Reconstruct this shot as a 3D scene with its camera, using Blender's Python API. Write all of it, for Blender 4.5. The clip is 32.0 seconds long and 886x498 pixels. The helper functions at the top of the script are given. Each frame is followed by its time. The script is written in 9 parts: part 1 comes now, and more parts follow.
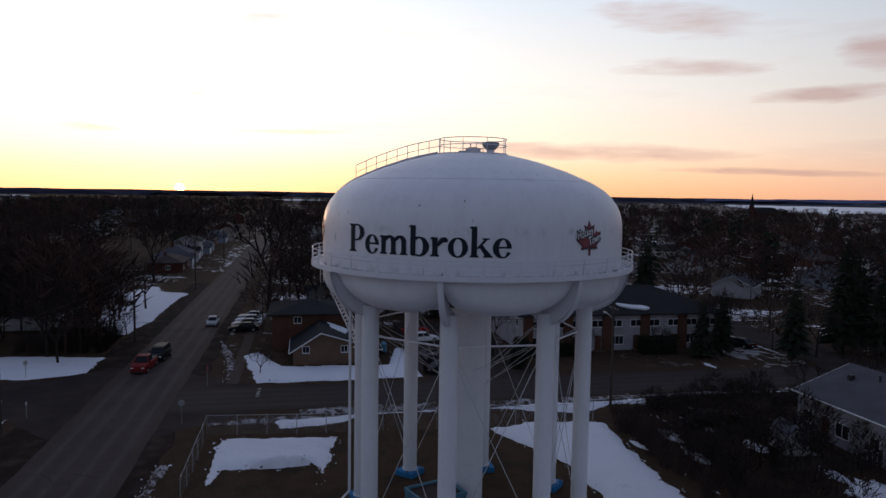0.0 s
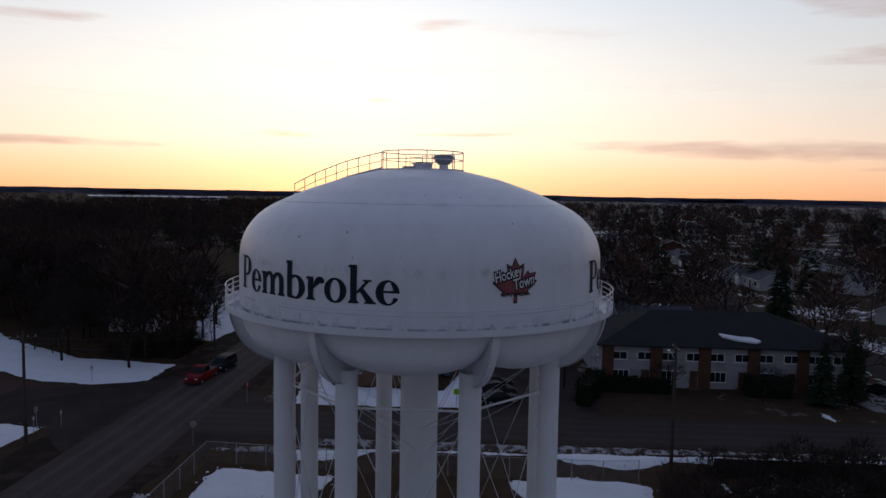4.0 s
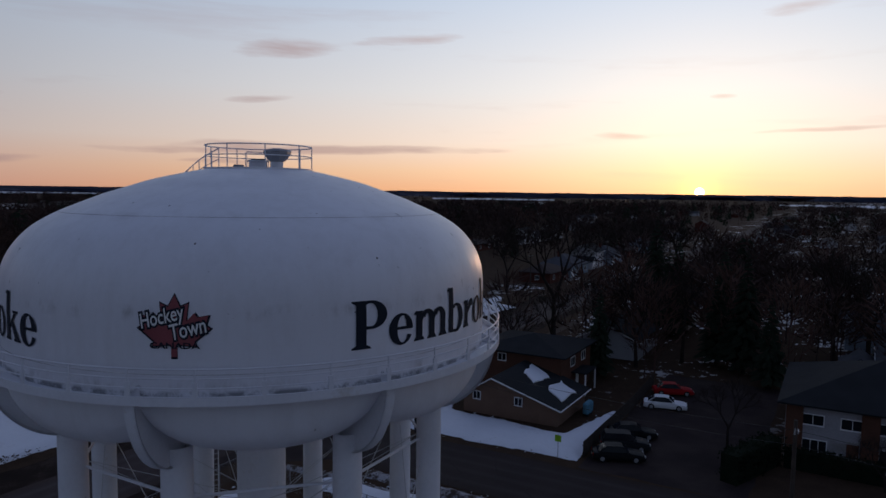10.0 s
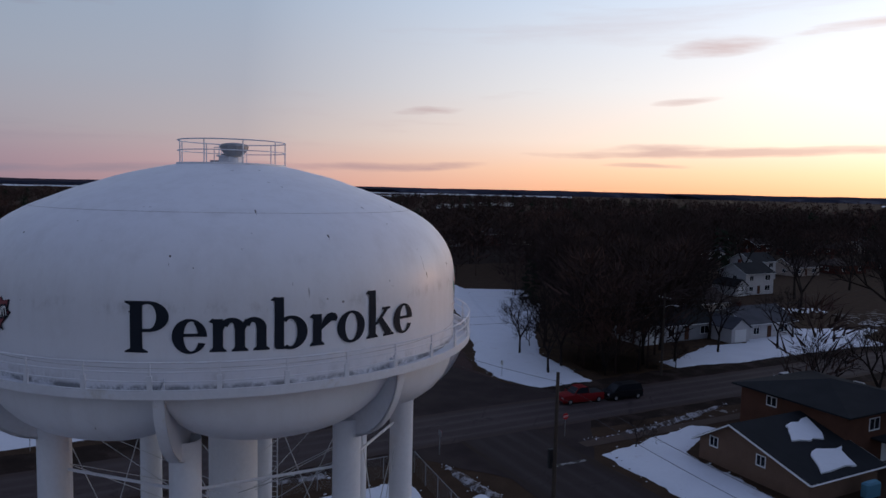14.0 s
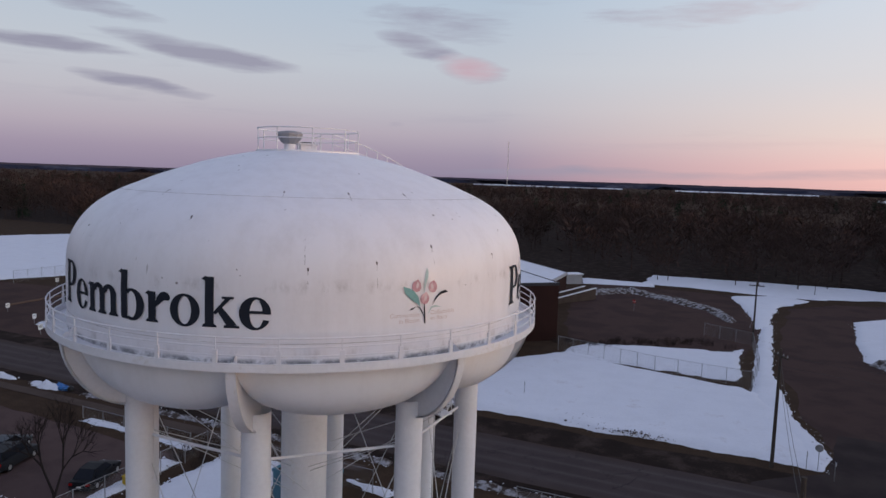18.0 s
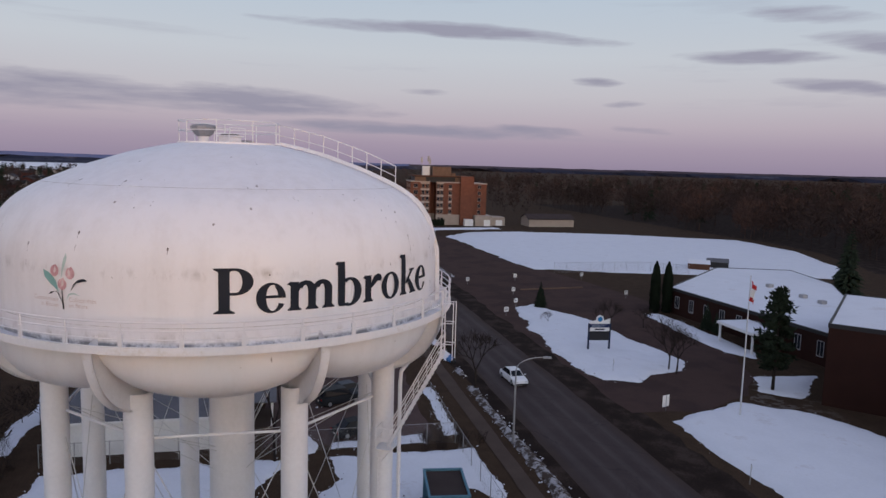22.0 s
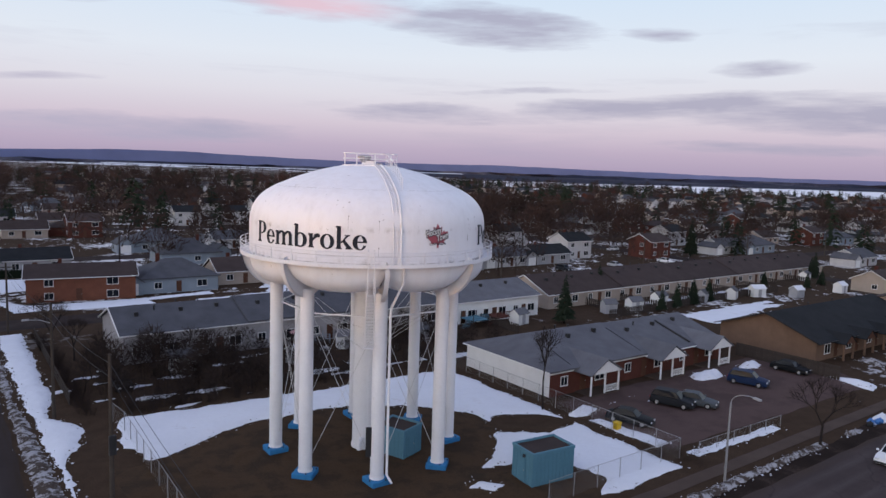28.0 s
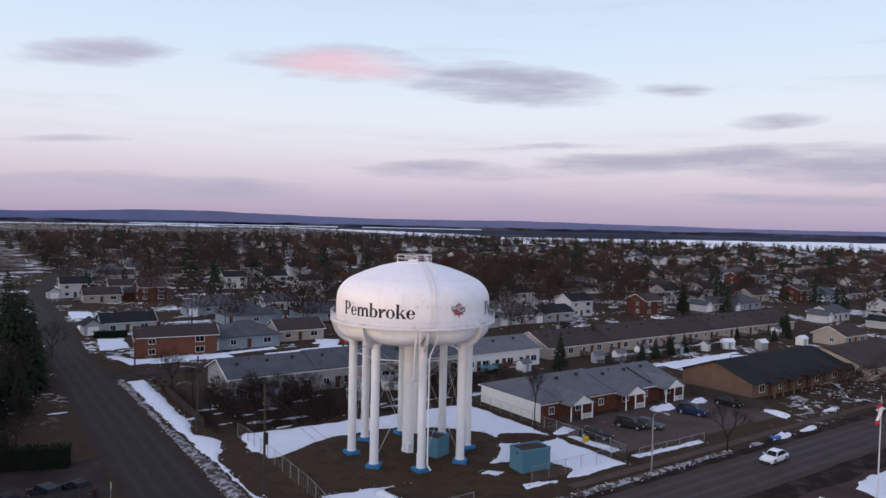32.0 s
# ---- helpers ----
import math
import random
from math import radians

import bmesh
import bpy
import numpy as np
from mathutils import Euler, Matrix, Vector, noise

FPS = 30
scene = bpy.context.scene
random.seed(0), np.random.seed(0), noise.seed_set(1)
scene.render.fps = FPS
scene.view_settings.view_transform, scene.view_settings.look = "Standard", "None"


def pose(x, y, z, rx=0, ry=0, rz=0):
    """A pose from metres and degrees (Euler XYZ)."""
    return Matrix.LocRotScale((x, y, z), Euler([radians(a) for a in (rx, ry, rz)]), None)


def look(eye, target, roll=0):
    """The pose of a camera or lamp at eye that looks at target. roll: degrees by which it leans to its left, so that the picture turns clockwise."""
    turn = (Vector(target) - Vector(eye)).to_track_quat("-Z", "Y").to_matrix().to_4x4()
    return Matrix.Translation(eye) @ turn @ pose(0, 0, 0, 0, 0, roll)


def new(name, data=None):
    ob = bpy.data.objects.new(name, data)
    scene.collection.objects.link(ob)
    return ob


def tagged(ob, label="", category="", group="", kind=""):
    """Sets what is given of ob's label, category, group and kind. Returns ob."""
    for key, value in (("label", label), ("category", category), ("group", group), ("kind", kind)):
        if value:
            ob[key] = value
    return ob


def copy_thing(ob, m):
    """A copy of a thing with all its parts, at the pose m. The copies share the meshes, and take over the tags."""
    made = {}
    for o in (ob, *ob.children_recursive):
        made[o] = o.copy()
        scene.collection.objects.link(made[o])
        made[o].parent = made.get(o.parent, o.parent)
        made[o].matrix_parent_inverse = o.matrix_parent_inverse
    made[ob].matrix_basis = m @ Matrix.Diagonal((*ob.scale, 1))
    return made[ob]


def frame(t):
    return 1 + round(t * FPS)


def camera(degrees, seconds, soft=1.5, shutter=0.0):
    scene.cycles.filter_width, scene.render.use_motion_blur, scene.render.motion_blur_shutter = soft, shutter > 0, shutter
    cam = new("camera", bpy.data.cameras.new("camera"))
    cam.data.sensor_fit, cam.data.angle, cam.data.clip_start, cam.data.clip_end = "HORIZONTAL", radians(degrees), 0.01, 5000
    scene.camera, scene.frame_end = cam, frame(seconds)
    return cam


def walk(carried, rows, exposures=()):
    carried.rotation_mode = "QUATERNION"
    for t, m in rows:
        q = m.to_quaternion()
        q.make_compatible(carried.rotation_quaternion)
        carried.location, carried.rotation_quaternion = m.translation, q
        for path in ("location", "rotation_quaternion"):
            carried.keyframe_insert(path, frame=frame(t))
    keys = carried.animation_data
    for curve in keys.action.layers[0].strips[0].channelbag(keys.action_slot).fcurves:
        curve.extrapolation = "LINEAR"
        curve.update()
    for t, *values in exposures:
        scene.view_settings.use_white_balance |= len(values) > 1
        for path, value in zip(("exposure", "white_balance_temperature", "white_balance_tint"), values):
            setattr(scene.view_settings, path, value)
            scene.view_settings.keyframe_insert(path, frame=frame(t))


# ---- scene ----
cam = camera(64.72, 32.0)
ROWS = [
    (0.0, -46.32, 11.25, 22.06, -101.28, -4.37, -0.87),
    (0.5, -45.70, 9.33, 22.30, -99.82, -4.45, -0.83),
    (1.0, -45.04, 7.48, 22.53, -97.94, -4.48, -0.78),
    (1.5, -44.42, 5.74, 22.75, -96.22, -4.51, -0.73),
    (2.0, -43.79, 4.09, 22.96, -95.01, -4.45, -0.77),
    (2.5, -42.95, 2.42, 23.17, -93.77, -4.48, -0.77),
    (3.0, -41.92, 0.66, 23.33, -92.41, -4.52, -0.73),
    (3.5, -40.74, -1.20, 23.39, -89.84, -4.42, -0.92),
    (5.5, -36.28, -8.00, 23.86, -81.75, -4.72, -0.52),
    (6.0, -35.00, -9.72, 23.86, -79.55, -4.68, -0.53),
    (6.5, -33.68, -11.45, 23.86, -76.42, -4.63, -0.53),
    (7.0, -32.34, -13.11, 23.84, -74.02, -4.55, -0.54),
    (7.5, -30.95, -14.69, 23.83, -72.25, -4.50, -0.52),
    (8.0, -29.57, -16.25, 23.82, -70.78, -4.49, -0.53),
    (8.5, -28.12, -17.84, 23.86, -68.61, -4.52, -0.57),
    (9.0, -26.54, -19.45, 23.90, -65.83, -4.53, -0.63),
    (9.5, -24.86, -20.91, 23.93, -63.55, -4.55, -0.68),
    (10.0, -23.11, -22.35, 23.96, -60.62, -4.62, -0.77),
    (10.5, -21.34, -23.84, 23.97, -57.43, -4.63, -0.88),
    (11.0, -19.60, -25.28, 23.96, -54.06, -4.61, -1.01),
    (11.5, -17.76, -26.58, 23.95, -50.97, -4.63, -1.04),
    (12.0, -15.78, -27.86, 23.96, -47.70, -4.61, -1.00),
    (12.5, -13.64, -29.10, 23.98, -43.19, -4.67, -1.01),
    (13.0, -11.26, -30.27, 24.02, -38.39, -4.71, -1.07),
    (13.5, -8.69, -31.25, 24.02, -33.41, -4.80, -1.19),
    (14.0, -5.96, -32.08, 23.99, -27.21, -4.87, -1.32),
    (14.5, -3.10, -32.77, 23.95, -21.43, -4.94, -1.37),
    (16.5, 9.58, -32.46, 23.95, 3.15, -5.54, -1.83),
    (17.0, 13.04, -31.11, 23.92, 9.40, -5.58, -1.89),
    (17.5, 16.34, -29.36, 23.90, 16.58, -5.68, -1.92),
    (18.0, 19.29, -26.99, 23.88, 24.68, -5.77, -1.91),
    (18.5, 21.92, -24.06, 23.90, 31.46, -5.79, -1.92),
    (19.0, 24.32, -20.84, 23.92, 37.77, -5.90, -1.96),
    (19.5, 26.55, -17.41, 23.96, 45.27, -6.06, -2.01),
    (20.0, 28.70, -13.83, 23.97, 53.13, -6.28, -1.99),
    (20.5, 30.68, -10.09, 23.99, 60.64, -6.44, -1.86),
    (21.0, 32.42, -6.12, 24.03, 67.27, -6.62, -1.77),
    (21.5, 33.91, -1.92, 24.06, 72.38, -6.71, -1.67),
    (22.0, 35.02, 2.55, 24.09, 77.34, -6.75, -1.60),
    (22.5, 35.72, 7.21, 24.14, 85.81, -6.87, -1.60),
    (23.0, 35.96, 11.87, 24.17, 94.93, -6.97, -1.59),
    (23.5, 35.73, 16.46, 24.25, 102.14, -7.10, -1.52),
    (24.0, 35.13, 21.04, 24.37, 108.63, -7.19, -1.42),
    (24.5, 34.10, 25.59, 24.48, 115.15, -7.12, -1.20),
    (25.0, 32.85, 30.14, 24.49, 122.33, -6.90, -1.09),
    (25.5, 31.58, 34.61, 24.52, 128.00, -6.70, -1.02),
    (27.5, 29.71, 49.17, 24.43, 141.73, -6.29, -1.76),
    (28.0, 30.61, 52.34, 24.70, 143.76, -6.45, -1.93),
    (28.5, 31.88, 55.45, 24.94, 144.13, -6.54, -1.97),
    (29.0, 33.55, 58.54, 25.29, 144.21, -6.53, -1.95),
    (29.5, 35.61, 61.63, 25.74, 144.29, -6.49, -1.90),
    (30.0, 38.04, 64.73, 26.31, 144.29, -6.32, -1.85),
    (30.5, 40.71, 67.87, 27.04, 144.39, -6.19, -1.87),
    (31.0, 43.48, 71.01, 27.86, 144.92, -5.66, -1.75),
    (31.5, 46.24, 74.13, 28.84, 145.25, -3.98, -1.55),
    (32.0, 49.00, 77.26, 29.88, 145.31, -1.99, -1.28)
]
walk(cam, [(t, pose(x, y, z, 90 + p, r, w)) for t, x, y, z, w, p, r in ROWS], [
    (0.0, -1.23, 6350, 10), (3.5, -1.42, 6350, 10), (6.0, -1.62, 5850, 10), (9.0, -1.82, 5700, 10), (12.0, -1.66, 5800, 10), (14.5, -1.08, 6000, 10),
    (17.0, -0.55, 6600, 10), (19.0, -0.42, 6800, 10), (22.0, -0.42, 6850, 10), (23.0, -0.28, 6900, 10), (25.0, -0.08, 6850, 10), (28.0, 0.07, 6800, 10), (32.0, 0.12, 6800, 10)])

# ---- world: dusk sky, sun low over the western edge ----
SUN_AZ, SUN_EL = radians(9.3), radians(0.28)
SUN_DIR = Vector((math.cos(SUN_AZ) * math.cos(SUN_EL), math.sin(SUN_AZ) * math.cos(SUN_EL), math.sin(SUN_EL)))


class Graph:
    """Short forms for wiring shader nodes."""

    def __init__(self, tree):
        self.t = tree
        tree.nodes.clear()

    def n(self, kind, **sets):
        node = self.t.nodes.new(kind)
        for k, v in sets.items():
            if k == "op":
                node.operation = v
            elif k == "blend":
                node.blend_type = v
            elif k == "dtype":
                node.data_type = v
        return node

    def put(self, sock, v):
        if isinstance(v, bpy.types.NodeSocket):
            self.t.links.new(v, sock)
        elif v is not None:
            sock.default_value = v

    def math(self, op, a, b=None, c=None, clamp=False):
        node = self.n("ShaderNodeMath", op=op)
        node.use_clamp = clamp
        for s, v in zip(node.inputs, (a, b, c)):
            self.put(s, v)
        return node.outputs[0]

    def vec(self, op, a, b=None, scale=None):
        node = self.n("ShaderNodeVectorMath", op=op)
        self.put(node.inputs[0], a)
        self.put(node.inputs[1], b)
        if scale is not None:
            self.put(node.inputs["Scale"], scale)
        return node.outputs["Value"] if op in ("DOT_PRODUCT", "LENGTH") else node.outputs[0]

    def mix(self, f, a, b, blend="MIX"):
        node = self.n("ShaderNodeMix", dtype="RGBA", blend=blend)
        self.put(node.inputs[0], f)
        self.put(node.inputs[6], a if isinstance(a, bpy.types.NodeSocket) else (*a, 1)[:4])
        self.put(node.inputs[7], b if isinstance(b, bpy.types.NodeSocket) else (*b, 1)[:4])
        return node.outputs[2]

    def ramp(self, f, stops):
        node = self.n("ShaderNodeValToRGB")
        el = node.color_ramp.elements
        while len(el) < len(stops):
            el.new(0.5)
        for e, (p, c) in zip(el, stops):
            e.position = p
            e.color = (*c, 1) if len(c) == 3 else c
        self.put(node.inputs[0], f)
        return node.outputs[0]

    def noise(self, v, scale, detail=4, rough=0.5, dist=0.0):
        node = self.n("ShaderNodeTexNoise")
        self.put(node.inputs["Vector"], v)
        node.inputs["Scale"].default_value = scale
        node.inputs["Detail"].default_value = detail
        node.inputs["Roughness"].default_value = rough
        node.inputs["Distortion"].default_value = dist
        return node.outputs[0]

    def remap(self, v, a, b, c=0.0, d=1.0):
        node = self.n("ShaderNodeMapRange")
        for s, x in zip(node.inputs, (v, a, b, c, d)):
            self.put(s, x)
        return node.outputs[0]


# clouds as (azimuth, elevation, half width, half height in degrees, tilt, density), by the quarter of the sky they stand in
CLOUDS_WEST = [(-30.3, 9.9, 5.4, 0.65, -0.04, 0.5), (-39.3, 7.5, 4.9, 0.79, 0.01, 0.75), (-22.3, 3.7, 13.2, 0.79, -0.03, 0.7), (-35.8, 2.1, 6.9, 0.32, -0.01, 0.6), (-42.7, 10.3, 2.6, 1.39, -0.2, 0.6),
               (-25.1, 14.0, 2.9, 0.83, -0.1, 0.35), (-28.7, 13.4, 6.1, 1.16, -0.11, 0.45), (2.9, 13.4, 2.3, 0.5, 0, 0.4), (0.4, 4.9, 5.0, 0.2, 0, 0.6), (15.3, 4.5, 2.2, 0.28, 0, 0.4), (7.8, 7.6, 1.0, 0.19, 0, 0.4)]
CLOUDS_NORTH = [(42.1, 11.0, 4.2, 0.79, 0.1, 0.6), (32.5, 11.9, 4.3, 0.46, 0.05, 0.5), (39.6, 3.3, 16.4, 0.42, 0.02, 0.8), (45.8, 3.5, 5.3, 0.51, 0.01, 0.6), (43.7, 7.3, 2.4, 0.3, 0.06, 0.4), (46.5, 2.2, 3.5, 0.19, 0, 0.5), (67.5, 1.8, 8.5, 0.42, 0.03, 0.65),
                (64.0, 6.2, 2.7, 0.32, 0.04, 0.3), (85.2, 1.2, 19.0, 0.46, 0.03, 0.6), (116.9, 10.3, 3.6, 0.97, -0.27, 0.6), (112.7, 8.6, 3.0, 1.02, -0.11, 0.7), (95.1, 13.0, 6.9, 1.02, 0.04, 0.3), (118.6, 4.0, 1.2, 0.28, 0.04, 0.4)]
CLOUDS_EAST = [(143.7, 8.5, 6.0, 0.56, -0.03, 0.85), (133.3, 8.9, 7.3, 0.93, -0.12, 0.9), (137.5, 6.2, 5.3, 0.56, -0.11, 0.8), (140.7, 11.4, 4.2, 0.79, -0.09, 0.55), (115.8, 11.9, 5.7, 1.16, -0.04, 0.4), (155.6, 6.8, 1.7, 0.32, -0.04, 0.6), (153.2, 5.1, 1.7, 0.32, -0.02, 0.6),
               (158.0, 3.0, 1.9, 0.42, -0.07, 0.6), (151.7, 3.2, 2.7, 0.32, -0.06, 0.5), (109.2, 0.5, 14.6, 0.5, 0.04, 0.5), (166.5, 10.5, 14.3, 0.6, -0.05, 0.85), (160.7, 3.0, 4.1, 0.6, -0.04, 0.7), (168.9, 5.9, 2.1, 0.32, 0.01, 0.5), (155.2, 6.6, 2.0, 0.25, 0, 0.6)]
CLOUDS_TOWN = [(-178.2, 4.8, 9.9, 1.02, -0.04, 0.7), (-156.2, 4.7, 14.9, 1.39, -0.02, 0.75), (-179.7, 4.1, 9.4, 0.6, 0, 0.7), (168.7, 2.9, 12.4, 0.6, -0.01, 0.7), (-151.8, 2.4, 8.7, 0.56, 0, 0.5), (-150.2, 8.2, 3.3, 0.7, 0.01, 0.5), (-142.6, 10.6, 3.0, 0.65, -0.06, 0.55), (-134.1, 6.6, 9.2, 0.25, 0.04, 0.4),
               (-164.6, 5.0, 16.1, 0.93, -0.02, 0.6)]
CLOUDS_SOUTH = [(-98.7, 11.9, 5.2, 1.16, 0.15, 0.7), (-116.2, 12.6, 8.7, 1.48, -0.01, 0.7), (-130.1, 11.3, 9.3, 1.62, -0.08, 0.75), (-125.3, 4.4, 9.1, 0.83, 0.03, 0.6), (-144.5, 5.5, 14.5, 1.16, 0.03, 0.75), (-103.9, 2.4, 13.2, 1.02, -0.01, 0.6), (-96.4, 5.5, 4.1, 0.28, 0.1, 0.4)]
PINK = [(112.6, 8.7, 3.4, 1.3, -0.1, 1.0), (-116.5, 12.4, 7.5, 1.5, -0.02, 0.9)]


def lens_field(g, d, clouds):
    """The densest of the given flat lenses in the direction d; negative between them."""
    field = None
    for az, el, wide, high, tilt, dense in clouds:
        a, e = radians(az), radians(el)
        right = Vector((-math.sin(a), math.cos(a), 0))
        upward = Vector((-math.cos(a) * math.sin(e), -math.sin(a) * math.sin(e), math.cos(e)))
        along, across = (right - upward * tilt) / radians(wide), (upward + right * tilt) / radians(high)
        u, v = g.vec("DOT_PRODUCT", d, tuple(along)), g.vec("DOT_PRODUCT", d, tuple(across))
        q = g.math("MULTIPLY_ADD", u, u, g.math("MULTIPLY", v, v))
        one = g.math("MULTIPLY_ADD", q, -dense, dense)
        field = one if field is None else g.math("MAXIMUM", field, one)
    return field


def make_world():
    w = bpy.data.worlds.new("dusk_sky")
    scene.world = w
    w.use_nodes = True
    g = Graph(w.node_tree)
    d = g.n("ShaderNodeTexCoord").outputs["Generated"]
    xyz = g.n("ShaderNodeSeparateXYZ")
    g.put(xyz.inputs[0], d)
    z = xyz.outputs[2]
    up = g.math("MAXIMUM", z, 0.0)
    flat = Vector((SUN_DIR.x, SUN_DIR.y, 0)).normalized()
    side = g.vec("DOT_PRODUCT", d, tuple(flat))
    near = g.math("MAXIMUM", g.vec("DOT_PRODUCT", d, tuple(SUN_DIR)), 0.0)
    away = g.ramp(up, [(0.0, (0.34, 0.29, 0.43)), (0.03, (0.42, 0.36, 0.50)), (0.06, (0.54, 0.485, 0.60)), (0.10, (0.61, 0.61, 0.71)), (0.15, (0.63, 0.69, 0.80)),
                       (0.25, (0.53, 0.66, 0.83)), (0.5, (0.39, 0.465, 0.69)), (1.0, (0.30, 0.35, 0.57))])
    away = g.vec("SCALE", away, scale=1.1)
    abeam = g.vec("SCALE", g.ramp(up, [(0.0, (0.77, 0.44, 0.40)), (0.03, (0.79, 0.50, 0.46)), (0.07, (0.70, 0.57, 0.53)), (0.14, (0.58, 0.56, 0.59)),
                       (0.26, (0.50, 0.57, 0.67)), (0.5, (0.34, 0.395, 0.57)), (1.0, (0.17, 0.215, 0.40))]), scale=1.75)
    warm = g.vec("SCALE", g.ramp(up, [(0.0, (1.0, 0.45, 0.175)), (0.03, (1.04, 0.61, 0.31)), (0.07, (1.02, 0.77, 0.57)), (0.14, (0.88, 0.80, 0.71)),
                       (0.26, (0.66, 0.70, 0.75)), (0.5, (0.37, 0.415, 0.54)), (1.0, (0.105, 0.14, 0.25))]), scale=3.2)
    base = g.mix(g.remap(side, -0.20, 0.42), away, abeam)
    base = g.mix(g.remap(side, 0.35, 1.0), base, warm)
    sky = g.n("ShaderNodeTexSky")
    sky.sky_type, sky.sun_disc = "NISHITA", False
    sky.sun_elevation, sky.sun_rotation = radians(2.0), math.pi / 2 - SUN_AZ
    base = g.mix(1.0, base, g.vec("SCALE", sky.outputs[0], scale=0.012), "ADD")
    # the clouds of this evening, each a long flat lens, frayed by noise; thin wisps between them
    fray = g.noise(g.vec("MULTIPLY", d, (7.0, 7.0, 46.0)), 1.0, 5, 0.58, 0.3)
    wisp = g.noise(g.vec("MULTIPLY", d, (16.0, 16.0, 150.0)), 1.0, 4, 0.6)
    frayed = g.math("ADD", g.math("MULTIPLY", fray, 0.7), g.math("MULTIPLY", wisp, 0.3))
    sway = g.math("MULTIPLY", g.math("SUBTRACT", g.noise(g.vec("MULTIPLY", d, (5.0, 5.0, 14.0)), 1.0, 3, 0.5), 0.5), 0.022)
    lift = g.n("ShaderNodeCombineXYZ")
    g.put(lift.inputs[2], sway)
    dw = g.vec("ADD", d, lift.outputs[0])
    shape = lens_field(g, dw, CLOUDS_WEST + CLOUDS_NORTH + CLOUDS_EAST + CLOUDS_TOWN + CLOUDS_SOUTH)
    mask = g.remap(g.math("ADD", shape, g.math("MULTIPLY", g.math("SUBTRACT", frayed, 0.5), 2.1)), -0.05, 0.72)
    thin = g.noise(g.vec("MULTIPLY", d, (2.3, 2.3, 30.0)), 1.0, 5, 0.52, 0.35)
    thin = g.math("MULTIPLY", g.remap(g.math("ADD", g.math("MULTIPLY", thin, 0.8), g.math("MULTIPLY", wisp, 0.2)), 0.56, 0.72), 0.30)
    mask = g.math("MAXIMUM", mask, thin)
    mask = g.math("MULTIPLY", mask, g.remap(up, 0.003, 0.016))
    mask = g.math("MULTIPLY", mask, g.remap(side, 0.95, -0.2, 0.62, 0.82))
    cloud = g.mix(g.remap(side, -0.75, -0.1), (0.36, 0.36, 0.50), (0.43, 0.42, 0.57))
    cloud = g.mix(g.remap(side, -0.1, 0.5), cloud, (1.05, 0.68, 0.66))
    cloud = g.mix(g.remap(side, 0.5, 1.0), cloud, (1.55, 0.92, 0.76))
    blush = g.remap(lens_field(g, dw, PINK), 0.0, 0.8)
    cloud = g.mix(g.math("MULTIPLY", blush, 0.75), cloud, (0.86, 0.56, 0.66))
    base = g.mix(mask, base, cloud)
    # glow round the setting sun and the disc itself
    for power, col in ((14, (0.85, 0.68, 0.46)), (80, (0.8, 0.42, 0.08)), (900, (2.2, 0.5, 0.02)), (9000, (8.0, 2.2, 0.1))):
        base = g.mix(1.0, base, g.vec("SCALE", col, scale=g.math("POWER", near, power)), "ADD")
    disc = g.remap(near, math.cos(radians(0.37)), math.cos(radians(0.29)))
    base = g.mix(1.0, base, g.vec("SCALE", (60, 34, 12), scale=disc), "ADD")
    bg = g.n("ShaderNodeBackground")
    g.put(bg.inputs[0], base)
    bg.inputs[1].default_value = 1.0
    out = g.n("ShaderNodeOutputWorld")
    g.put(out.inputs[0], bg.outputs[0])


make_world()
sun = new("sun", bpy.data.lights.new("sun", "SUN"))
sun.data.energy, sun.data.angle, sun.data.color = 0.9, radians(0.6), (1.0, 0.55, 0.28)
sun.matrix_world = look(SUN_DIR * 500, (0, 0, 0))


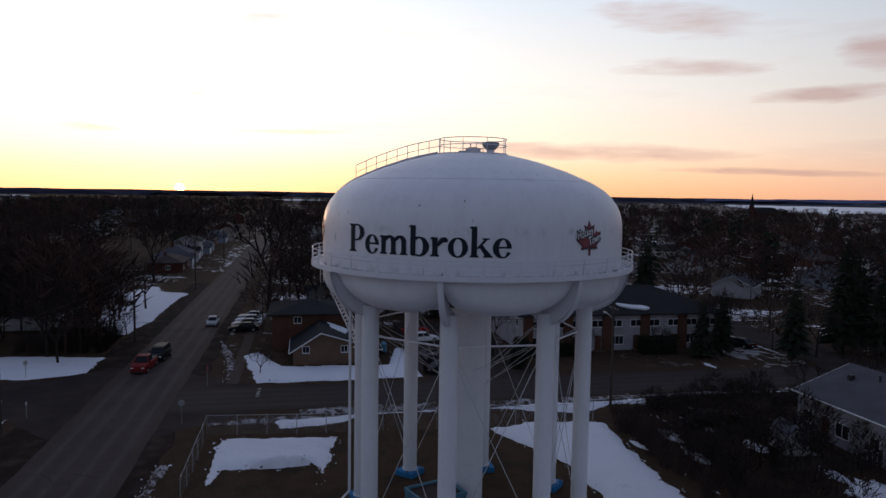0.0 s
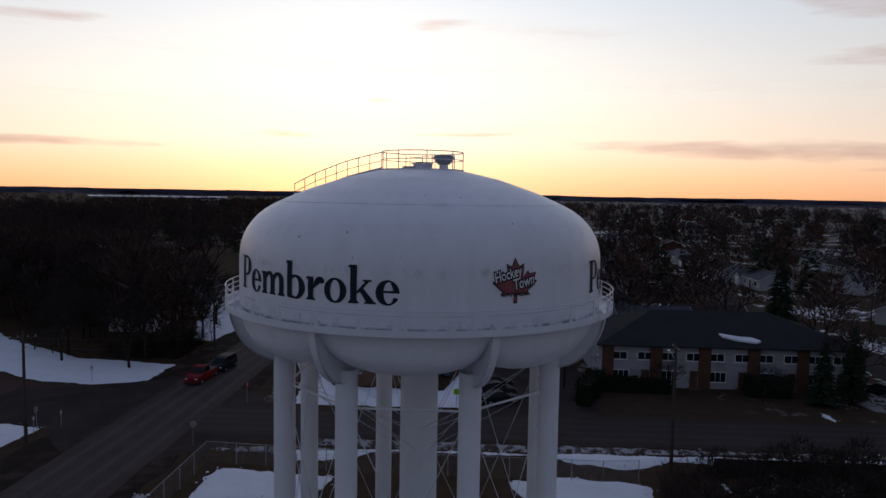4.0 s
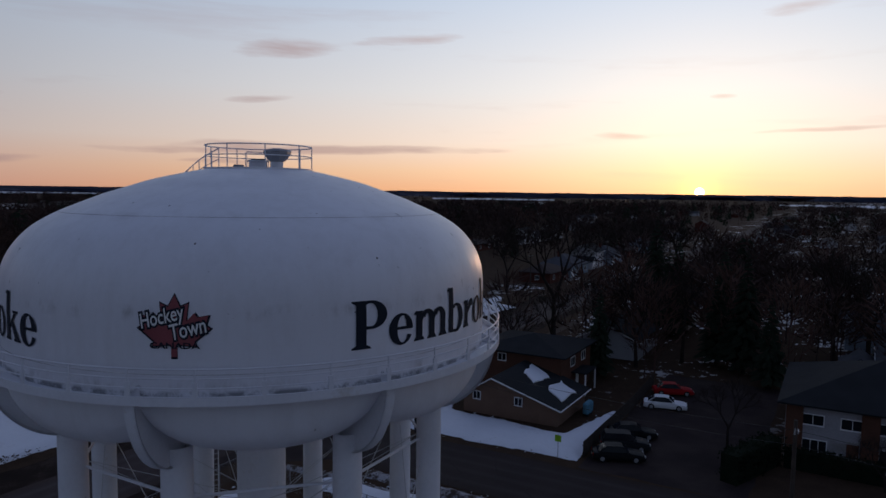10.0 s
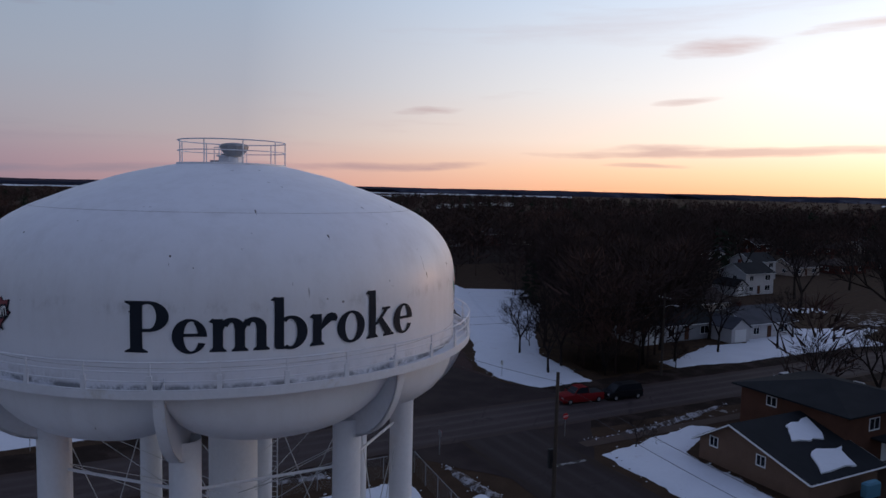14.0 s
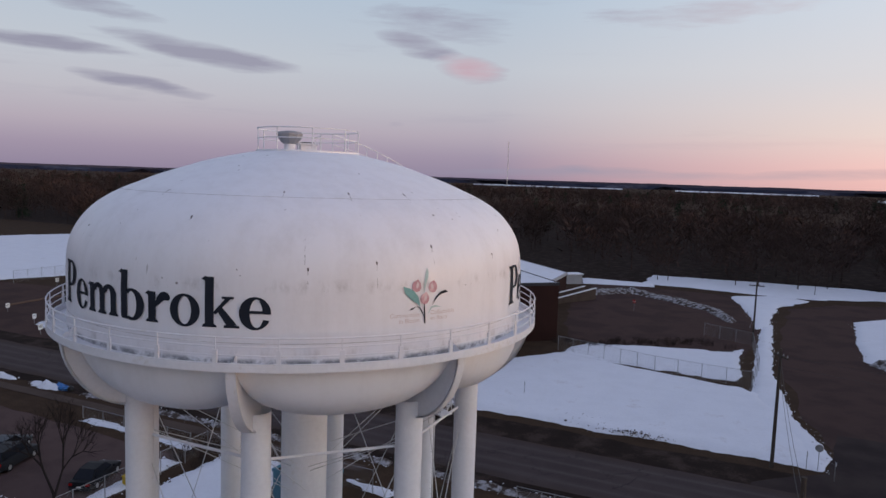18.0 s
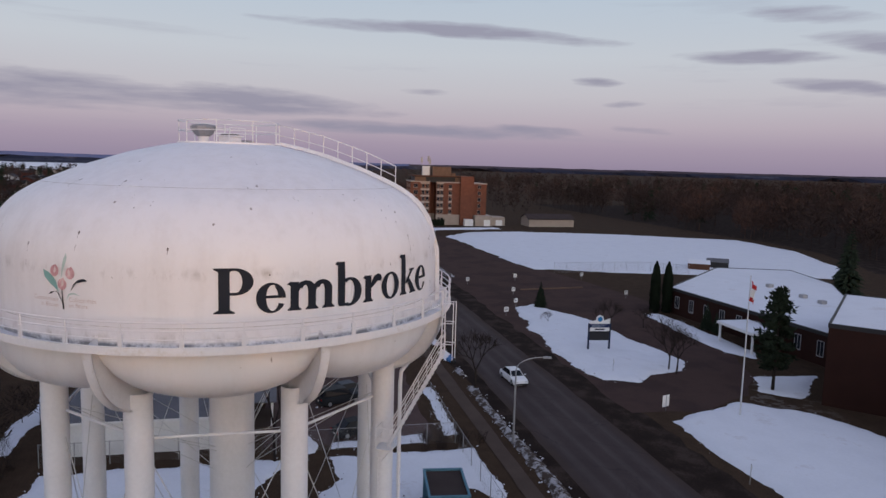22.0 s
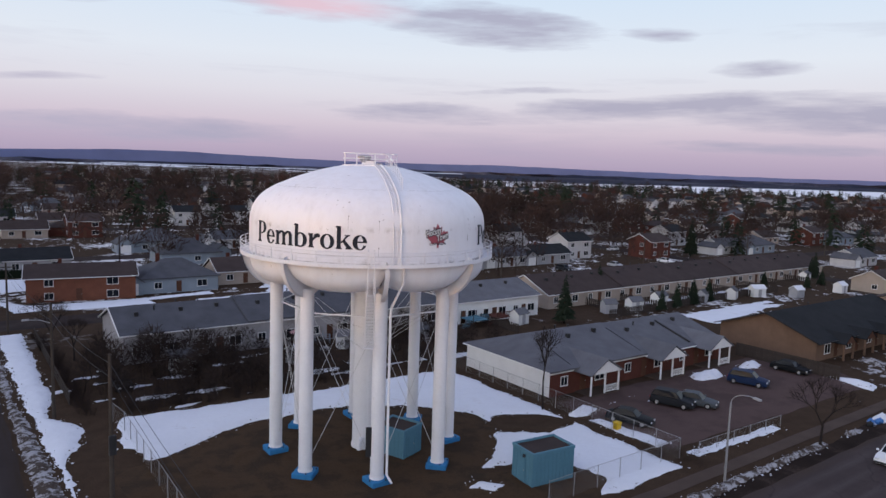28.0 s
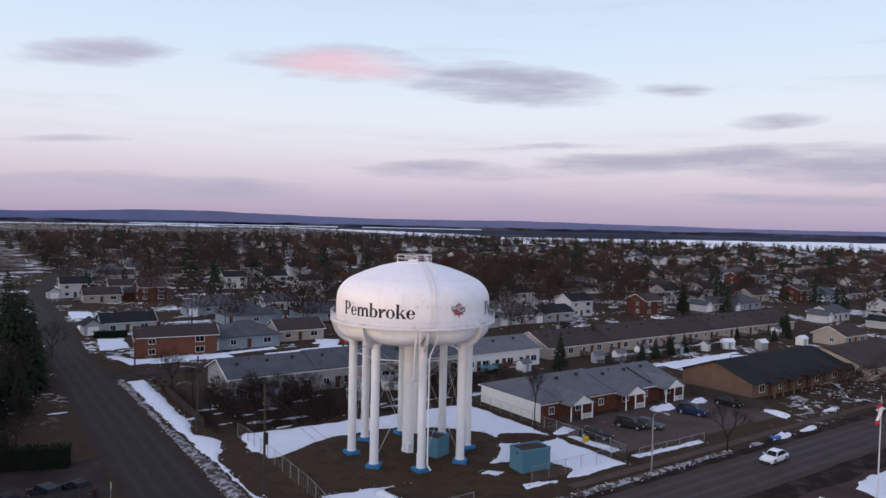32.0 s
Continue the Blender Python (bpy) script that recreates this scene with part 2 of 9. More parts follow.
# ---- materials ----
def surface(name, col, rough=0.75, var=0.3, big=0.4, fine=8.0, bump=0.25, metal=0.0, rnd=0.0, second=None, amount=0.5, spec=0.12, world=False, dist=0.02):
    """A painted or natural surface: two scales of variation, an optional second colour in patches, fine relief."""
    m = bpy.data.materials.new(name)
    m.use_nodes = True
    g = Graph(m.node_tree)
    co = g.n("ShaderNodeNewGeometry").outputs["Position"] if world else g.n("ShaderNodeTexCoord").outputs["Object"]
    a = g.noise(co, big, 4, 0.55)
    b = g.noise(co, fine, 3, 0.6)
    v = g.math("ADD", g.math("MULTIPLY", a, 0.6), g.math("MULTIPLY", b, 0.4))
    gain = g.remap(v, 0.3, 0.7, 1 - var, 1 + var)
    base = (*col, 1)
    if second:
        f = g.remap(g.math("ADD", g.math("MULTIPLY", a, 0.7), g.math("MULTIPLY", b, 0.3)), 0.62 - 0.3 * amount, 0.72 - 0.3 * amount)
        base = g.mix(f, col, second)
    if rnd:
        info = g.n("ShaderNodeObjectInfo").outputs["Random"]
        gain = g.math("MULTIPLY", gain, g.remap(info, 0, 1, 1 - rnd, 1 + rnd))
    mul = g.n("ShaderNodeVectorMath", op="SCALE")
    g.put(mul.inputs[0], base if isinstance(base, bpy.types.NodeSocket) else tuple(col))
    g.put(mul.inputs["Scale"], gain)
    bs = g.n("ShaderNodeBsdfPrincipled")
    g.put(bs.inputs["Base Color"], mul.outputs[0])
    g.put(bs.inputs["Roughness"], g.remap(b, 0.3, 0.7, max(rough - 0.08, 0.02), min(rough + 0.08, 1)))
    bs.inputs["Metallic"].default_value = metal
    bs.inputs["Specular IOR Level"].default_value = spec
    if bump:
        bp = g.n("ShaderNodeBump")
        bp.inputs["Strength"].default_value = bump
        bp.inputs["Distance"].default_value = dist
        g.put(bp.inputs["Height"], b)
        g.put(bs.inputs["Normal"], bp.outputs[0])
    out = g.n("ShaderNodeOutputMaterial")
    g.put(out.inputs[0], bs.outputs[0])
    return m


def glowing(name, col, power):
    m = bpy.data.materials.new(name)
    m.use_nodes = True
    g = Graph(m.node_tree)
    e = g.n("ShaderNodeEmission")
    e.inputs[0].default_value = (*col, 1)
    e.inputs[1].default_value = power
    g.put(g.n("ShaderNodeOutputMaterial").inputs[0], e.outputs[0])
    return m


def tank_paint():
    """White paint with chalky grime, drip streaks below the welds and a few rust specks."""
    m = bpy.data.materials.new("white_tank_paint")
    m.use_nodes = True
    g = Graph(m.node_tree)
    co = g.n("ShaderNodeNewGeometry").outputs["Position"]
    sc = g.vec("MULTIPLY", co, (1.0, 1.0, 0.16))
    streak = g.noise(sc, 1.6, 5, 0.6)
    blot = g.noise(co, 0.35, 4, 0.6)
    fine = g.noise(co, 5.0, 4, 0.65)
    dirt = g.math("ADD", g.math("MULTIPLY", streak, 0.5), g.math("ADD", g.math("MULTIPLY", blot, 0.3), g.math("MULTIPLY", fine, 0.2)))
    col = g.mix(g.remap(dirt, 0.46, 0.68), (0.765, 0.76, 0.79), (0.70, 0.69, 0.71))
    sep = g.n("ShaderNodeSeparateXYZ")
    g.put(sep.inputs[0], co)
    # grime band above the weld at 20.2 m and on the balcony line
    for z0, wdt, amt in ((20.15, 0.30, 0.75), (17.84, 0.34, 0.75), (23.05, 0.2, 0.3), (21.6, 0.5, 0.16)):
        bnd = g.math("SUBTRACT", 1.0, g.math("DIVIDE", g.math("ABSOLUTE", g.math("SUBTRACT", sep.outputs[2], z0)), wdt), clamp=True)
        patch = g.remap(g.noise(g.vec("MULTIPLY", co, (1, 1, 0.5)), 1.1, 5, 0.7), 0.5, 0.72)
        col = g.mix(g.math("MULTIPLY", g.math("MULTIPLY", bnd, patch), amt), col, (0.36, 0.34, 0.33))
    # broken black line low on the shell, just above the walkway
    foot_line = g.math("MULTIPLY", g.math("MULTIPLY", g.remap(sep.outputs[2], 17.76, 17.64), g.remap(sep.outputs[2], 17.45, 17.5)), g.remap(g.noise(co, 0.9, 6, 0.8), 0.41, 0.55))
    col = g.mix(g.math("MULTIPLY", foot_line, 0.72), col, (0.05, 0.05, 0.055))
    # short dark drips that run down from chips in the paint
    drip = g.remap(g.noise(g.vec("MULTIPLY", co, (5.5, 5.5, 0.75)), 1.0, 1, 0.3), 0.805, 0.845)
    chip = g.remap(g.noise(g.vec("MULTIPLY", co, (3.6, 3.6, 3.0)), 1.0, 1, 0.3), 0.815, 0.835)
    col = g.mix(g.math("MULTIPLY", g.math("MAXIMUM", drip, chip), 0.75), col, (0.12, 0.09, 0.075))
    bs = g.n("ShaderNodeBsdfPrincipled")
    g.put(bs.inputs["Base Color"], col)
    g.put(bs.inputs["Roughness"], g.remap(dirt, 0.4, 0.7, 0.38, 0.6))
    bp = g.n("ShaderNodeBump")
    bp.inputs["Strength"].default_value, bp.inputs["Distance"].default_value = 0.15, 0.05
    g.put(bp.inputs["Height"], g.noise(co, 0.9, 3, 0.5))
    g.put(bs.inputs["Normal"], bp.outputs[0])
    g.put(g.n("ShaderNodeOutputMaterial").inputs[0], bs.outputs[0])
    return m


def earth():
    """Dormant grass and mud with old snow left in patches."""
    m = bpy.data.materials.new("dormant_ground")
    m.use_nodes = True
    g = Graph(m.node_tree)
    co = g.n("ShaderNodeNewGeometry").outputs["Position"]
    a, b, c = g.noise(co, 0.05, 5, 0.6), g.noise(co, 0.6, 5, 0.65), g.noise(co, 9.0, 3, 0.6)
    col = g.mix(g.remap(b, 0.35, 0.65), (0.050, 0.031, 0.021), (0.074, 0.046, 0.030))
    col = g.mix(g.remap(c, 0.4, 0.7), col, (0.030, 0.023, 0.016))
    s = g.math("ADD", g.math("MULTIPLY", a, 0.55), g.math("MULTIPLY", b, 0.45))
    pos = g.n("ShaderNodeSeparateXYZ")
    g.put(pos.inputs[0], co)
    # the woods to the north have lost their snow already
    far = g.math("MULTIPLY", g.remap(g.vec("LENGTH", co), 50.0, 90.0), g.remap(pos.outputs[1], 60.0, 40.0))
    f = g.math("MULTIPLY", g.remap(g.math("ADD", s, g.remap(pos.outputs[1], -50.0, -120.0, 0.0, 0.022)), 0.562, 0.574), far)
    col = g.mix(f, col, (0.66, 0.655, 0.67))
    bs = g.n("ShaderNodeBsdfPrincipled")
    g.put(bs.inputs["Base Color"], col)
    bs.inputs["Roughness"].default_value = 0.95
    bs.inputs["Specular IOR Level"].default_value = 0.03
    bp = g.n("ShaderNodeBump")
    bp.inputs["Strength"].default_value, bp.inputs["Distance"].default_value = 0.6, 0.08
    g.put(bp.inputs["Height"], b)
    g.put(bs.inputs["Normal"], bp.outputs[0])
    g.put(g.n("ShaderNodeOutputMaterial").inputs[0], bs.outputs[0])
    return m


def road_mat(name, axis, centre, worn=1.0):
    """Worn asphalt with paler wheel tracks along the given axis (0: x, 1: y), muddy edges, patches and cracks."""
    m = bpy.data.materials.new(name)
    m.use_nodes = True
    g = Graph(m.node_tree)
    co = g.n("ShaderNodeNewGeometry").outputs["Position"]
    sep = g.n("ShaderNodeSeparateXYZ")
    g.put(sep.inputs[0], co)
    off = g.math("ABSOLUTE", g.math("SUBTRACT", sep.outputs[1 - axis], centre))
    along = g.vec("MULTIPLY", co, (0.06, 1.0, 1.0) if axis == 0 else (1.0, 0.06, 1.0))
    wander = g.math("MULTIPLY", g.math("SUBTRACT", g.noise(along, 0.4, 3), 0.5), 1.1)
    off = g.math("ADD", off, wander)
    tracks = 0.0
    for c in (0.95, 2.75):
        bump = g.math("SUBTRACT", 1.0, g.math("DIVIDE", g.math("ABSOLUTE", g.math("SUBTRACT", off, c)), 0.55), clamp=True)
        tracks = g.math("ADD", bump, tracks)
    streak = g.noise(along, 1.6, 5, 0.6)
    fine = g.noise(co, 18.0, 3, 0.6)
    blot = g.noise(co, 0.22, 4, 0.6)
    col = g.mix(g.remap(blot, 0.35, 0.65), (0.036, 0.027, 0.0265), (0.048, 0.036, 0.035))
    col = g.mix(g.math("MULTIPLY", tracks, g.remap(streak, 0.3, 0.7, 0.25, 0.85)), col, (0.066, 0.054, 0.054))
    col = g.mix(g.math("MULTIPLY", g.remap(off, 3.3, 4.2), g.remap(streak, 0.35, 0.6)), col, (0.040, 0.027, 0.020))
    col = g.vec("SCALE", col, scale=worn)
    crack = g.n("ShaderNodeTexVoronoi")
    crack.feature = "DISTANCE_TO_EDGE"
    g.put(crack.inputs["Vector"], g.vec("ADD", co, g.vec("SCALE", (1.0, 1.0, 0.0), scale=g.math("MULTIPLY", g.noise(co, 0.8, 3), 3.0))))
    crack.inputs["Scale"].default_value = 0.16
    line = g.math("MULTIPLY", g.remap(crack.outputs[0], 0.010, 0.003), g.remap(blot, 0.42, 0.5))
    col = g.mix(g.math("MULTIPLY", line, 0.45), col, (0.012, 0.011, 0.011))
    col = g.mix(g.remap(fine, 0.35, 0.65, 0.0, 0.35), col, (0.030, 0.0235, 0.0215))
    bs = g.n("ShaderNodeBsdfPrincipled")
    g.put(bs.inputs["Base Color"], col)
    bs.inputs["Roughness"].default_value = 0.8
    bs.inputs["Specular IOR Level"].default_value = 0.07
    bp = g.n("ShaderNodeBump")
    bp.inputs["Strength"].default_value, bp.inputs["Distance"].default_value = 0.3, 0.02
    g.put(bp.inputs["Height"], fine)
    g.put(bs.inputs["Normal"], bp.outputs[0])
    g.put(g.n("ShaderNodeOutputMaterial").inputs[0], bs.outputs[0])
    return m


def glass_mat(name, col=(0.014, 0.016, 0.021)):
    m = bpy.data.materials.new(name)
    m.use_nodes = True
    g = Graph(m.node_tree)
    bs = g.n("ShaderNodeBsdfPrincipled")
    bs.inputs["Base Color"].default_value = (*col, 1)
    bs.inputs["Roughness"].default_value = 0.06
    bs.inputs["Specular IOR Level"].default_value = 0.12
    g.put(g.n("ShaderNodeOutputMaterial").inputs[0], bs.outputs[0])
    return m


TANK = tank_paint()
STEEL_WHITE = surface("white_steel_paint", (0.71, 0.71, 0.74), 0.45, 0.08, 0.5, 6, 0.1, second=(0.58, 0.56, 0.54), amount=0.12)
ROD = surface("galvanised_rod", (0.55, 0.55, 0.56), 0.5, 0.1)
LETTER = surface("navy_black_lettering", (0.018, 0.022, 0.032), 0.55, 0.15, 1, 10, 0.05)
RED = surface("faded_red_paint", (0.25, 0.075, 0.082), 0.55, 0.15, 1, 12, 0.05)
OFFWHITE = surface("white_lettering", (0.75, 0.74, 0.72), 0.5, 0.05)
TEAL = surface("teal_paint", (0.22, 0.42, 0.40), 0.55, 0.15)
# brighter copy of RED, with the lit side's light put into the colour
ROSERED = surface("lit_side_red_paint", (0.33, 0.085, 0.11), 0.55, 0.2, 1, 12, 0.05)
ROSE = surface("rose_paint", (0.53, 0.30, 0.33), 0.6, 0.2, 2, 10, 0.05, second=(0.60, 0.42, 0.43), amount=0.3)
PETAL = surface("pale_petal_paint", (0.68, 0.58, 0.59), 0.6, 0.1)
MINT = surface("faded_mint_paint", (0.45, 0.58, 0.56), 0.6, 0.15)
WORNPAINT = surface("worn_road_paint", (0.30, 0.29, 0.28), 0.8, 0.3, 1.5, 9, 0.1, second=(0.05, 0.045, 0.04), amount=0.6, world=True, spec=0.05)
# weld grey holds the groove's shadow line as well as grime
SEAM = surface("shaded_grimy_weld", (0.46, 0.44, 0.44), 0.7, 0.3, 0.6, 6, 0.1, second=(0.6, 0.59, 0.59), amount=0.4, world=True)
PALE = surface("faded_grey_lettering", (0.60, 0.52, 0.51), 0.6, 0.1)
BLUE = surface("blue_footing_paint", (0.03, 0.17, 0.36), 0.7, 0.2, 1, 10, 0.2)
SHEDBLUE = surface("blue_grey_siding", (0.085, 0.20, 0.27), 0.6, 0.12, 0.6, 12, 0.1)
DARK = surface("dark_metal", (0.03, 0.03, 0.032), 0.5, 0.2)
GALV = surface("galvanised_steel", (0.32, 0.32, 0.33), 0.5, 0.15, metal=0.4)
EARTH = earth()
SOIL = surface("wet_soil", (0.070, 0.044, 0.027), 0.95, 0.5, 0.35, 6, 0.7, second=(0.034, 0.024, 0.017), world=True, dist=0.06, spec=0.03)
MUD = surface("roadside_mud", (0.025, 0.0175, 0.0145), 0.95, 0.35, 0.4, 5, 0.6, second=(0.042, 0.030, 0.025), amount=0.4, world=True, dist=0.05, spec=0.03)
ASPHALT = surface("worn_asphalt", (0.035, 0.0265, 0.026), 0.85, 0.25, 0.25, 20, 0.3, second=(0.042, 0.032, 0.029), amount=0.5, world=True, spec=0.03)
ROAD_X = road_mat("main_road_asphalt", 0, 28.9, 1.4)
ROAD_Y = road_mat("side_street_asphalt", 1, 30.1, 0.82)
GRAVEL = surface("brown_gravel", (0.073, 0.046, 0.040), 0.95, 0.3, 0.15, 7, 0.5, second=(0.046, 0.030, 0.027), amount=0.5, world=True, dist=0.05, spec=0.03)
LOT = surface("worn_brown_tarmac", (0.098, 0.066, 0.060), 0.9, 0.25, 0.2, 9, 0.3, second=(0.066, 0.045, 0.041), amount=0.5, world=True, spec=0.03)
CONC = surface("concrete_walk", (0.080, 0.059, 0.049), 0.9, 0.2, 0.4, 10, 0.3, world=True, spec=0.03)
SNOW = surface("old_snow", (0.675, 0.69, 0.735), 0.7, 0.06, 0.3, 3, 0.5, second=(0.57, 0.565, 0.59), amount=0.12, world=True, dist=0.06, spec=0.03)
DIRTY = surface("dirty_snow", (0.42, 0.41, 0.42), 0.85, 0.35, 1.4, 7, 0.7, second=(0.060, 0.046, 0.038), amount=0.62, world=True, dist=0.08, spec=0.03)
ICE = surface("lake_ice", (0.80, 0.80, 0.82), 0.5, 0.08, 0.004, 0.03, 0, second=(0.62, 0.62, 0.68), amount=0.3, world=True)
BARK = surface("bare_bark", (0.030, 0.024, 0.022), 0.95, 0.3, 1.5, 12, 0.4, spec=0.03)
TWIG = surface("bare_twigs", (0.036, 0.027, 0.024), 0.95, 0.3, 0.3, 3, 0, rnd=0.25, spec=0.03)
TWIG_FAR = surface("distant_bare_wood", (0.049, 0.034, 0.030), 0.95, 0.45, 0.02, 0.4, 0, second=(0.072, 0.042, 0.034), amount=0.35, world=True, spec=0.03)
NEEDLE = surface("evergreen_needles", (0.019, 0.026, 0.017), 0.9, 0.35, 0.6, 6, 0, rnd=0.2, spec=0.03)
CEDAR = surface("cedar_foliage", (0.011, 0.016, 0.010), 0.9, 0.35, 0.8, 6, 0, spec=0.03)
POLEWOOD = surface("weathered_pole_wood", (0.062, 0.050, 0.042), 0.9, 0.3, 0.8, 14, 0.3)
# the blue of distance haze is put into the hills' base colour
HILL = surface("hazed_wooded_hills", (0.105, 0.130, 0.245), 1.0, 0.18, 0.0011, 0.006, 0, world=True, spec=0.03)
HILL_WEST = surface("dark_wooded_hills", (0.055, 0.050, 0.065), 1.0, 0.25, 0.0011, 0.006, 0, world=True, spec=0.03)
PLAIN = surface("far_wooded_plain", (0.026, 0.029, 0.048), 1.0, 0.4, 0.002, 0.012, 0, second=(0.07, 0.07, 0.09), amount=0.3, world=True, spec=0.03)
BRICK_RED = surface("red_brick", (0.090, 0.033, 0.025), 0.9, 0.25, 0.6, 9, 0.3, rnd=0.1)
BRICK_BROWN = surface("brown_brick", (0.095, 0.046, 0.031), 0.9, 0.2, 0.6, 9, 0.3)
BRICK_ORANGE = surface("orange_brown_brick", (0.155, 0.062, 0.040), 0.9, 0.2, 0.6, 9, 0.3)
BRICK_TAN = surface("tan_brick", (0.15, 0.095, 0.068), 0.9, 0.2, 0.6, 9, 0.3)
BRICK_SCHOOL = surface("school_brick", (0.029, 0.0125, 0.010), 0.9, 0.2, 0.25, 9, 0.3)
SIDING = surface("white_siding", (0.66, 0.66, 0.66), 0.6, 0.1, 0.5, 6, 0.1, rnd=0.06)
SIDING_BLUE = surface("blue_grey_house_siding", (0.22, 0.26, 0.31), 0.6, 0.12, 0.5, 6, 0.1)
SIDING_CHALK = surface("chalky_white_siding", (0.33, 0.32, 0.34), 0.75, 0.2, 0.4, 5, 0.1, second=(0.22, 0.21, 0.21), amount=0.35, spec=0.03)
SIDING_OLD = surface("weathered_white_siding", (0.46, 0.45, 0.46), 0.7, 0.15, 0.5, 6, 0.1, rnd=0.12)
SIDING_GREY = surface("grey_siding", (0.33, 0.33, 0.35), 0.6, 0.12, 0.5, 6, 0.1, rnd=0.1)
SIDING_BEIGE = surface("beige_siding", (0.36, 0.30, 0.26), 0.6, 0.12, 0.5, 6, 0.1, rnd=0.1)
TRIM = surface("white_trim", (0.72, 0.72, 0.72), 0.5, 0.05)
ROOF_GREY = surface("grey_shingles", (0.115, 0.116, 0.129), 0.9, 0.22, 0.5, 10, 0.4, rnd=0.1)
ROOF_SLATE = surface("slate_grey_shingles", (0.075, 0.077, 0.088), 0.9, 0.25, 0.5, 10, 0.4)
ROOF_DARK = surface("charcoal_shingles", (0.018, 0.0195, 0.022), 0.9, 0.25, 0.5, 10, 0.4)
ROOF_BROWN = surface("brown_shingles", (0.050, 0.037, 0.035), 0.9, 0.22, 0.5, 10, 0.4, rnd=0.1)
GLASS = glass_mat("window_glass")
FENCEWOOD = surface("weathered_fence_boards", (0.052, 0.042, 0.037), 0.9, 0.25, 1, 12, 0.3, rnd=0.1)
TYRE = surface("tyre_rubber", (0.014, 0.014, 0.015), 0.85, 0.2)
TAIL = surface("red_lamp_lens", (0.30, 0.012, 0.012), 0.25, 0.05)
LENS = surface("clear_lamp_lens", (0.55, 0.56, 0.58), 0.15, 0.05)
YELLOW = surface("yellow_plastic", (0.55, 0.36, 0.02), 0.5, 0.1)
LIME = surface("lime_sign", (0.30, 0.55, 0.03), 0.5, 0.05)
SIGNRED = surface("red_sign_face", (0.42, 0.025, 0.025), 0.45, 0.05)


# ---- mesh helpers ----
class MB:
    """Collects vertices and faces; material slots by index."""

    def __init__(self):
        self.v, self.f, self.s = [], [], []

    def add(self, verts, faces, slot=0):
        o = len(self.v)
        self.v.extend(verts)
        self.f.extend([tuple(i + o for i in f) for f in faces])
        self.s.extend([slot] * len(faces))
        return self

    def box(self, x0, x1, y0, y1, z0, z1, c=0.0, slot=0):
        """A block; c chamfers its upright and top edges."""
        if c <= 0:
            v = [(x, y, z) for z in (z0, z1) for x, y in ((x0, y0), (x1, y0), (x1, y1), (x0, y1))]
            return self.add(v, [(3, 2, 1, 0), (4, 5, 6, 7), (0, 1, 5, 4), (1, 2, 6, 5), (2, 3, 7, 6), (3, 0, 4, 7)], slot)
        ring = [(x0 + c, y0), (x1 - c, y0), (x1, y0 + c), (x1, y1 - c), (x1 - c, y1), (x0 + c, y1), (x0, y1 - c), (x0, y0 + c)]
        ins = [(x0 + 2 * c, y0 + c), (x1 - 2 * c, y0 + c), (x1 - c, y0 + 2 * c), (x1 - c, y1 - 2 * c), (x1 - 2 * c, y1 - c), (x0 + 2 * c, y1 - c), (x0 + c, y1 - 2 * c), (x0 + c, y0 + 2 * c)]
        v = [(x, y, z0) for x, y in ring] + [(x, y, z1 - c) for x, y in ring] + [(x, y, z1) for x, y in ins]
        f = [tuple(range(7, -1, -1)), tuple(range(16, 24))]
        for k in range(8):
            n = (k + 1) % 8
            f += [(k, n, 8 + n, 8 + k), (8 + k, 8 + n, 16 + n, 16 + k)]
        return self.add(v, f, slot)

    def prism(self, poly, z0, z1, slot=0):
        """An upright extrusion of a counter-clockwise outline."""
        n = len(poly)
        v = [(x, y, z0) for x, y in poly] + [(x, y, z1) for x, y in poly]
        f = [tuple(range(n - 1, -1, -1)), tuple(range(n, 2 * n))] + [(k, (k + 1) % n, n + (k + 1) % n, n + k) for k in range(n)]
        return self.add(v, f, slot)

    def slab(self, poly, axis, a, b, slot=0):
        """Extrudes an outline given in the two other axes along axis 'x' or 'y' from a to b."""
        n = len(poly)
        put = (lambda p, t: (t, p[0], p[1])) if axis == "x" else (lambda p, t: (p[0], t, p[1]))
        v = [put(p, a) for p in poly] + [put(p, b) for p in poly]
        f = [tuple(range(n - 1, -1, -1)), tuple(range(n, 2 * n))] + [(k, (k + 1) % n, n + (k + 1) % n, n + k) for k in range(n)]
        return self.add(v, f, slot)

    def tube(self, p, q, r0, r1=None, sides=8, caps=True, slot=0):
        p, q = Vector(p), Vector(q)
        r1 = r0 if r1 is None else r1
        d = (q - p).normalized()
        u = d.orthogonal().normalized()
        w = d.cross(u)
        v = []
        for c, r in ((p, r0), (q, r1)):
            for k in range(sides):
                a = 2 * math.pi * k / sides
                v.append(tuple(c + (u * math.cos(a) + w * math.sin(a)) * r))
        f = [(k, (k + 1) % sides, sides + (k + 1) % sides, sides + k) for k in range(sides)]
        if caps:
            f += [tuple(range(sides - 1, -1, -1)), tuple(range(sides, 2 * sides))]
        return self.add(v, f, slot)

    def path(self, pts, r, sides=8, slot=0):
        """One round bar swept along the points."""
        P = [Vector(p) for p in pts]
        v, n = [], len(P)
        side = None
        for i, p in enumerate(P):
            d = (P[min(i + 1, n - 1)] - P[max(i - 1, 0)]).normalized()
            side = d.orthogonal() if side is None else side - d * side.dot(d)
            side.normalize()
            up = d.cross(side)
            v += [tuple(p + (side * math.cos(2 * math.pi * k / sides) + up * math.sin(2 * math.pi * k / sides)) * r) for k in range(sides)]
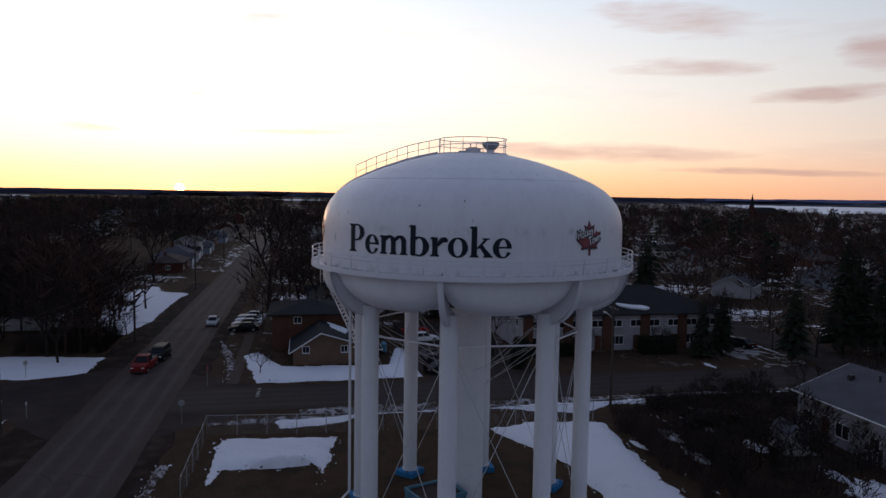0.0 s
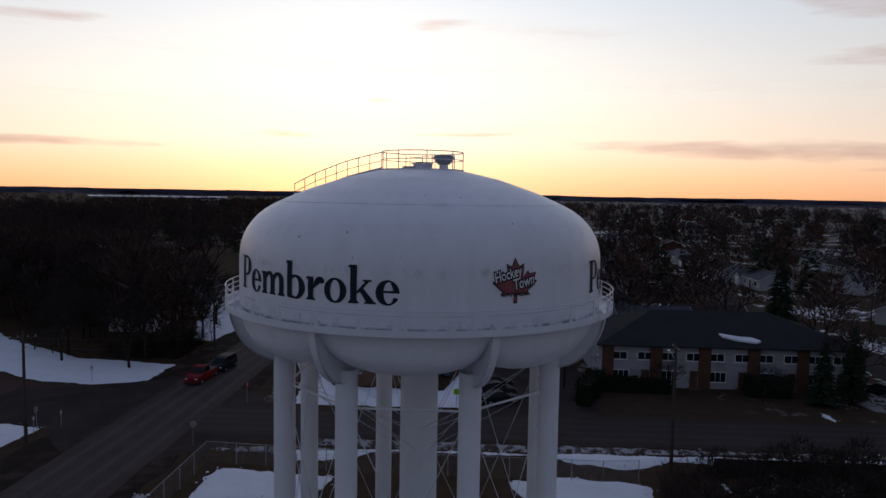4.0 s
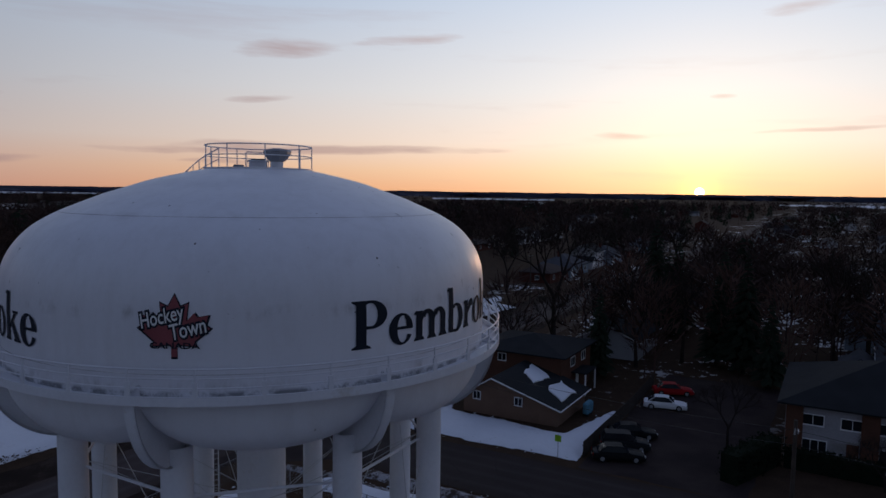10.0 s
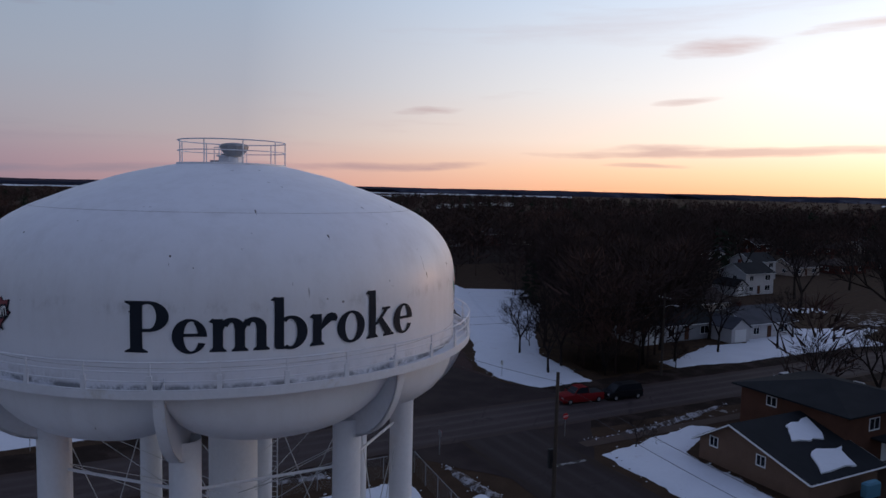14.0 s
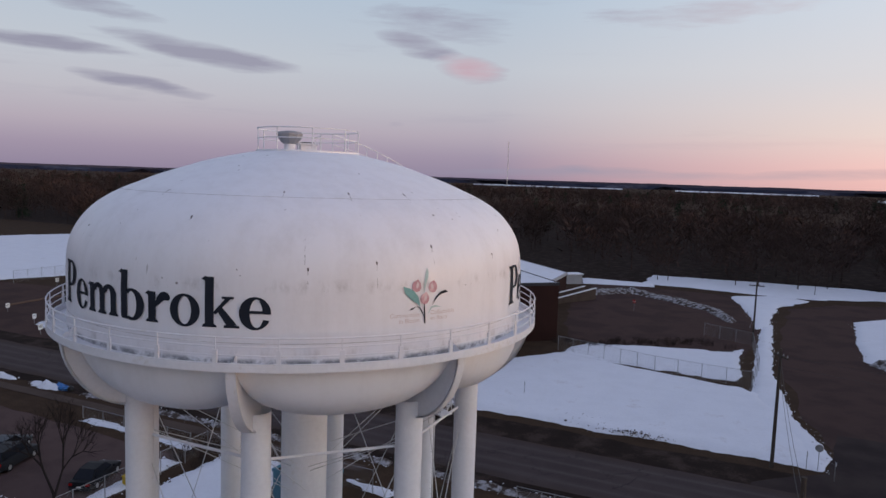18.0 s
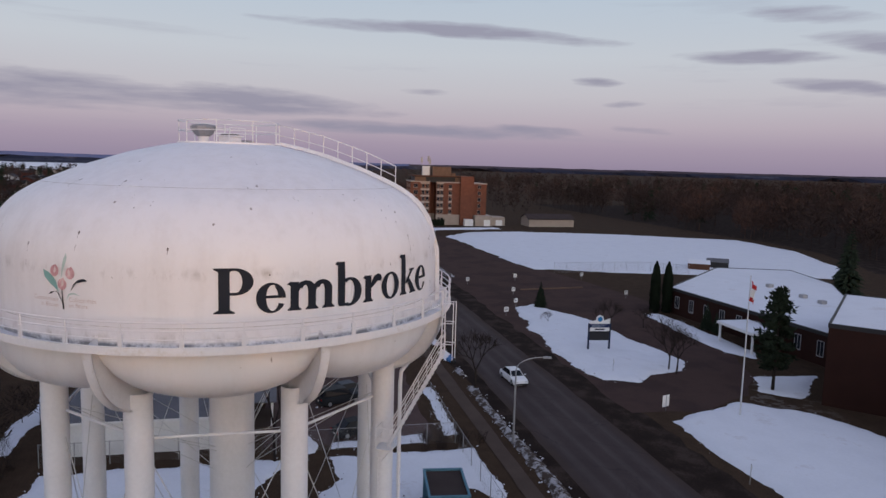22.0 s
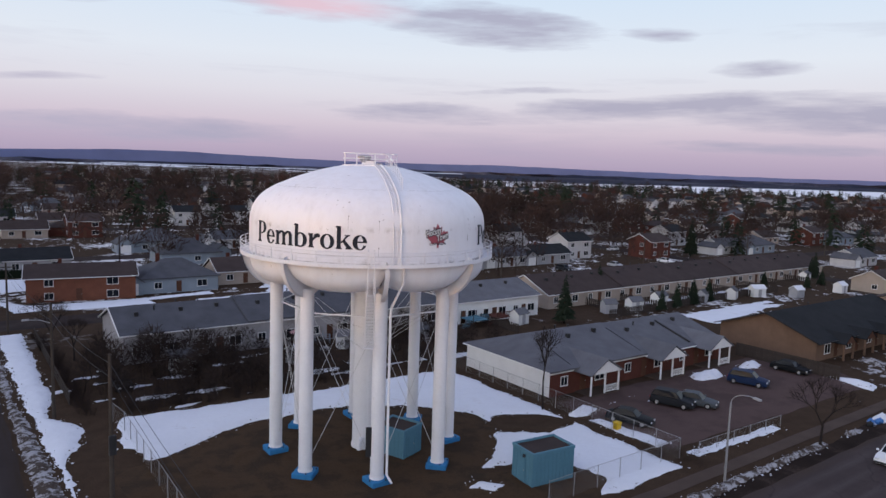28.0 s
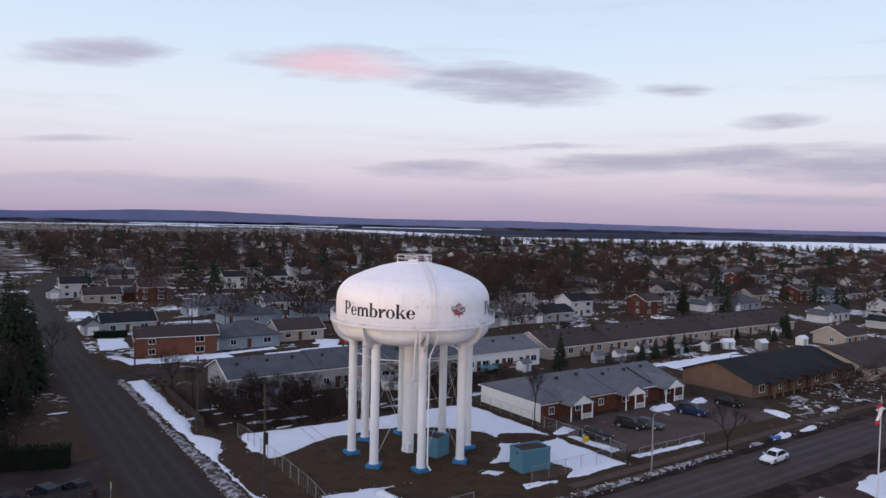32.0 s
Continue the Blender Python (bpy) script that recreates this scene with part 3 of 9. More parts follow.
        f = [(i * sides + k, i * sides + (k + 1) % sides, (i + 1) * sides + (k + 1) % sides, (i + 1) * sides + k) for i in range(n - 1) for k in range(sides)]
        f += [tuple(range(sides - 1, -1, -1)), tuple((n - 1) * sides + k for k in range(sides))]
        return self.add(v, f, slot)

    def lathe(self, prof, seg=64, slot=0, a0=0.0, a1=2 * math.pi):
        """Turns (radius, height) rows about the z axis."""
        full = a1 - a0 > 6.28
        n = seg if full else seg + 1
        v = []
        for r, z in prof:
            for k in range(n):
                a = a0 + (a1 - a0) * k / seg
                v.append((r * math.cos(a), r * math.sin(a), z))
        f = []
        for i in range(len(prof) - 1):
            for k in range(seg):
                m = (k + 1) % n
                f.append((i * n + k, i * n + m, (i + 1) * n + m, (i + 1) * n + k))
        return self.add(v, f, slot)

    def ring(self, rad, z, thick, seg=96, sides=6, slot=0, a0=0.0, a1=2 * math.pi):
        prof = [(rad + thick * math.cos(2 * math.pi * k / sides), z + thick * math.sin(2 * math.pi * k / sides)) for k in range(sides + 1)]
        return self.lathe(prof, seg, slot, a0, a1)

    def moved(self, m):
        self.v = [tuple(m @ Vector(p)) for p in self.v]
        return self

    def mesh(self, name, mats, smooth=False):
        me = bpy.data.meshes.new(name)
        me.from_pydata(self.v, [], self.f)
        for x in (mats if isinstance(mats, (list, tuple)) else [mats]):
            me.materials.append(x)
        if max(self.s, default=0):
            me.polygons.foreach_set("material_index", self.s)
        if smooth:
            me.polygons.foreach_set("use_smooth", [True] * len(me.polygons))
            me.set_sharp_from_angle(angle=radians(38))
        me.update()
        return me


def part(name, mb, mat, parent=None, label="", smooth=False, at=None):
    ob = new(name, mb.mesh(name, mat, smooth) if isinstance(mb, MB) else mb)
    if parent is not None:
        ob.parent = parent
    if at is not None:
        ob.matrix_basis = at
    return tagged(ob, label) if label else ob


def thing(name, label, category, at=None, group="", kind=""):
    ob = new(name)
    ob.empty_display_size = 0.3
    if at is not None:
        ob.matrix_basis = at
    return tagged(ob, label, category, group, kind)


def bulk(name, verts, faces, mat, smooth=False):
    """A large mesh from numpy arrays of vertices and equal-sized faces."""
    me = bpy.data.meshes.new(name)
    verts, faces = np.asarray(verts, np.float32), np.asarray(faces, np.int32)
    k = faces.shape[1]
    me.vertices.add(len(verts))
    me.vertices.foreach_set("co", verts.ravel())
    me.loops.add(faces.size)
    me.loops.foreach_set("vertex_index", faces.ravel())
    me.polygons.add(len(faces))
    me.polygons.foreach_set("loop_start", np.arange(0, faces.size, k, dtype=np.int32))
    me.polygons.foreach_set("use_smooth", np.full(len(faces), smooth))
    me.materials.append(mat)
    me.update(calc_edges=True)
    return me


def grid_noise(x, y, seed, scale):
    """Smooth value noise in 0..1 on arrays."""
    rs = np.random.RandomState(seed)
    lat = rs.rand(256, 256)
    x, y = np.asarray(x) * scale, np.asarray(y) * scale
    xi, yi = np.floor(x).astype(int), np.floor(y).astype(int)
    fx, fy = x - xi, y - yi
    fx, fy = fx * fx * (3 - 2 * fx), fy * fy * (3 - 2 * fy)
    q = lambda a, b: lat[a % 256, b % 256]
    return (q(xi, yi) * (1 - fx) + q(xi + 1, yi) * fx) * (1 - fy) + (q(xi, yi + 1) * (1 - fx) + q(xi + 1, yi + 1) * fx) * fy


def fbm(x, y, seed, scale, oct=4):
    t, amp, tot = 0.0, 1.0, 0.0
    for k in range(oct):
        t = t + amp * grid_noise(x, y, seed + k, scale * 2 ** k)
        tot += amp
        amp *= 0.55
    return t / tot


def inside_distance(poly, x, y):
    """Signed distance to an outline, positive inside."""
    d = np.full(x.shape, 1e9)
    ins = np.zeros(x.shape, bool)
    for (ax, ay), (bx, by) in zip(poly, poly[1:] + poly[:1]):
        ex, ey = bx - ax, by - ay
        t = np.clip(((x - ax) * ex + (y - ay) * ey) / (ex * ex + ey * ey + 1e-9), 0, 1)
        d = np.minimum(d, np.hypot(x - ax - t * ex, y - ay - t * ey))
        c = ((ay > y) != (by > y)) & (x < (bx - ax) * (y - ay) / (by - ay + 1e-12) + ax)
        ins ^= c
    return np.where(ins, d, -d)


EDGE_IN, EDGE_OUT = [], []


def snow(poly, label, mat=None, cell=0.5, deep=0.14, ragged=1.2, seed=1, holes=(), rough=0.05, thin=0.0, name="snow_patch", z=0.015):
    """Lying snow with a ragged melted edge over the outline, thinner to the rim. holes: outlines melted out of it."""
    xs, ys = [p[0] for p in poly], [p[1] for p in poly]
    gx = np.arange(min(xs) - 1, max(xs) + 1 + cell, cell)
    gy = np.arange(min(ys) - 1, max(ys) + 1 + cell, cell)
    X, Y = np.meshgrid(gx, gy, indexing="ij")
    s = inside_distance(list(poly), X, Y)
    for h in holes:
        s = np.minimum(s, -inside_distance(list(h), X, Y))
    s = s - ragged * fbm(X, Y, seed, 0.35 / max(ragged, 0.3) ** 0.5, 5) - 0.55 * (fbm(X, Y, seed + 3, 1.5, 3) - 0.35) - thin * (fbm(X, Y, seed + 9, 0.5, 4) - 0.2)
    Z = z + deep * np.clip(s / 0.9, 0, 1) ** 0.7 + np.minimum(s, 0) * 0.4 + rough * (fbm(X, Y, seed + 5, 0.9, 4) - 0.3) * np.clip(s, 0, 1)
    near = (np.abs(X) < 130) & (np.abs(Y - 10) < 130)
    for store, sel, rate in ((EDGE_IN, near & (s > 0.02) & (s < 0.5), 0.14), (EDGE_OUT, near & (s < -0.02) & (s > -0.5), 0.12)):
        pick = np.argwhere(sel)
        rs = np.random.RandomState(seed + 77)
        pick = pick[rs.rand(len(pick)) < rate * min(1.0, cell / 0.3)]
        for i, j in pick[:420]:
            store.append((X[i, j] + rs.uniform(-0.5, 0.5) * cell, Y[i, j] + rs.uniform(-0.5, 0.5) * cell, max(Z[i, j], z) if store is EDGE_IN else z + 0.02))
    idx = np.arange(X.size).reshape(X.shape)
    pos = s > 0
    keep = pos[:-1, :-1] | pos[1:, :-1] | pos[1:, 1:] | pos[:-1, 1:]
    q = np.stack([idx[:-1, :-1][keep], idx[1:, :-1][keep], idx[1:, 1:][keep], idx[:-1, 1:][keep]], 1)
    if not len(q):
        return None
    used, inv = np.unique(q.ravel(), return_inverse=True)
    v = np.stack([X.ravel(), Y.ravel(), Z.ravel()], 1)[used]
    ob = new(name, bulk(name, v, inv.reshape(-1, 4), mat or SNOW, True))
    return tagged(ob, label, "snow", kind="structure")


def sheet(name, poly, z, mat, label="", edge=0.0, seed=1, step=2.0):
    """A flat piece of ground cover; its rim wanders by up to edge metres."""
    pts = []
    rs = random.Random(seed)
    for (ax, ay), (bx, by) in zip(poly, poly[1:] + poly[:1]):
        n = max(1, int(math.hypot(bx - ax, by - ay) / step)) if edge else 1
        for k in range(n):
            t = k / n
            pts.append((ax + (bx - ax) * t + rs.uniform(-edge, edge), ay + (by - ay) * t + rs.uniform(-edge, edge)))
    bm = bmesh.new()
    f = bm.faces.new([bm.verts.new((x, y, z)) for x, y in pts])
    if f.normal.z < 0:
        f.normal_update()
    bmesh.ops.triangulate(bm, faces=bm.faces[:])
    bmesh.ops.recalc_face_normals(bm, faces=bm.faces[:])
    me = bpy.data.meshes.new(name)
    bm.to_mesh(me)
    bm.free()
    me.materials.append(mat)
    return tagged(new(name, me), label, kind="structure")


# ---- the water tower ----
tower = thing("water_tower", "white painted steel water tower on eight legs with town lettering", "water tower", pose(0, 0, 0))
TR = 10.0


def around(r, deg, z):
    return (r * math.cos(radians(deg)), r * math.sin(radians(deg)), z)


DOME = [(0.0, 24.98), (1.2, 24.94), (2.3, 24.83), (3.5, 24.58), (4.5, 24.33), (5.3, 24.06), (6.3, 23.72), (7.22, 23.33), (7.85, 23.05), (8.49, 22.69), (8.99, 22.3), (9.4, 21.83), (9.69, 21.34), (9.86, 20.85),
        (9.94, 20.37), (9.97, 19.8), (9.97, 19.2), (9.97, 18.5), (9.97, 17.5)]


def dome_z(r):
    for (a, za), (b, zb) in zip(DOME, DOME[1:]):
        if a <= r <= b:
            return za + (zb - za) * (r - a) / (b - a)
    return 17.5


def dome_r(z):
    for (a, za), (b, zb) in zip(DOME, DOME[1:]):
        if zb <= z <= za:
            return a + (b - a) * (za - z) / (za - zb)
    return 9.97


def rounded(prof, n=4):
    """The profile with smooth steps between its rows."""
    out = []
    P = [Vector(p) for p in prof]
    for i in range(len(P) - 1):
        a, b, c, d = P[max(i - 1, 0)], P[i], P[i + 1], P[min(i + 2, len(P) - 1)]
        for k in range(n):
            t = k / n
            q = b * 2 + (c - a) * t + (a * 2 - b * 5 + c * 4 - d) * t * t + (b * 3 - a - c * 3 + d) * t ** 3
            out.append((max(q.x / 2, 0.0), q.y / 2))
    return out + [prof[-1]]


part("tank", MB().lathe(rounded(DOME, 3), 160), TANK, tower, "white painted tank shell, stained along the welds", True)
for r, z, w_ in ((dome_r(23.03) - 0.004, 23.03, 0.013), (dome_r(20.0) - 0.006, 20.0, 0.010), (9.97, 18.25, 0.012)):
    part("weld_seam", MB().ring(r, z, w_, 128, 5), SEAM, tower)


def bowl():
    """Under-tank of eight bulging lobes that meet in creases over the legs."""
    mb, seg, rows = MB(), 240, 22
    prof = [(9.97, 17.55), (9.97, 17.2), (9.95, 16.8), (9.9, 16.35), (9.75, 15.95), (9.5, 15.58), (9.15, 15.28), (8.7, 15.07), (8.2, 14.97), (7.6, 14.97), (6.9, 15.08), (6.1, 15.28), (5.2, 15.52), (4.2, 15.75), (3.2, 15.9), (2.0, 16.0)]
    v, n = [], len(prof)
    for r, z in prof:
        for k in range(seg):
            a = 2 * math.pi * k / seg
            off = ((math.degrees(a) - 22.5) % 45) / 22.5 - 1
            lobe = math.sqrt(max(0.0, 1 - abs(off) ** 2.3))
            zb = 17.2 - (17.2 - z) * 0.88 if z < 17.2 else z
            depth = max(0.0, 17.2 - zb)
            zz = zb + depth * 0.5 * (1 - lobe)
            rr = r * (1 - 0.05 * (1 - lobe) * min(1, depth / 1.6))
            v.append((rr * math.cos(a), rr * math.sin(a), zz))
    f = [(i * seg + k, (i + 1) * seg + k, (i + 1) * seg + (k + 1) % seg, i * seg + (k + 1) % seg) for i in range(n - 1) for k in range(seg)]
    mb.add(v, f)
    return mb


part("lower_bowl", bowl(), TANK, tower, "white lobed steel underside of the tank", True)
# balcony and its rail
part("balcony", MB().lathe([(9.96, 17.53), (10.65, 17.53), (10.65, 17.76), (10.72, 17.76), (10.72, 17.47), (9.96, 17.47)], 128), STEEL_WHITE, tower, "white steel walkway ring with an upstand along its edge", False)
for z, t in ((18.60, 0.030), (18.31, 0.022), (18.02, 0.022)):
    part("handrail", MB().ring(10.68, z, t, 128, 6), STEEL_WHITE, tower, smooth=True)
POSTS = 33
post = MB().box(-0.035, 0.035, -0.075, 0.075, 0, 0.46).box(-0.022, 0.022, -0.028, 0.028, 0.46, 0.88).mesh("post", STEEL_WHITE)
for k in range(POSTS):
    a = -157.2 + 360 / POSTS * k
    part("post", post, None, tower, at=pose(*around(10.68, a, 17.74), 0, 0, a))
# legs, footings, brackets
LEGS = [22.5 + 45 * k for k in range(8)]
leg_me = MB().lathe([(0.60, 0.42), (0.60, 0.5), (0.54, 0.55), (0.54, 15.2)], 28).mesh("leg", STEEL_WHITE, True)
foot_me = MB().box(-0.85, 0.85, -0.85, 0.85, -0.25, 0.42, 0.05).mesh("footing", BLUE)
bolt_me = MB().tube((0, 0, 0.42), (0, 0, 0.56), 0.05, 0.05, 6).mesh("bolt", DARK)


def bracket():
    """Curved plate that carries the walkway and ties the shell to the leg, with a rolled flange on its outer edge."""
    mb = MB()
    edge = []
    for k in range(15):
        a = radians(-6 + 104 * k / 14)
        edge.append((7.55 + 3.0 * math.cos(a) ** 0.9 if a < math.pi / 2 and math.cos(a) > 0 else 7.55 - 0.2, 17.5 - 3.0 * max(math.sin(a), 0) ** 1.15))
    edge = [(10.6, 17.55)] + edge[1:-1] + [(7.4, 14.4)]
    inner = [(r - 1.25 - 0.2 * k / len(edge), z + 0.75) for k, (r, z) in enumerate(edge)]
    n = len(edge)
    for s in (-0.035, 0.035):
        mb.add([(r, s, z) for r, z in edge] + [(r, s, z) for r, z in inner], [(k, k + 1, n + k + 1, n + k) for k in range(n - 1)])
    mb.add([(r, s, z) for r, z in edge for s in (-0.17, 0.17)], [(2 * k, 2 * k + 1, 2 * k + 3, 2 * k + 2) for k in range(n - 1)])
    mb.add([(r - 0.05, s, z + 0.05) for r, z in edge for s in (-0.17, 0.17)], [(2 * k, 2 * k + 1, 2 * k + 3, 2 * k + 2) for k in range(n - 1)])
    return mb.mesh("bracket", STEEL_WHITE, True)


br_me = bracket()
for a in LEGS:
    leg = part("leg", leg_me, None, tower, "white tubular steel leg", at=pose(*around(7.7, a, 0), 0, 0, a))
    part("footing", foot_me, None, leg, "blue painted concrete footing", at=pose(0, 0, 0, 0, 0, 22.5))
    for sx, sy in ((1, 1), (1, -1), (-1, 1), (-1, -1)):
        part("bolt", bolt_me, None, leg, at=pose(0.62 * sx, 0.62 * sy, 0, 0, 0, 0))
    part("bracket", br_me, None, tower, at=pose(0, 0, 0, 0, 0, a))
riser = part("riser", MB().lathe([(1.16, 0.0), (1.16, 0.3), (1.08, 0.36), (1.08, 15.6)], 40), STEEL_WHITE, tower, "white central riser pipe", True)
part("valve_pipe", MB().path([(0.8, 0.9, 1.0), (1.25, 1.35, 0.95), (1.3, 1.4, 0.3)], 0.22, 12), STEEL_WHITE, riser, smooth=True)
# bracing between neighbours: a strut and crossed tie rods
for k in range(8):
    a, b = LEGS[k], LEGS[(k + 1) % 8]
    part("strut", MB().tube(around(7.45, a, 13.2), around(7.45, b, 13.2), 0.06, 0.06, 8), STEEL_WHITE, tower)
    for lo, hi in ((a, b), (b, a)):
        part("tie_rod", MB().tube(around(7.65, lo, 0.75), around(7.55, hi, 13.0), 0.022, 0.022, 6), ROD, tower)
        part("tie_rod", MB().tube(around(7.2, lo, 13.3), around(1.0, (lo + hi) / 2, 9.0 if lo == a else 10.2), 0.016, 0.016, 5), ROD, tower)
# roof platform, rail, vents
top = part("roof_platform", MB().lathe([(0, 24.92), (2.34, 24.9), (2.34, 24.7)], 48), TANK, tower, "round white platform on the crown", False)
for z, t in ((25.86, 0.03), (25.42, 0.024)):
    part("crown_rail", MB().ring(2.28, z, t, 48, 6), STEEL_WHITE, tower, smooth=True)
cpost = MB().tube((0, 0, 24.88), (0, 0, 25.86), 0.026, 0.026, 6).mesh("crown_post", STEEL_WHITE)
for k in range(9):
    part("crown_post", cpost, None, tower, at=pose(*around(2.28, 70 + 40 * k, 0)))
vent = part("vent", MB().lathe([(0.27, 25.18), (0.36, 25.22), (0.58, 25.5), (0.60, 25.62), (0.54, 25.7), (0.2, 25.76), (0.0, 25.77)], 10), GALV, tower, "flared grey roof vent on a short neck", at=pose(-0.15, -1.2, 0, 0, 0, -20))
part("vent_neck", MB().tube((0, 0, 24.88), (0, 0, 25.22), 0.25, 0.25, 16), STEEL_WHITE, vent)
hatch = part("hatch", MB().box(-0.38, 0.38, -0.38, 0.38, 24.9, 25.2, 0.03).box(-0.45, 0.45, -0.45, 0.45, 25.2, 25.27, 0.02), STEEL_WHITE, tower, "square roof hatch", at=pose(-0.08, 0.0, 0, 0, 0, -41.8))
part("hatch_lid", MB().box(-0.3, 0.3, -0.3, 0.3, 25.27, 25.32, 0.02), DARK, hatch)
for y in (-0.5, 0.5):
    part("hatch_rail", MB().path([(-0.5, y, 24.9), (-0.5, y, 25.6), (0.5, y, 25.6), (0.5, y, 24.9)], 0.022, 6), STEEL_WHITE, hatch)
part("cable_box", MB().box(-0.22, 0.22, -0.3, 0.3, 24.9, 25.06, 0.02), GALV, tower, at=pose(-0.5, 0.75, 0, 0, 0, -41.8))
# ladder track and pipes down the dome at one azimuth
LAD = 71.0
rs_ = [2.3 + (9.95 - 2.3) * k / 18 for k in range(19)]
dome_line = [(r, dome_z(r)) for r in rs_] + [(10.0, 19.0), (10.02, 18.2), (10.02, 17.6)]
for half, off, rad in ((-0.14, 0.10, 0.045), (0.17, 0.10, 0.03), (0.42, 0.12, 0.085)):
    pts = []
    for r, z in dome_line:
        ang = LAD + math.degrees(half / max(r, 2.0))
        pts.append(around(r + off * 0.6, ang, z + off * (0.9 if r < 9.5 else 0.0)))
    part("ladder_rail" if rad < 0.05 else "overflow_pipe", MB().path(pts, rad, 6), STEEL_WHITE, tower, smooth=True)
rung = MB().tube((0, -0.14, 0), (0, 0.17, 0), 0.016, 0.016, 5).mesh("rung", STEEL_WHITE)
for k in range(34):
    t = k / 33 * (len(dome_line) - 1)
    i = min(int(t), len(dome_line) - 2)
    r = dome_line[i][0] + (dome_line[i + 1][0] - dome_line[i][0]) * (t - i)
    z = dome_line[i][1] + (dome_line[i + 1][1] - dome_line[i][1]) * (t - i)
    part("rung", rung, None, tower, at=pose(*around(r + 0.06, LAD, z + (0.09 if r < 9.5 else 0)), 0, 0, LAD))
# hand rail beside the upper ladder, curved with the crown
hp = []
for k in range(9):
    r = 2.3 + (7.9 - 2.3) * k / 8
    ang = LAD + math.degrees(0.95 / r)
    zb = dome_z(r)
    hp.append((around(r, ang, zb), around(r, ang, zb + 1.0), around(r, ang, zb + 0.52)))
    part("rail_post", MB().tube(hp[-1][0], hp[-1][1], 0.024, 0.024, 6), STEEL_WHITE, tower)
part("roof_handrail", MB().path([h[1] for h in hp], 0.028, 6), STEEL_WHITE, tower)
part("roof_midrail", MB().path([h[2] for h in hp], 0.02, 6), STEEL_WHITE, tower)
# ladder down from the walkway, steep stair in to a small landing by one leg, then a ladder down the leg
lad = part("access_ladder", MB(), STEEL_WHITE, tower, "white steel ladder and steep stair with handrails")
s_top, s_low = Vector(around(10.82, 61.0, 15.75)), Vector(around(8.35, 61.3, 11.15))
dirn = (s_top - s_low)
sidev = Vector((-math.sin(radians(61)), math.cos(radians(61)), 0)) * 0.31
outw = Vector((math.cos(radians(61)), math.sin(radians(61)), 0))
m_ = MB()
for s in (-1, 1):
    m_.tube(s_low + sidev * s, s_top + sidev * s, 0.05, 0.05, 6)
part("stringer", m_, STEEL_WHITE, lad)
for s in (-1, 1):
    foot, head = s_low + sidev * s * 1.1, s_top + sidev * s * 1.1
    h = Vector((0, 0, 0.9))
    mm = MB().tube(foot + h, head + h, 0.028, 0.028, 6).tube(foot + h * 0.5, head + h * 0.5, 0.02, 0.02, 6)
    for k in range(5):
        p = foot + dirn * (k / 4)
        mm.tube(p, p + h, 0.022, 0.022, 5)
    part("handrail", mm, STEEL_WHITE, lad)
tread = MB().box(-0.09, 0.09, -0.31, 0.31, -0.015, 0.015).mesh("tread", STEEL_WHITE)
for k in range(1, 18):
    part("tread", tread, None, lad, at=pose(*(s_low + dirn * k / 18), 0, 0, 61))
up = MB()
for s in (-0.72, 0.72):
    a_ = s_top + sidev * s
    up.path([a_ + Vector((0, 0, -0.1)), a_ + Vector((0, 0, 2.95)), a_ - outw * 0.35 + Vector((0, 0, 3.05))], 0.034, 6)
    up.tube(a_ + outw * 0.5 + Vector((0, 0, -0.2)), a_ + outw * 0.5 + Vector((0, 0, 2.4)), 0.022, 0.022, 5)
    for zz in (0.5, 1.45, 2.35):
        up.tube(a_ + Vector((0, 0, zz)), a_ + outw * 0.5 + Vector((0, 0, zz)), 0.02, 0.02, 5)
part("ladder_rail", up, STEEL_WHITE, lad)
step_ = MB().tube((0, -0.22, 0), (0, 0.22, 0), 0.018, 0.018, 5).mesh("rung", STEEL_WHITE)
for k in range(9):
    part("rung", step_, None, lad, at=pose(*(s_top + Vector((0, 0, 0.15 + 0.3 * k))), 0, 0, 61))
land = MB().box(-0.4, 0.4, -0.42, 0.42, 11.0, 11.07)
for x, y in ((-0.36, -0.38), (0.36, -0.38), (-0.36, 0.38)):
    land.tube((x, y, 11.06), (x, y, 12.05), 0.024, 0.024, 5)
for z in (11.55, 12.05):
    land.path([(-0.36, 0.38, z), (-0.36, -0.38, z), (0.36, -0.38, z)], 0.022, 5)
land.tube((0.3, 0, 11.0), (-0.3, 0.3, 10.2), 0.03, 0.03, 5)
part("landing", land, STEEL_WHITE, lad, at=pose(*around(8.2, 60.8, 0), 0, 0, 61))
leg_l = MB()
for s in (-0.2, 0.2):
    leg_l.tube((0, s, 2.6), (0, s, 11.0), 0.028, 0.028, 6)
for k in range(28):
    leg_l.tube((0, -0.2, 2.8 + 0.3 * k), (0, 0.2, 2.8 + 0.3 * k), 0.013, 0.013, 4)
part("leg_ladder", leg_l, STEEL_WHITE, lad, at=pose(*around(7.78, 62.8, 0), 0, 0, 60))
part("ladder_guard", MB().box(-0.05, 0.05, -0.28, 0.28, 2.2, 4.6, 0.01), DARK, lad, "dark locked ladder guard", at=pose(*around(7.84, 62.6, 0), 0, 0, 60))
dp = [around(10.05, 75.0, 17.7), around(10.1, 75, 16.4), around(8.45, 72.5, 14.2), around(8.42, 72.0, 13.6), around(8.42, 72.0, 0.9), around(8.9, 74.0, 0.35)]
part("down_pipe", MB().path(dp, 0.10, 10), STEEL_WHITE, tower, "white overflow pipe running down one leg", True)


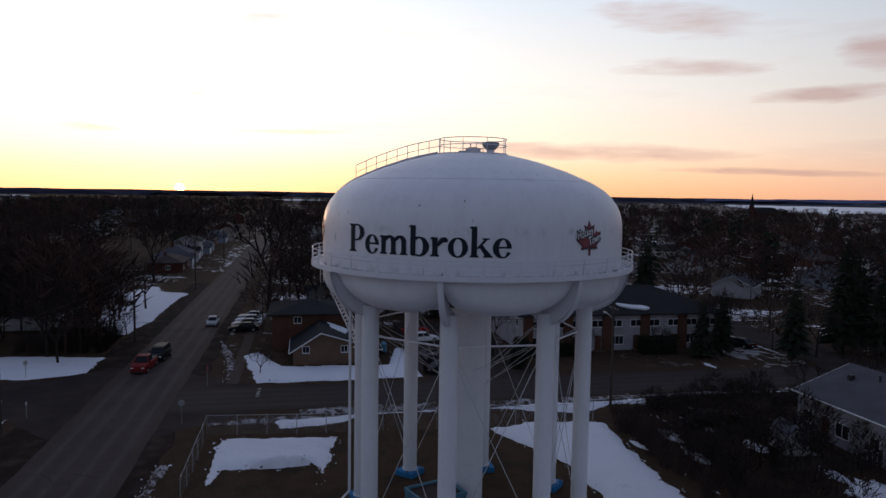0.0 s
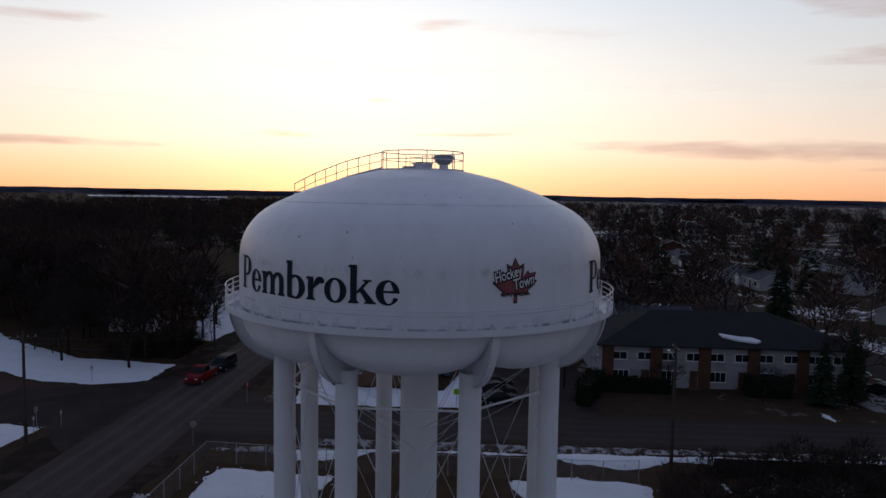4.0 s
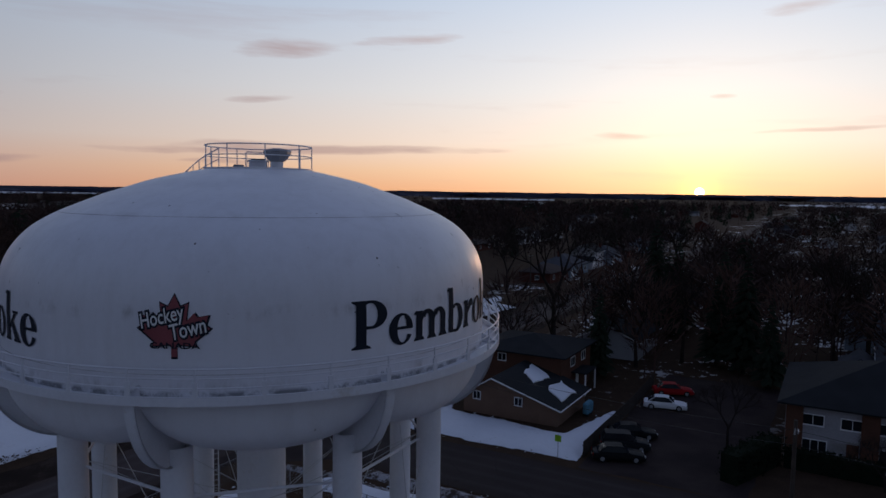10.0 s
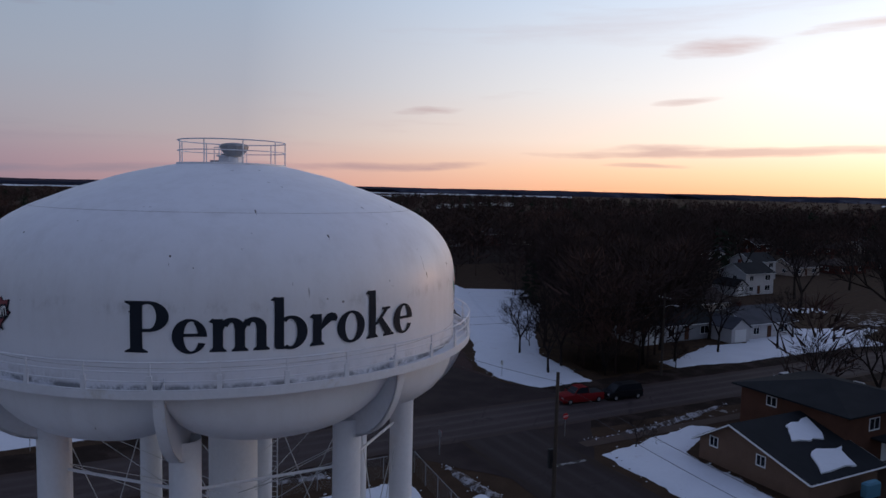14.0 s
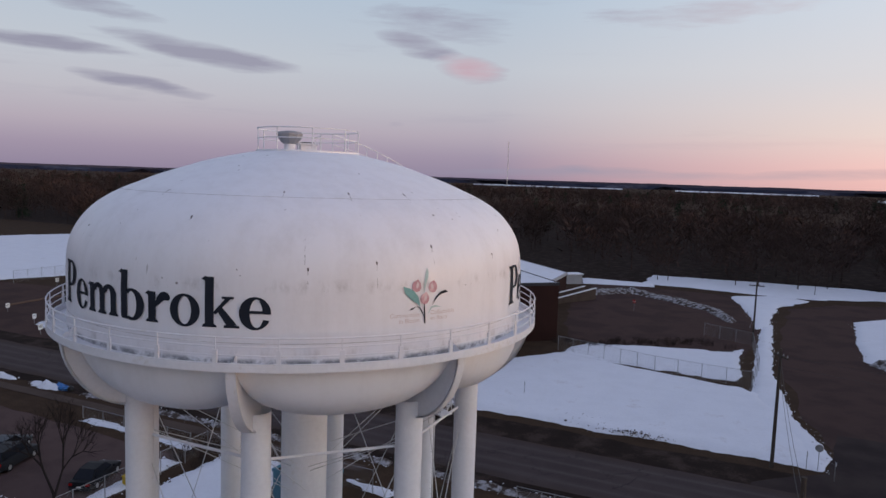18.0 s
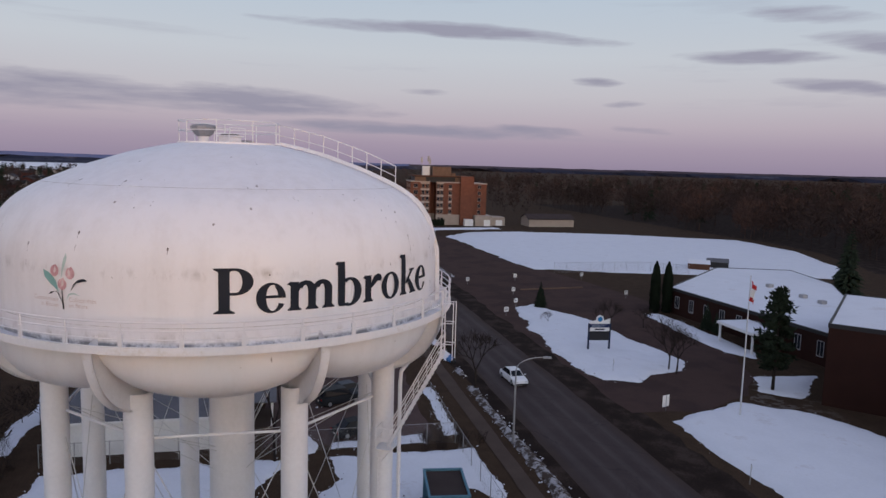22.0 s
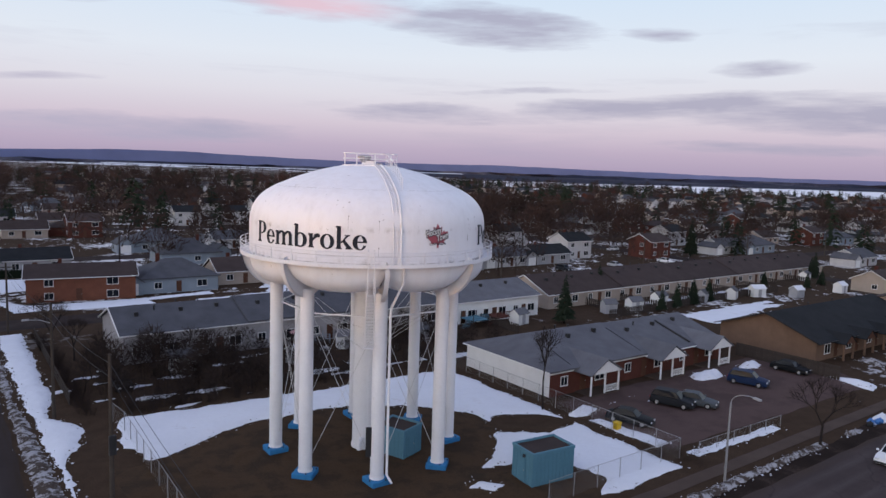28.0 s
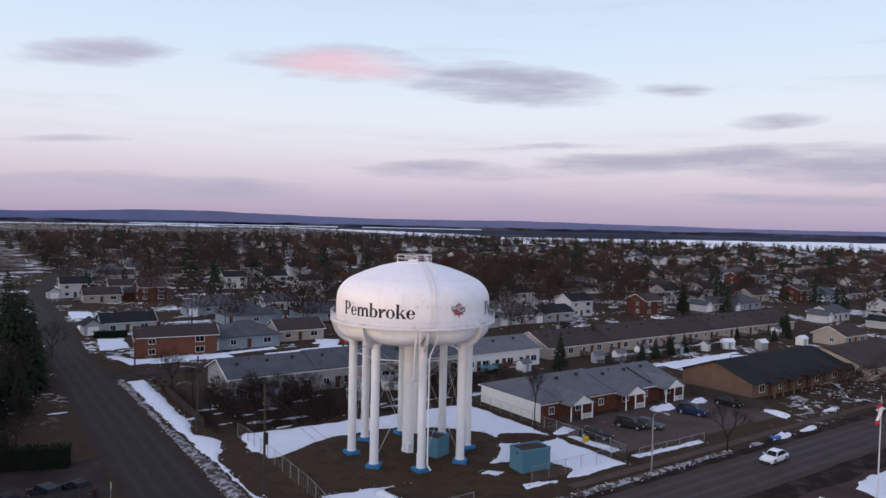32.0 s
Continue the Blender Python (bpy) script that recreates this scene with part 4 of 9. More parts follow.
# ---- lettering on the shell ----
def fine_cut(mb, sx=0.35, sy=0.2):
    """Cuts flat artwork into small cells so that it follows the round shell."""
    bm = bmesh.new()
    vs = [bm.verts.new(p) for p in mb.v]
    for f in mb.f:
        try:
            bm.faces.new([vs[i] for i in f])
        except ValueError:
            pass
    bmesh.ops.triangulate(bm, faces=bm.faces[:])
    for ax, step in ((0, sx), (1, sy)):
        lo, hi = min(p[ax] for p in mb.v), max(p[ax] for p in mb.v)
        k = math.floor(lo / step) + 1
        while k * step < hi:
            co, no = [0, 0, 0], [0, 0, 0]
            co[ax], no[ax] = k * step, 1
            bmesh.ops.bisect_plane(bm, geom=bm.verts[:] + bm.edges[:] + bm.faces[:], plane_co=co, plane_no=no)
            k += 1
    bm.verts.index_update()
    mb.v = [tuple(v.co) for v in bm.verts]
    mb.f = [tuple(v.index for v in f.verts) for f in bm.faces]
    mb.s = [0] * len(mb.f)
    bm.free()
    return mb


def wrapped(mb, az, lift, scale=1.0, z0=18.75):
    """Lays flat artwork (x to the right, y up, metres) on the shell round the azimuth az, as seen from outside."""
    out = []
    if mb.v:
        fine_cut(mb)
    for x, y, t in mb.v:
        z = z0 + y * scale
        r = dome_r(z) + lift + t
        a = radians(az) + x * scale / TR
        out.append((r * math.cos(a), r * math.sin(a), z))
    mb.v = out
    return mb


def blob(mb, cx, cy, rx, ry, hx=0.0, hy=0.0, a0=0.0, a1=360.0, n=28, dx=0.0):
    """An elliptic stroke: outer radii rx, ry round (cx, cy), counter hx, hy shifted by dx; filled where hx is 0."""
    if hx <= 0:
        v = [(cx, cy, 0)] + [(cx + rx * math.cos(radians(a0 + (a1 - a0) * k / n)), cy + ry * math.sin(radians(a0 + (a1 - a0) * k / n)), 0) for k in range(n + 1)]
        return mb.add(v, [(0, k, k + 1) for k in range(1, n + 1)])
    v = []
    for k in range(n + 1):
        a = radians(a0 + (a1 - a0) * k / n)
        v += [(cx + rx * math.cos(a), cy + ry * math.sin(a), 0), (cx + dx + hx * math.cos(a), cy + hy * math.sin(a), 0)]
    return mb.add(v, [(2 * k, 2 * k + 2, 2 * k + 3, 2 * k + 1) for k in range(n)])


def rect(mb, x0, x1, y0, y1, n=1):
    for k in range(n):
        a, b = x0 + (x1 - x0) * k / n, x0 + (x1 - x0) * (k + 1) / n
        mb.add([(a, y0, 0), (b, y0, 0), (b, y1, 0), (a, y1, 0)], [(0, 1, 2, 3)])
    return mb


def quad(mb, *p):
    return mb.add([(x, y, 0) for x, y in p], [tuple(range(len(p)))])


def foot(mb, x0, x1, y, up=1, over=0.09):
    """A bracketed serif under (up=1) or over (up=-1) a stem."""
    quad(mb, (x0 - over, y), (x1 + over, y), (x1 + over, y + up * 0.045), (x1, y + up * 0.13), (x0, y + up * 0.13), (x0 - over, y + up * 0.045))
    return mb


def flag(mb, x0, y, w=0.10):
    """The slanted serif on the upper left of a stem."""
    return quad(mb, (x0 - w, y - 0.10), (x0 + 0.02, y - 0.16), (x0 + 0.02, y), (x0 - 0.02, y))


def glyph(c):
    """One bold roman letter, x height 1.0, cap height 1.52; returns it with its width."""
    mb, S = MB(), 0.275
    if c == "P":
        rect(mb, 0.16, 0.50, 0.0, 1.54)
        foot(mb, 0.16, 0.50, 0, 1, 0.15)
        foot(mb, 0.16, 0.50, 1.54, -1, 0.15)
        rect(mb, 0.48, 0.70, 1.45, 1.54)
        rect(mb, 0.48, 0.70, 0.62, 0.72)
        blob(mb, 0.66, 1.08, 0.56, 0.46, 0.22, 0.37, -92, 92)
        return mb, 1.27
    if c == "e":
        blob(mb, 0.49, 0.49, 0.47, 0.53, 0.205, 0.45, 60, 335, 28, 0.05)
        blob(mb, 0.49, 0.49, 0.47, 0.53, 0.205, 0.43, -2, 62, 10, 0.02)
        rect(mb, 0.24, 0.94, 0.48, 0.575)
        return mb, 0.99
    if c == "m":
        for x in (0.12, 0.71, 1.30):
            rect(mb, x, x + S, 0, 0.78)
            foot(mb, x, x + S, 0)
        rect(mb, 0.12, 0.12 + S, 0.76, 1.0)
        flag(mb, 0.13, 1.02, 0.13)
        for x in (0.34, 0.93):
            blob(mb, x + 0.29, 0.69, 0.36, 0.345, 0.09, 0.19, 0, 160, 14, -0.02)
            quad(mb, (x, 0.70), (x + 0.06, 0.66), (x + 0.18, 0.93), (x + 0.08, 0.97))
        return mb, 1.70
    if c == "b":
        rect(mb, 0.10, 0.10 + S, 0.06, 1.60)
        flag(mb, 0.11, 1.62, 0.13)
        blob(mb, 0.57, 0.49, 0.50, 0.53, 0.20, 0.43, -120, 128, 24, -0.01)
        quad(mb, (0.10, 0.10), (0.14, 0.0), (0.38, -0.02), (0.38, 0.14))
        return mb, 1.11
    if c == "r":
        rect(mb, 0.12, 0.12 + S, 0, 1.0)
        foot(mb, 0.12, 0.12 + S, 0)
        flag(mb, 0.13, 1.02, 0.13)
        quad(mb, (0.38, 0.66), (0.40, 0.50), (0.56, 0.74), (0.70, 0.75), (0.87, 0.74), (0.92, 0.86), (0.84, 0.99), (0.70, 1.03), (0.56, 0.98), (0.46, 0.86))
        return mb, 0.88
    if c == "o":
        blob(mb, 0.51, 0.49, 0.49, 0.53, 0.215, 0.445, 0, 360, 40)
        return mb, 1.04
    rect(mb, 0.12, 0.12 + S, 0, 1.60)
    foot(mb, 0.12, 0.12 + S, 0)
    flag(mb, 0.13, 1.62, 0.13)
    quad(mb, (0.36, 0.46), (0.46, 0.42), (0.90, 0.92), (0.76, 0.95))
    rect(mb, 0.64, 1.00, 0.92, 1.0)
    quad(mb, (0.46, 0.60), (0.60, 0.72), (1.10, 0.10), (0.80, 0.04))
    rect(mb, 0.70, 1.17, 0.0, 0.085)
    return mb, 1.13


def town_name(az):
    holder = part("lettering", MB(), LETTER, tower, "large navy lettering of the town name")
    width = sum(glyph(c)[1] for c in "Pembroke")
    k = radians(58.6) * TR / width
    x = -width / 2
    for c in "Pembroke":
        mb, w = glyph(c)
        mb.v = [(px + x, py, 0) for px, py, _ in mb.v]
        x += w
        mb.v = [(px * k, py * 1.045, 0) for px, py, _ in mb.v]
        part("letter", wrapped(mb, az, 0.03), LETTER, holder)


for az in (30, 150, -90):
    town_name(az)


def writing(txt, size, shear=0.0, bold=0.0):
    """Plain lettering in the built-in font as flat mesh data centred on the origin."""
    cu = bpy.data.curves.new("writing", "FONT")
    cu.body, cu.size, cu.align_x, cu.shear, cu.offset = txt, size, "CENTER", shear, bold
    cu.resolution_u = 3
    ob = bpy.data.objects.new("writing", cu)
    me = ob.to_mesh()
    mb = MB()
    mb.add([tuple(v.co) for v in me.vertices], [tuple(p.vertices) for p in me.polygons])
    ob.to_mesh_clear()
    bpy.data.objects.remove(ob)
    bpy.data.curves.remove(cu)
    return mb


HALF_LEAF = [(0.0, 2.05), (0.20, 1.66), (0.47, 1.78), (0.40, 1.20), (0.66, 1.46), (0.76, 1.32), (1.12, 1.38), (1.02, 1.06), (1.18, 0.95), (0.66, 0.52), (0.72, 0.36), (0.10, 0.42), (0.10, 0.0)]


def leaf(sc, lift):
    pts = [(x * sc, 1.0 + (y - 1.0) * sc) for x, y in HALF_LEAF]
    pts = pts + [(-x, y) for x, y in reversed(pts[1:])]
    bm = bmesh.new()
    bm.faces.new([bm.verts.new((x, y, lift)) for x, y in pts])
    bmesh.ops.triangulate(bm, faces=bm.faces[:])
    bm.verts.index_update()
    mb = MB().add([tuple(v.co) for v in bm.verts], [tuple(v.index for v in f.verts) for f in bm.faces])
    bm.free()
    return mb


def leaf_emblem(az, edged=True):
    em = part("emblem", wrapped(leaf(1.0 if edged else 0.9, 0.0), az, 0.02), LETTER if edged else ROSERED, tower, "dark-edged red maple leaf with slogan lettering" if edged else "maple leaf in a brighter lit-side red with slogan lettering")
    part("leaf", wrapped(leaf(0.93 if edged else 0.88, 0.0), az, 0.03), RED if edged else ROSERED, em, "faded red leaf")
    for txt, size, x, y, sh, rot in (("Hockey", 0.52, -0.36, 1.10, 0.15, 14), ("Town", 0.56, 0.46, 0.72, 0.15, 14)):
        for mat, bold, lift in ((LETTER, 0.06, 0.04), (OFFWHITE, 0.006, 0.05)):
            mb = writing(txt, size, sh, bold)
            r = Matrix.Rotation(radians(rot), 4, "Z")
            mb.v = [tuple(Vector((x, y, 0)) + r @ Vector((p[0] * 0.86, p[1] * 1.25, 0))) for p in mb.v]
            part("slogan", wrapped(mb, az, lift), mat, em)
    mb = writing("CANADA", 0.27, 0, 0.006)
    mb.v = [(p[0] * 1.35, p[1] + 0.33, 0) for p in mb.v]
    part("slogan", wrapped(mb, az, 0.04), LETTER, em)


for az, edged in ((-150.8, True), (91.0, False)):
    leaf_emblem(az, edged)


def flower_emblem(az):
    em = part("emblem", MB(), TEAL, tower, "faded tulip emblem with small lines of writing")
    st = MB()
    quad(st, (-0.03, 0.0), (0.03, 0.0), (-0.02, 0.74), (-0.07, 0.74))
    quad(st, (-0.04, 0.22), (0.0, 0.18), (-0.17, 0.54), (-0.24, 0.56))
    quad(st, (-0.24, 0.56), (-0.17, 0.54), (-0.28, 0.62), (-0.38, 0.62))
    part("stem", wrapped(st, az, 0.03), LETTER, em)
    for pts, mat in ((((-0.19, 0.60), (-0.30, 0.98), (-0.46, 1.16), (-0.66, 1.28), (-0.91, 1.36), (-0.84, 1.12), (-0.58, 0.88), (-0.36, 0.74)), TEAL),
                     (((0.30, 0.63), (0.57, 0.95), (0.80, 1.02), (1.03, 1.05), (0.89, 1.13), (0.66, 1.09), (0.45, 0.92)), LETTER),
                     (((-0.38, 0.62), (-0.52, 0.52), (-0.66, 0.49), (-0.56, 0.58)), LETTER), (((0.12, 0.30), (0.28, 0.52), (0.46, 0.56), (0.70, 0.52), (0.46, 0.62), (0.24, 0.57)), MINT),
                     (((-0.07, 1.06), (0.02, 1.38), (0.11, 1.62), (0.145, 1.82), (0.09, 1.99), (0.0, 1.74), (-0.04, 1.5)), MINT)):
        part("leaf", wrapped(quad(MB(), *pts), az, 0.03), mat, em)
    for x, y, w in ((-0.37, 1.34, 1), (0.31, 1.28, -1), (-0.03, 0.88, 1)):
        bud = [(0.19 * math.cos(radians(24 * k)), 0.20 * math.sin(radians(24 * k)) + (0.05 if k == 3 else 0)) for k in range(15)]
        bl = part("bloom", wrapped(quad(MB(), *[(x + px, y + py) for px, py in bud]), az, 0.032), ROSE, em)
        part("petal_gap", wrapped(quad(MB(), *[(x + w * px, y + py) for px, py in ((0.0, -0.09), (0.07, -0.03), (0.09, 0.06), (0.03, 0.17), (-0.01, 0.07), (-0.03, -0.02))][::w]), az, 0.042), PETAL, bl)
    for txt, edge, y, wide, right in (("Communities", -0.23, 0.27, 1.16, True), ("in Bloom", -0.23, 0.06, 0.80, True), ("Collectivit\u00e9s", 0.24, 0.29, 1.10, False), ("en fleurs", 0.24, 0.09, 0.76, False)):
        mb = writing(txt, 0.225)
        lo, hi = min(v[0] for v in mb.v), max(v[0] for v in mb.v)
        k = wide / (hi - lo)
        mb.v = [(edge + (px - (hi if right else lo)) * k, y + py, 0.0) for px, py, _ in mb.v]
        part("writing", wrapped(mb, az, 0.03), PALE, em, "pale worn line of writing")


flower_emblem(-30)


DRIPS = ((-54.8, 21.65, 0.85), (-54.2, 20.75, 0.5), (-40.7, 20.95, 0.9), (-27.5, 21.45, 0.55), (-19.0, 22.9, 0.16), (-43.2, 23.2, 0.3), (-60.8, 23.2, 0.22), (-25.8, 23.2, 0.14), (-8.0, 21.0, 0.15),
         (112.0, 20.9, 0.7), (118.5, 21.0, 0.9), (128.0, 22.6, 0.2), (164.0, 21.8, 0.4), (-95.0, 23.1, 0.25), (-80.0, 22.3, 0.3), (-112.0, 21.7, 0.2), (45.0, 22.2, 0.25))
# dark drips below chips in the paint
STAIN = surface("rust_stain", (0.06, 0.045, 0.04), 0.8, 0.3, 2, 20, 0.1)
DRIPS += ((51.1, 21.15, 1.0), (64.1, 20.85, 0.95), (64.0, 18.9, 0.5), (38.0, 22.6, 0.12), (20.0, 22.9, 0.1))
chips = random.Random(12)
for a, z, ln in DRIPS:
    d_ = MB()
    d_.add([(-0.03, 0.02, 0), (-0.01, 0.05, 0), (0.03, 0.03, 0), (0.035, -0.03, 0), (0.008, -0.09, 0), (-0.02, -0.05, 0)], [(0, 5, 4, 3, 2, 1)])
    y = -0.09
    while y > -ln:
        L, w = chips.uniform(0.08, 0.22), chips.uniform(0.004, 0.009)
        d_.add([(-w, y, 0), (w, y, 0), (w * 0.5, y - L, 0), (-w * 0.5, y - L, 0)], [(0, 3, 2, 1)])
        y -= L + (chips.uniform(0.05, 0.25) if chips.random() < 0.5 else -0.01)
    part("paint_drip", wrapped(d_, a, 0.012, 1.0, z), STAIN, tower)
for k in range(46):
    a, z, r = chips.uniform(-180, 180), chips.uniform(19.2, 24.2), chips.uniform(0.012, 0.032)
    d_ = MB().add([(r * chips.uniform(0.6, 1.4) * math.cos(q), r * chips.uniform(0.6, 1.6) * math.sin(q), 0) for q in (0, 1.05, 2.1, 3.14, 4.2, 5.2)], [(0, 1, 2, 3, 4, 5)])
    part("paint_chip", wrapped(d_, a, 0.010, 1.0, z), STAIN, tower)


# ---- ground, roads and lots ----
def disc():
    rings = [0, 30, 60, 120, 250, 500, 1000, 2000, 3400, 4880]
    mb = MB()
    seg = 96
    v = [(0, 0, 0)] + [(r * math.cos(2 * math.pi * k / seg), r * math.sin(2 * math.pi * k / seg), 0) for r in rings[1:] for k in range(seg)]
    f = [(0, 1 + k, 1 + (k + 1) % seg) for k in range(seg)]
    for i in range(len(rings) - 2):
        a, b = 1 + i * seg, 1 + (i + 1) * seg
        f += [(a + k, b + k, b + (k + 1) % seg, a + (k + 1) % seg) for k in range(seg)]
    mb.add(v, f)
    return mb


tagged(new("ground", disc().mesh("ground", EARTH)), "brown dormant grass and mud with patches of old snow", "ground", kind="structure")


def box_poly(x0, x1, y0, y1):
    return [(x0, y0), (x1, y0), (x1, y1), (x0, y1)]


sheet("road_shoulder", box_poly(-420, 130, 22.6, 37.6), 0.012, MUD, "muddy gravel shoulder of the main road", 0.35, 3)
sheet("road_main", box_poly(-900, 900, 24.6, 33.2), 0.030, ROAD_X, "worn two-lane asphalt main road", 0.12, 4, 3)
sheet("road_apron", [(19, 24.0), (25.4, 15.5), (25.4, 10), (34.8, 10), (34.8, 16), (41, 24), (46, 34), (41, 40), (38.5, 50), (27.5, 50), (26, 39), (20, 34)], 0.024, ASPHALT, "asphalt of the street crossing", 0.15, 5)
sheet("road_side", [(25.6, 24.7), (25.6, -40), (26.0, -78), (23.6, -146), (21.6, -222), (4, -330), (-70, -640), (-62, -640), (12, -328), (29, -222), (31, -146), (34.0, -78), (34.6, -40), (34.6, 24.7)], 0.034, ROAD_Y, "asphalt side street", 0.12, 6, 3)
sheet("road_back", box_poly(-700, 25.7, -69, -61.5), 0.026, ASPHALT, "asphalt back street", 0.1, 7, 4)
sheet("road_back_west", box_poly(34.5, 420, -66, -57.5), 0.027, ASPHALT, "asphalt back street", 0.1, 8, 4)
for y in (-137, -214, -300, -390):
    sheet("road_back", box_poly(-800, 25.7, y - 4, y + 4), 0.026, ASPHALT, "asphalt back street", 0.1, 9, 6)
for k, poly in enumerate(([(21, -73.5), (14, -74.5), (-13, -77.5), (-13, -82), (1, -79.5), (17, -80), (20, -84), (24, -90)], [(24, -93), (16, -94), (15, -109), (22, -111)], [(23.6, -116), (15, -118), (14, -127), (20, -134), (23.4, -140)], [(22.8, -150), (15, -152), (14, -166), (21.6, -170)],
                           [(-20, -80), (-40, -78), (-44, -82), (-24, -84)], [(63, -57.4), (53, -56.2), (37.4, -55.2), (36.6, -56.6), (48, -57.4), (62, -59)])):
    snow(poly, "old snow on a front lawn", None, 0.4, 0.2, 1.0, 180 + k, thin=0.6)
sheet("road_cross", box_poly(-160, -152, -420, 25), 0.022, ASPHALT, "asphalt cross street", 0.1, 10, 6)
mark = MB().box(30.4, 33.9, 15.9, 16.3, 0.034, 0.040)
tagged(new("stop_bar", mark.mesh("stop_bar", WORNPAINT)), "worn white stop bar on the asphalt", kind="structure")

# loop drive beyond the main road
outer = [(27.4, 36), (27.4, 43), (25.0, 53.6), (23.0, 73.4), (23.2, 100), (25.4, 128), (35, 140.5), (55, 147), (65, 133), (66, 115), (61.5, 98.5), (55, 81.8), (44.9, 59.4), (40.2, 47.3), (40.4, 36)]
sheet("gravel_loop", outer, 0.018, GRAVEL, "brown gravel turning loop", 0.5, 11, 3)
island = [(33.5, 100), (33.0, 86), (36, 82), (41, 81.5), (49, 88), (56, 104), (57, 118), (53, 129), (43, 129), (35, 120)]
snow(island, "white snow on the island of the turning loop", cell=0.6, deep=0.3, ragged=1.4, seed=21)
snow([(33.5, 84.5), (36, 81), (42, 80.5), (50, 88), (51.5, 91), (41, 86), (36, 87)], "dirty ploughed snow bank", DIRTY, 0.4, 0.7, 1.0, 22, rough=0.8, name="snow_bank")
snow([(22.6, 112), (22.4, 100), (22.2, 72), (24.2, 53.4), (27.0, 43), (25.8, 38.6), (19.9, 39.4), (18.9, 51.8), (19.2, 62.4), (19.4, 84), (20, 104)], "snow between the fence and the turning loop", cell=0.4, deep=0.25, ragged=0.6, seed=121)
snow([(57, 152), (66.5, 141), (68.4, 120), (63, 98.5), (57, 84), (46.2, 59.4), (41.2, 46.4), (41.4, 39), (50, 40), (62, 76), (76.6, 114), (80.5, 143), (74, 164)], "snow bank along the turning loop", cell=0.7, deep=0.4, ragged=1.4, seed=122, rough=0.3)
# school grounds
sheet("school_drive", [(-214, 38), (-118, 37), (-27, 36.5), (-26, 44), (-30.5, 52), (-36, 57), (-47, 62), (-73, 63), (-76, 70), (-108, 66), (-134, 60), (-199, 56), (-212, 50)], 0.016, GRAVEL, "brown gravel school drive and car park", 0.4, 12, 3)
sheet("play_yard", [(-10, 88), (-6, 78), (16, 74), (20, 88), (20, 140), (-16, 140), (-14, 110)], 0.016, GRAVEL, "brown gravel yard beside the school", 0.5, 13, 3)
snow([(-24.5, 38.6), (14, 38.6), (24, 39.2), (26, 43), (21.5, 60), (19, 63), (9, 65), (-6, 68.5), (-12, 60), (-24, 56), (-29, 49.5)], "smooth white snow on the school lawn", cell=0.6, deep=0.35, ragged=1.3, seed=23, rough=0.12)
snow([(-8.5, 65), (6, 65.2), (19.4, 63.6), (19.2, 80), (19.6, 90), (15, 83), (5, 80), (-4, 76.5)], "broken melting snow beside the fence", cell=0.35, deep=0.2, ragged=1.6, seed=24, thin=1.1)
snow([(-83, 46.5), (-80, 40.5), (-62, 37.6), (-45, 36.2), (-36, 37.2), (-35.2, 43), (-40.5, 52.8), (-46, 54.4), (-55, 52.6), (-66, 52)], "snow on the island with the school sign", cell=0.4, deep=0.25, ragged=1.5, seed=25, thin=1.6, rough=0.3)
snow([(-118, 70), (-122, 63), (-134, 58.6), (-171, 56.8), (-199, 55), (-214, 66), (-219, 84), (-210, 126), (-190, 166), (-156, 164), (-118, 147), (-101, 132), (-108, 120), (-109, 104)], "wide snow-covered playing field", cell=1.2, deep=0.3, ragged=3.5, seed=26, rough=0.3, thin=0.5)
snow([(-204, 38), (-224, 36), (-232, 56), (-236, 86), (-228, 88), (-222, 62), (-214, 48)], "strip of snow beside the gravel lot", cell=0.8, deep=0.25, ragged=2.0, seed=126, thin=0.6)
snow([(-112, 36.6), (-126, 36.4), (-169, 35.6), (-217, 33.6), (-217, 35.4), (-169, 38), (-126, 39.4), (-112, 39.2)], "dirty ploughed ridge of snow beside the gravel lot", DIRTY, 0.5, 0.7, 1.0, 127, rough=0.6, name="snow_bank")
snow([(-73, 62), (-60, 60.5), (-47, 60.5), (-42, 63), (-46, 66), (-72, 66)], "snow beside the school wall", cell=0.5, deep=0.2, ragged=1.0, seed=27)
snow([(-37, 57), (-31, 53.5), (-27, 57.5), (-36, 67)], "snow under the evergreen by the school", cell=0.5, deep=0.2, ragged=1.2, seed=28)
snow([(18.6, 100), (22.6, 104), (24, 128), (31, 142), (24, 147), (13, 139), (16.5, 122), (18, 110)], "snow between the yard and the turning loop", cell=0.4, deep=0.25, ragged=1.3, seed=123, thin=0.5)
snow([(-8, 140.5), (-2, 131), (6, 127), (14, 118), (17, 108), (15.2, 104), (10, 116), (2, 123), (-8, 130)], "muddy ploughed ring of snow round the yard", DIRTY, 0.35, 0.45, 1.0, 124, rough=0.5, name="snow_bank")
sheet("forest_floor", [(-420, 168), (-232, 168), (-190, 172), (-150, 168), (-112, 150), (-84, 150), (-8, 150), (40, 174), (88, 164), (420, 190), (420, 520), (-420, 520)], 0.010, MUD, "dark leaf litter under the northern woods", 1.5, 134, 12)
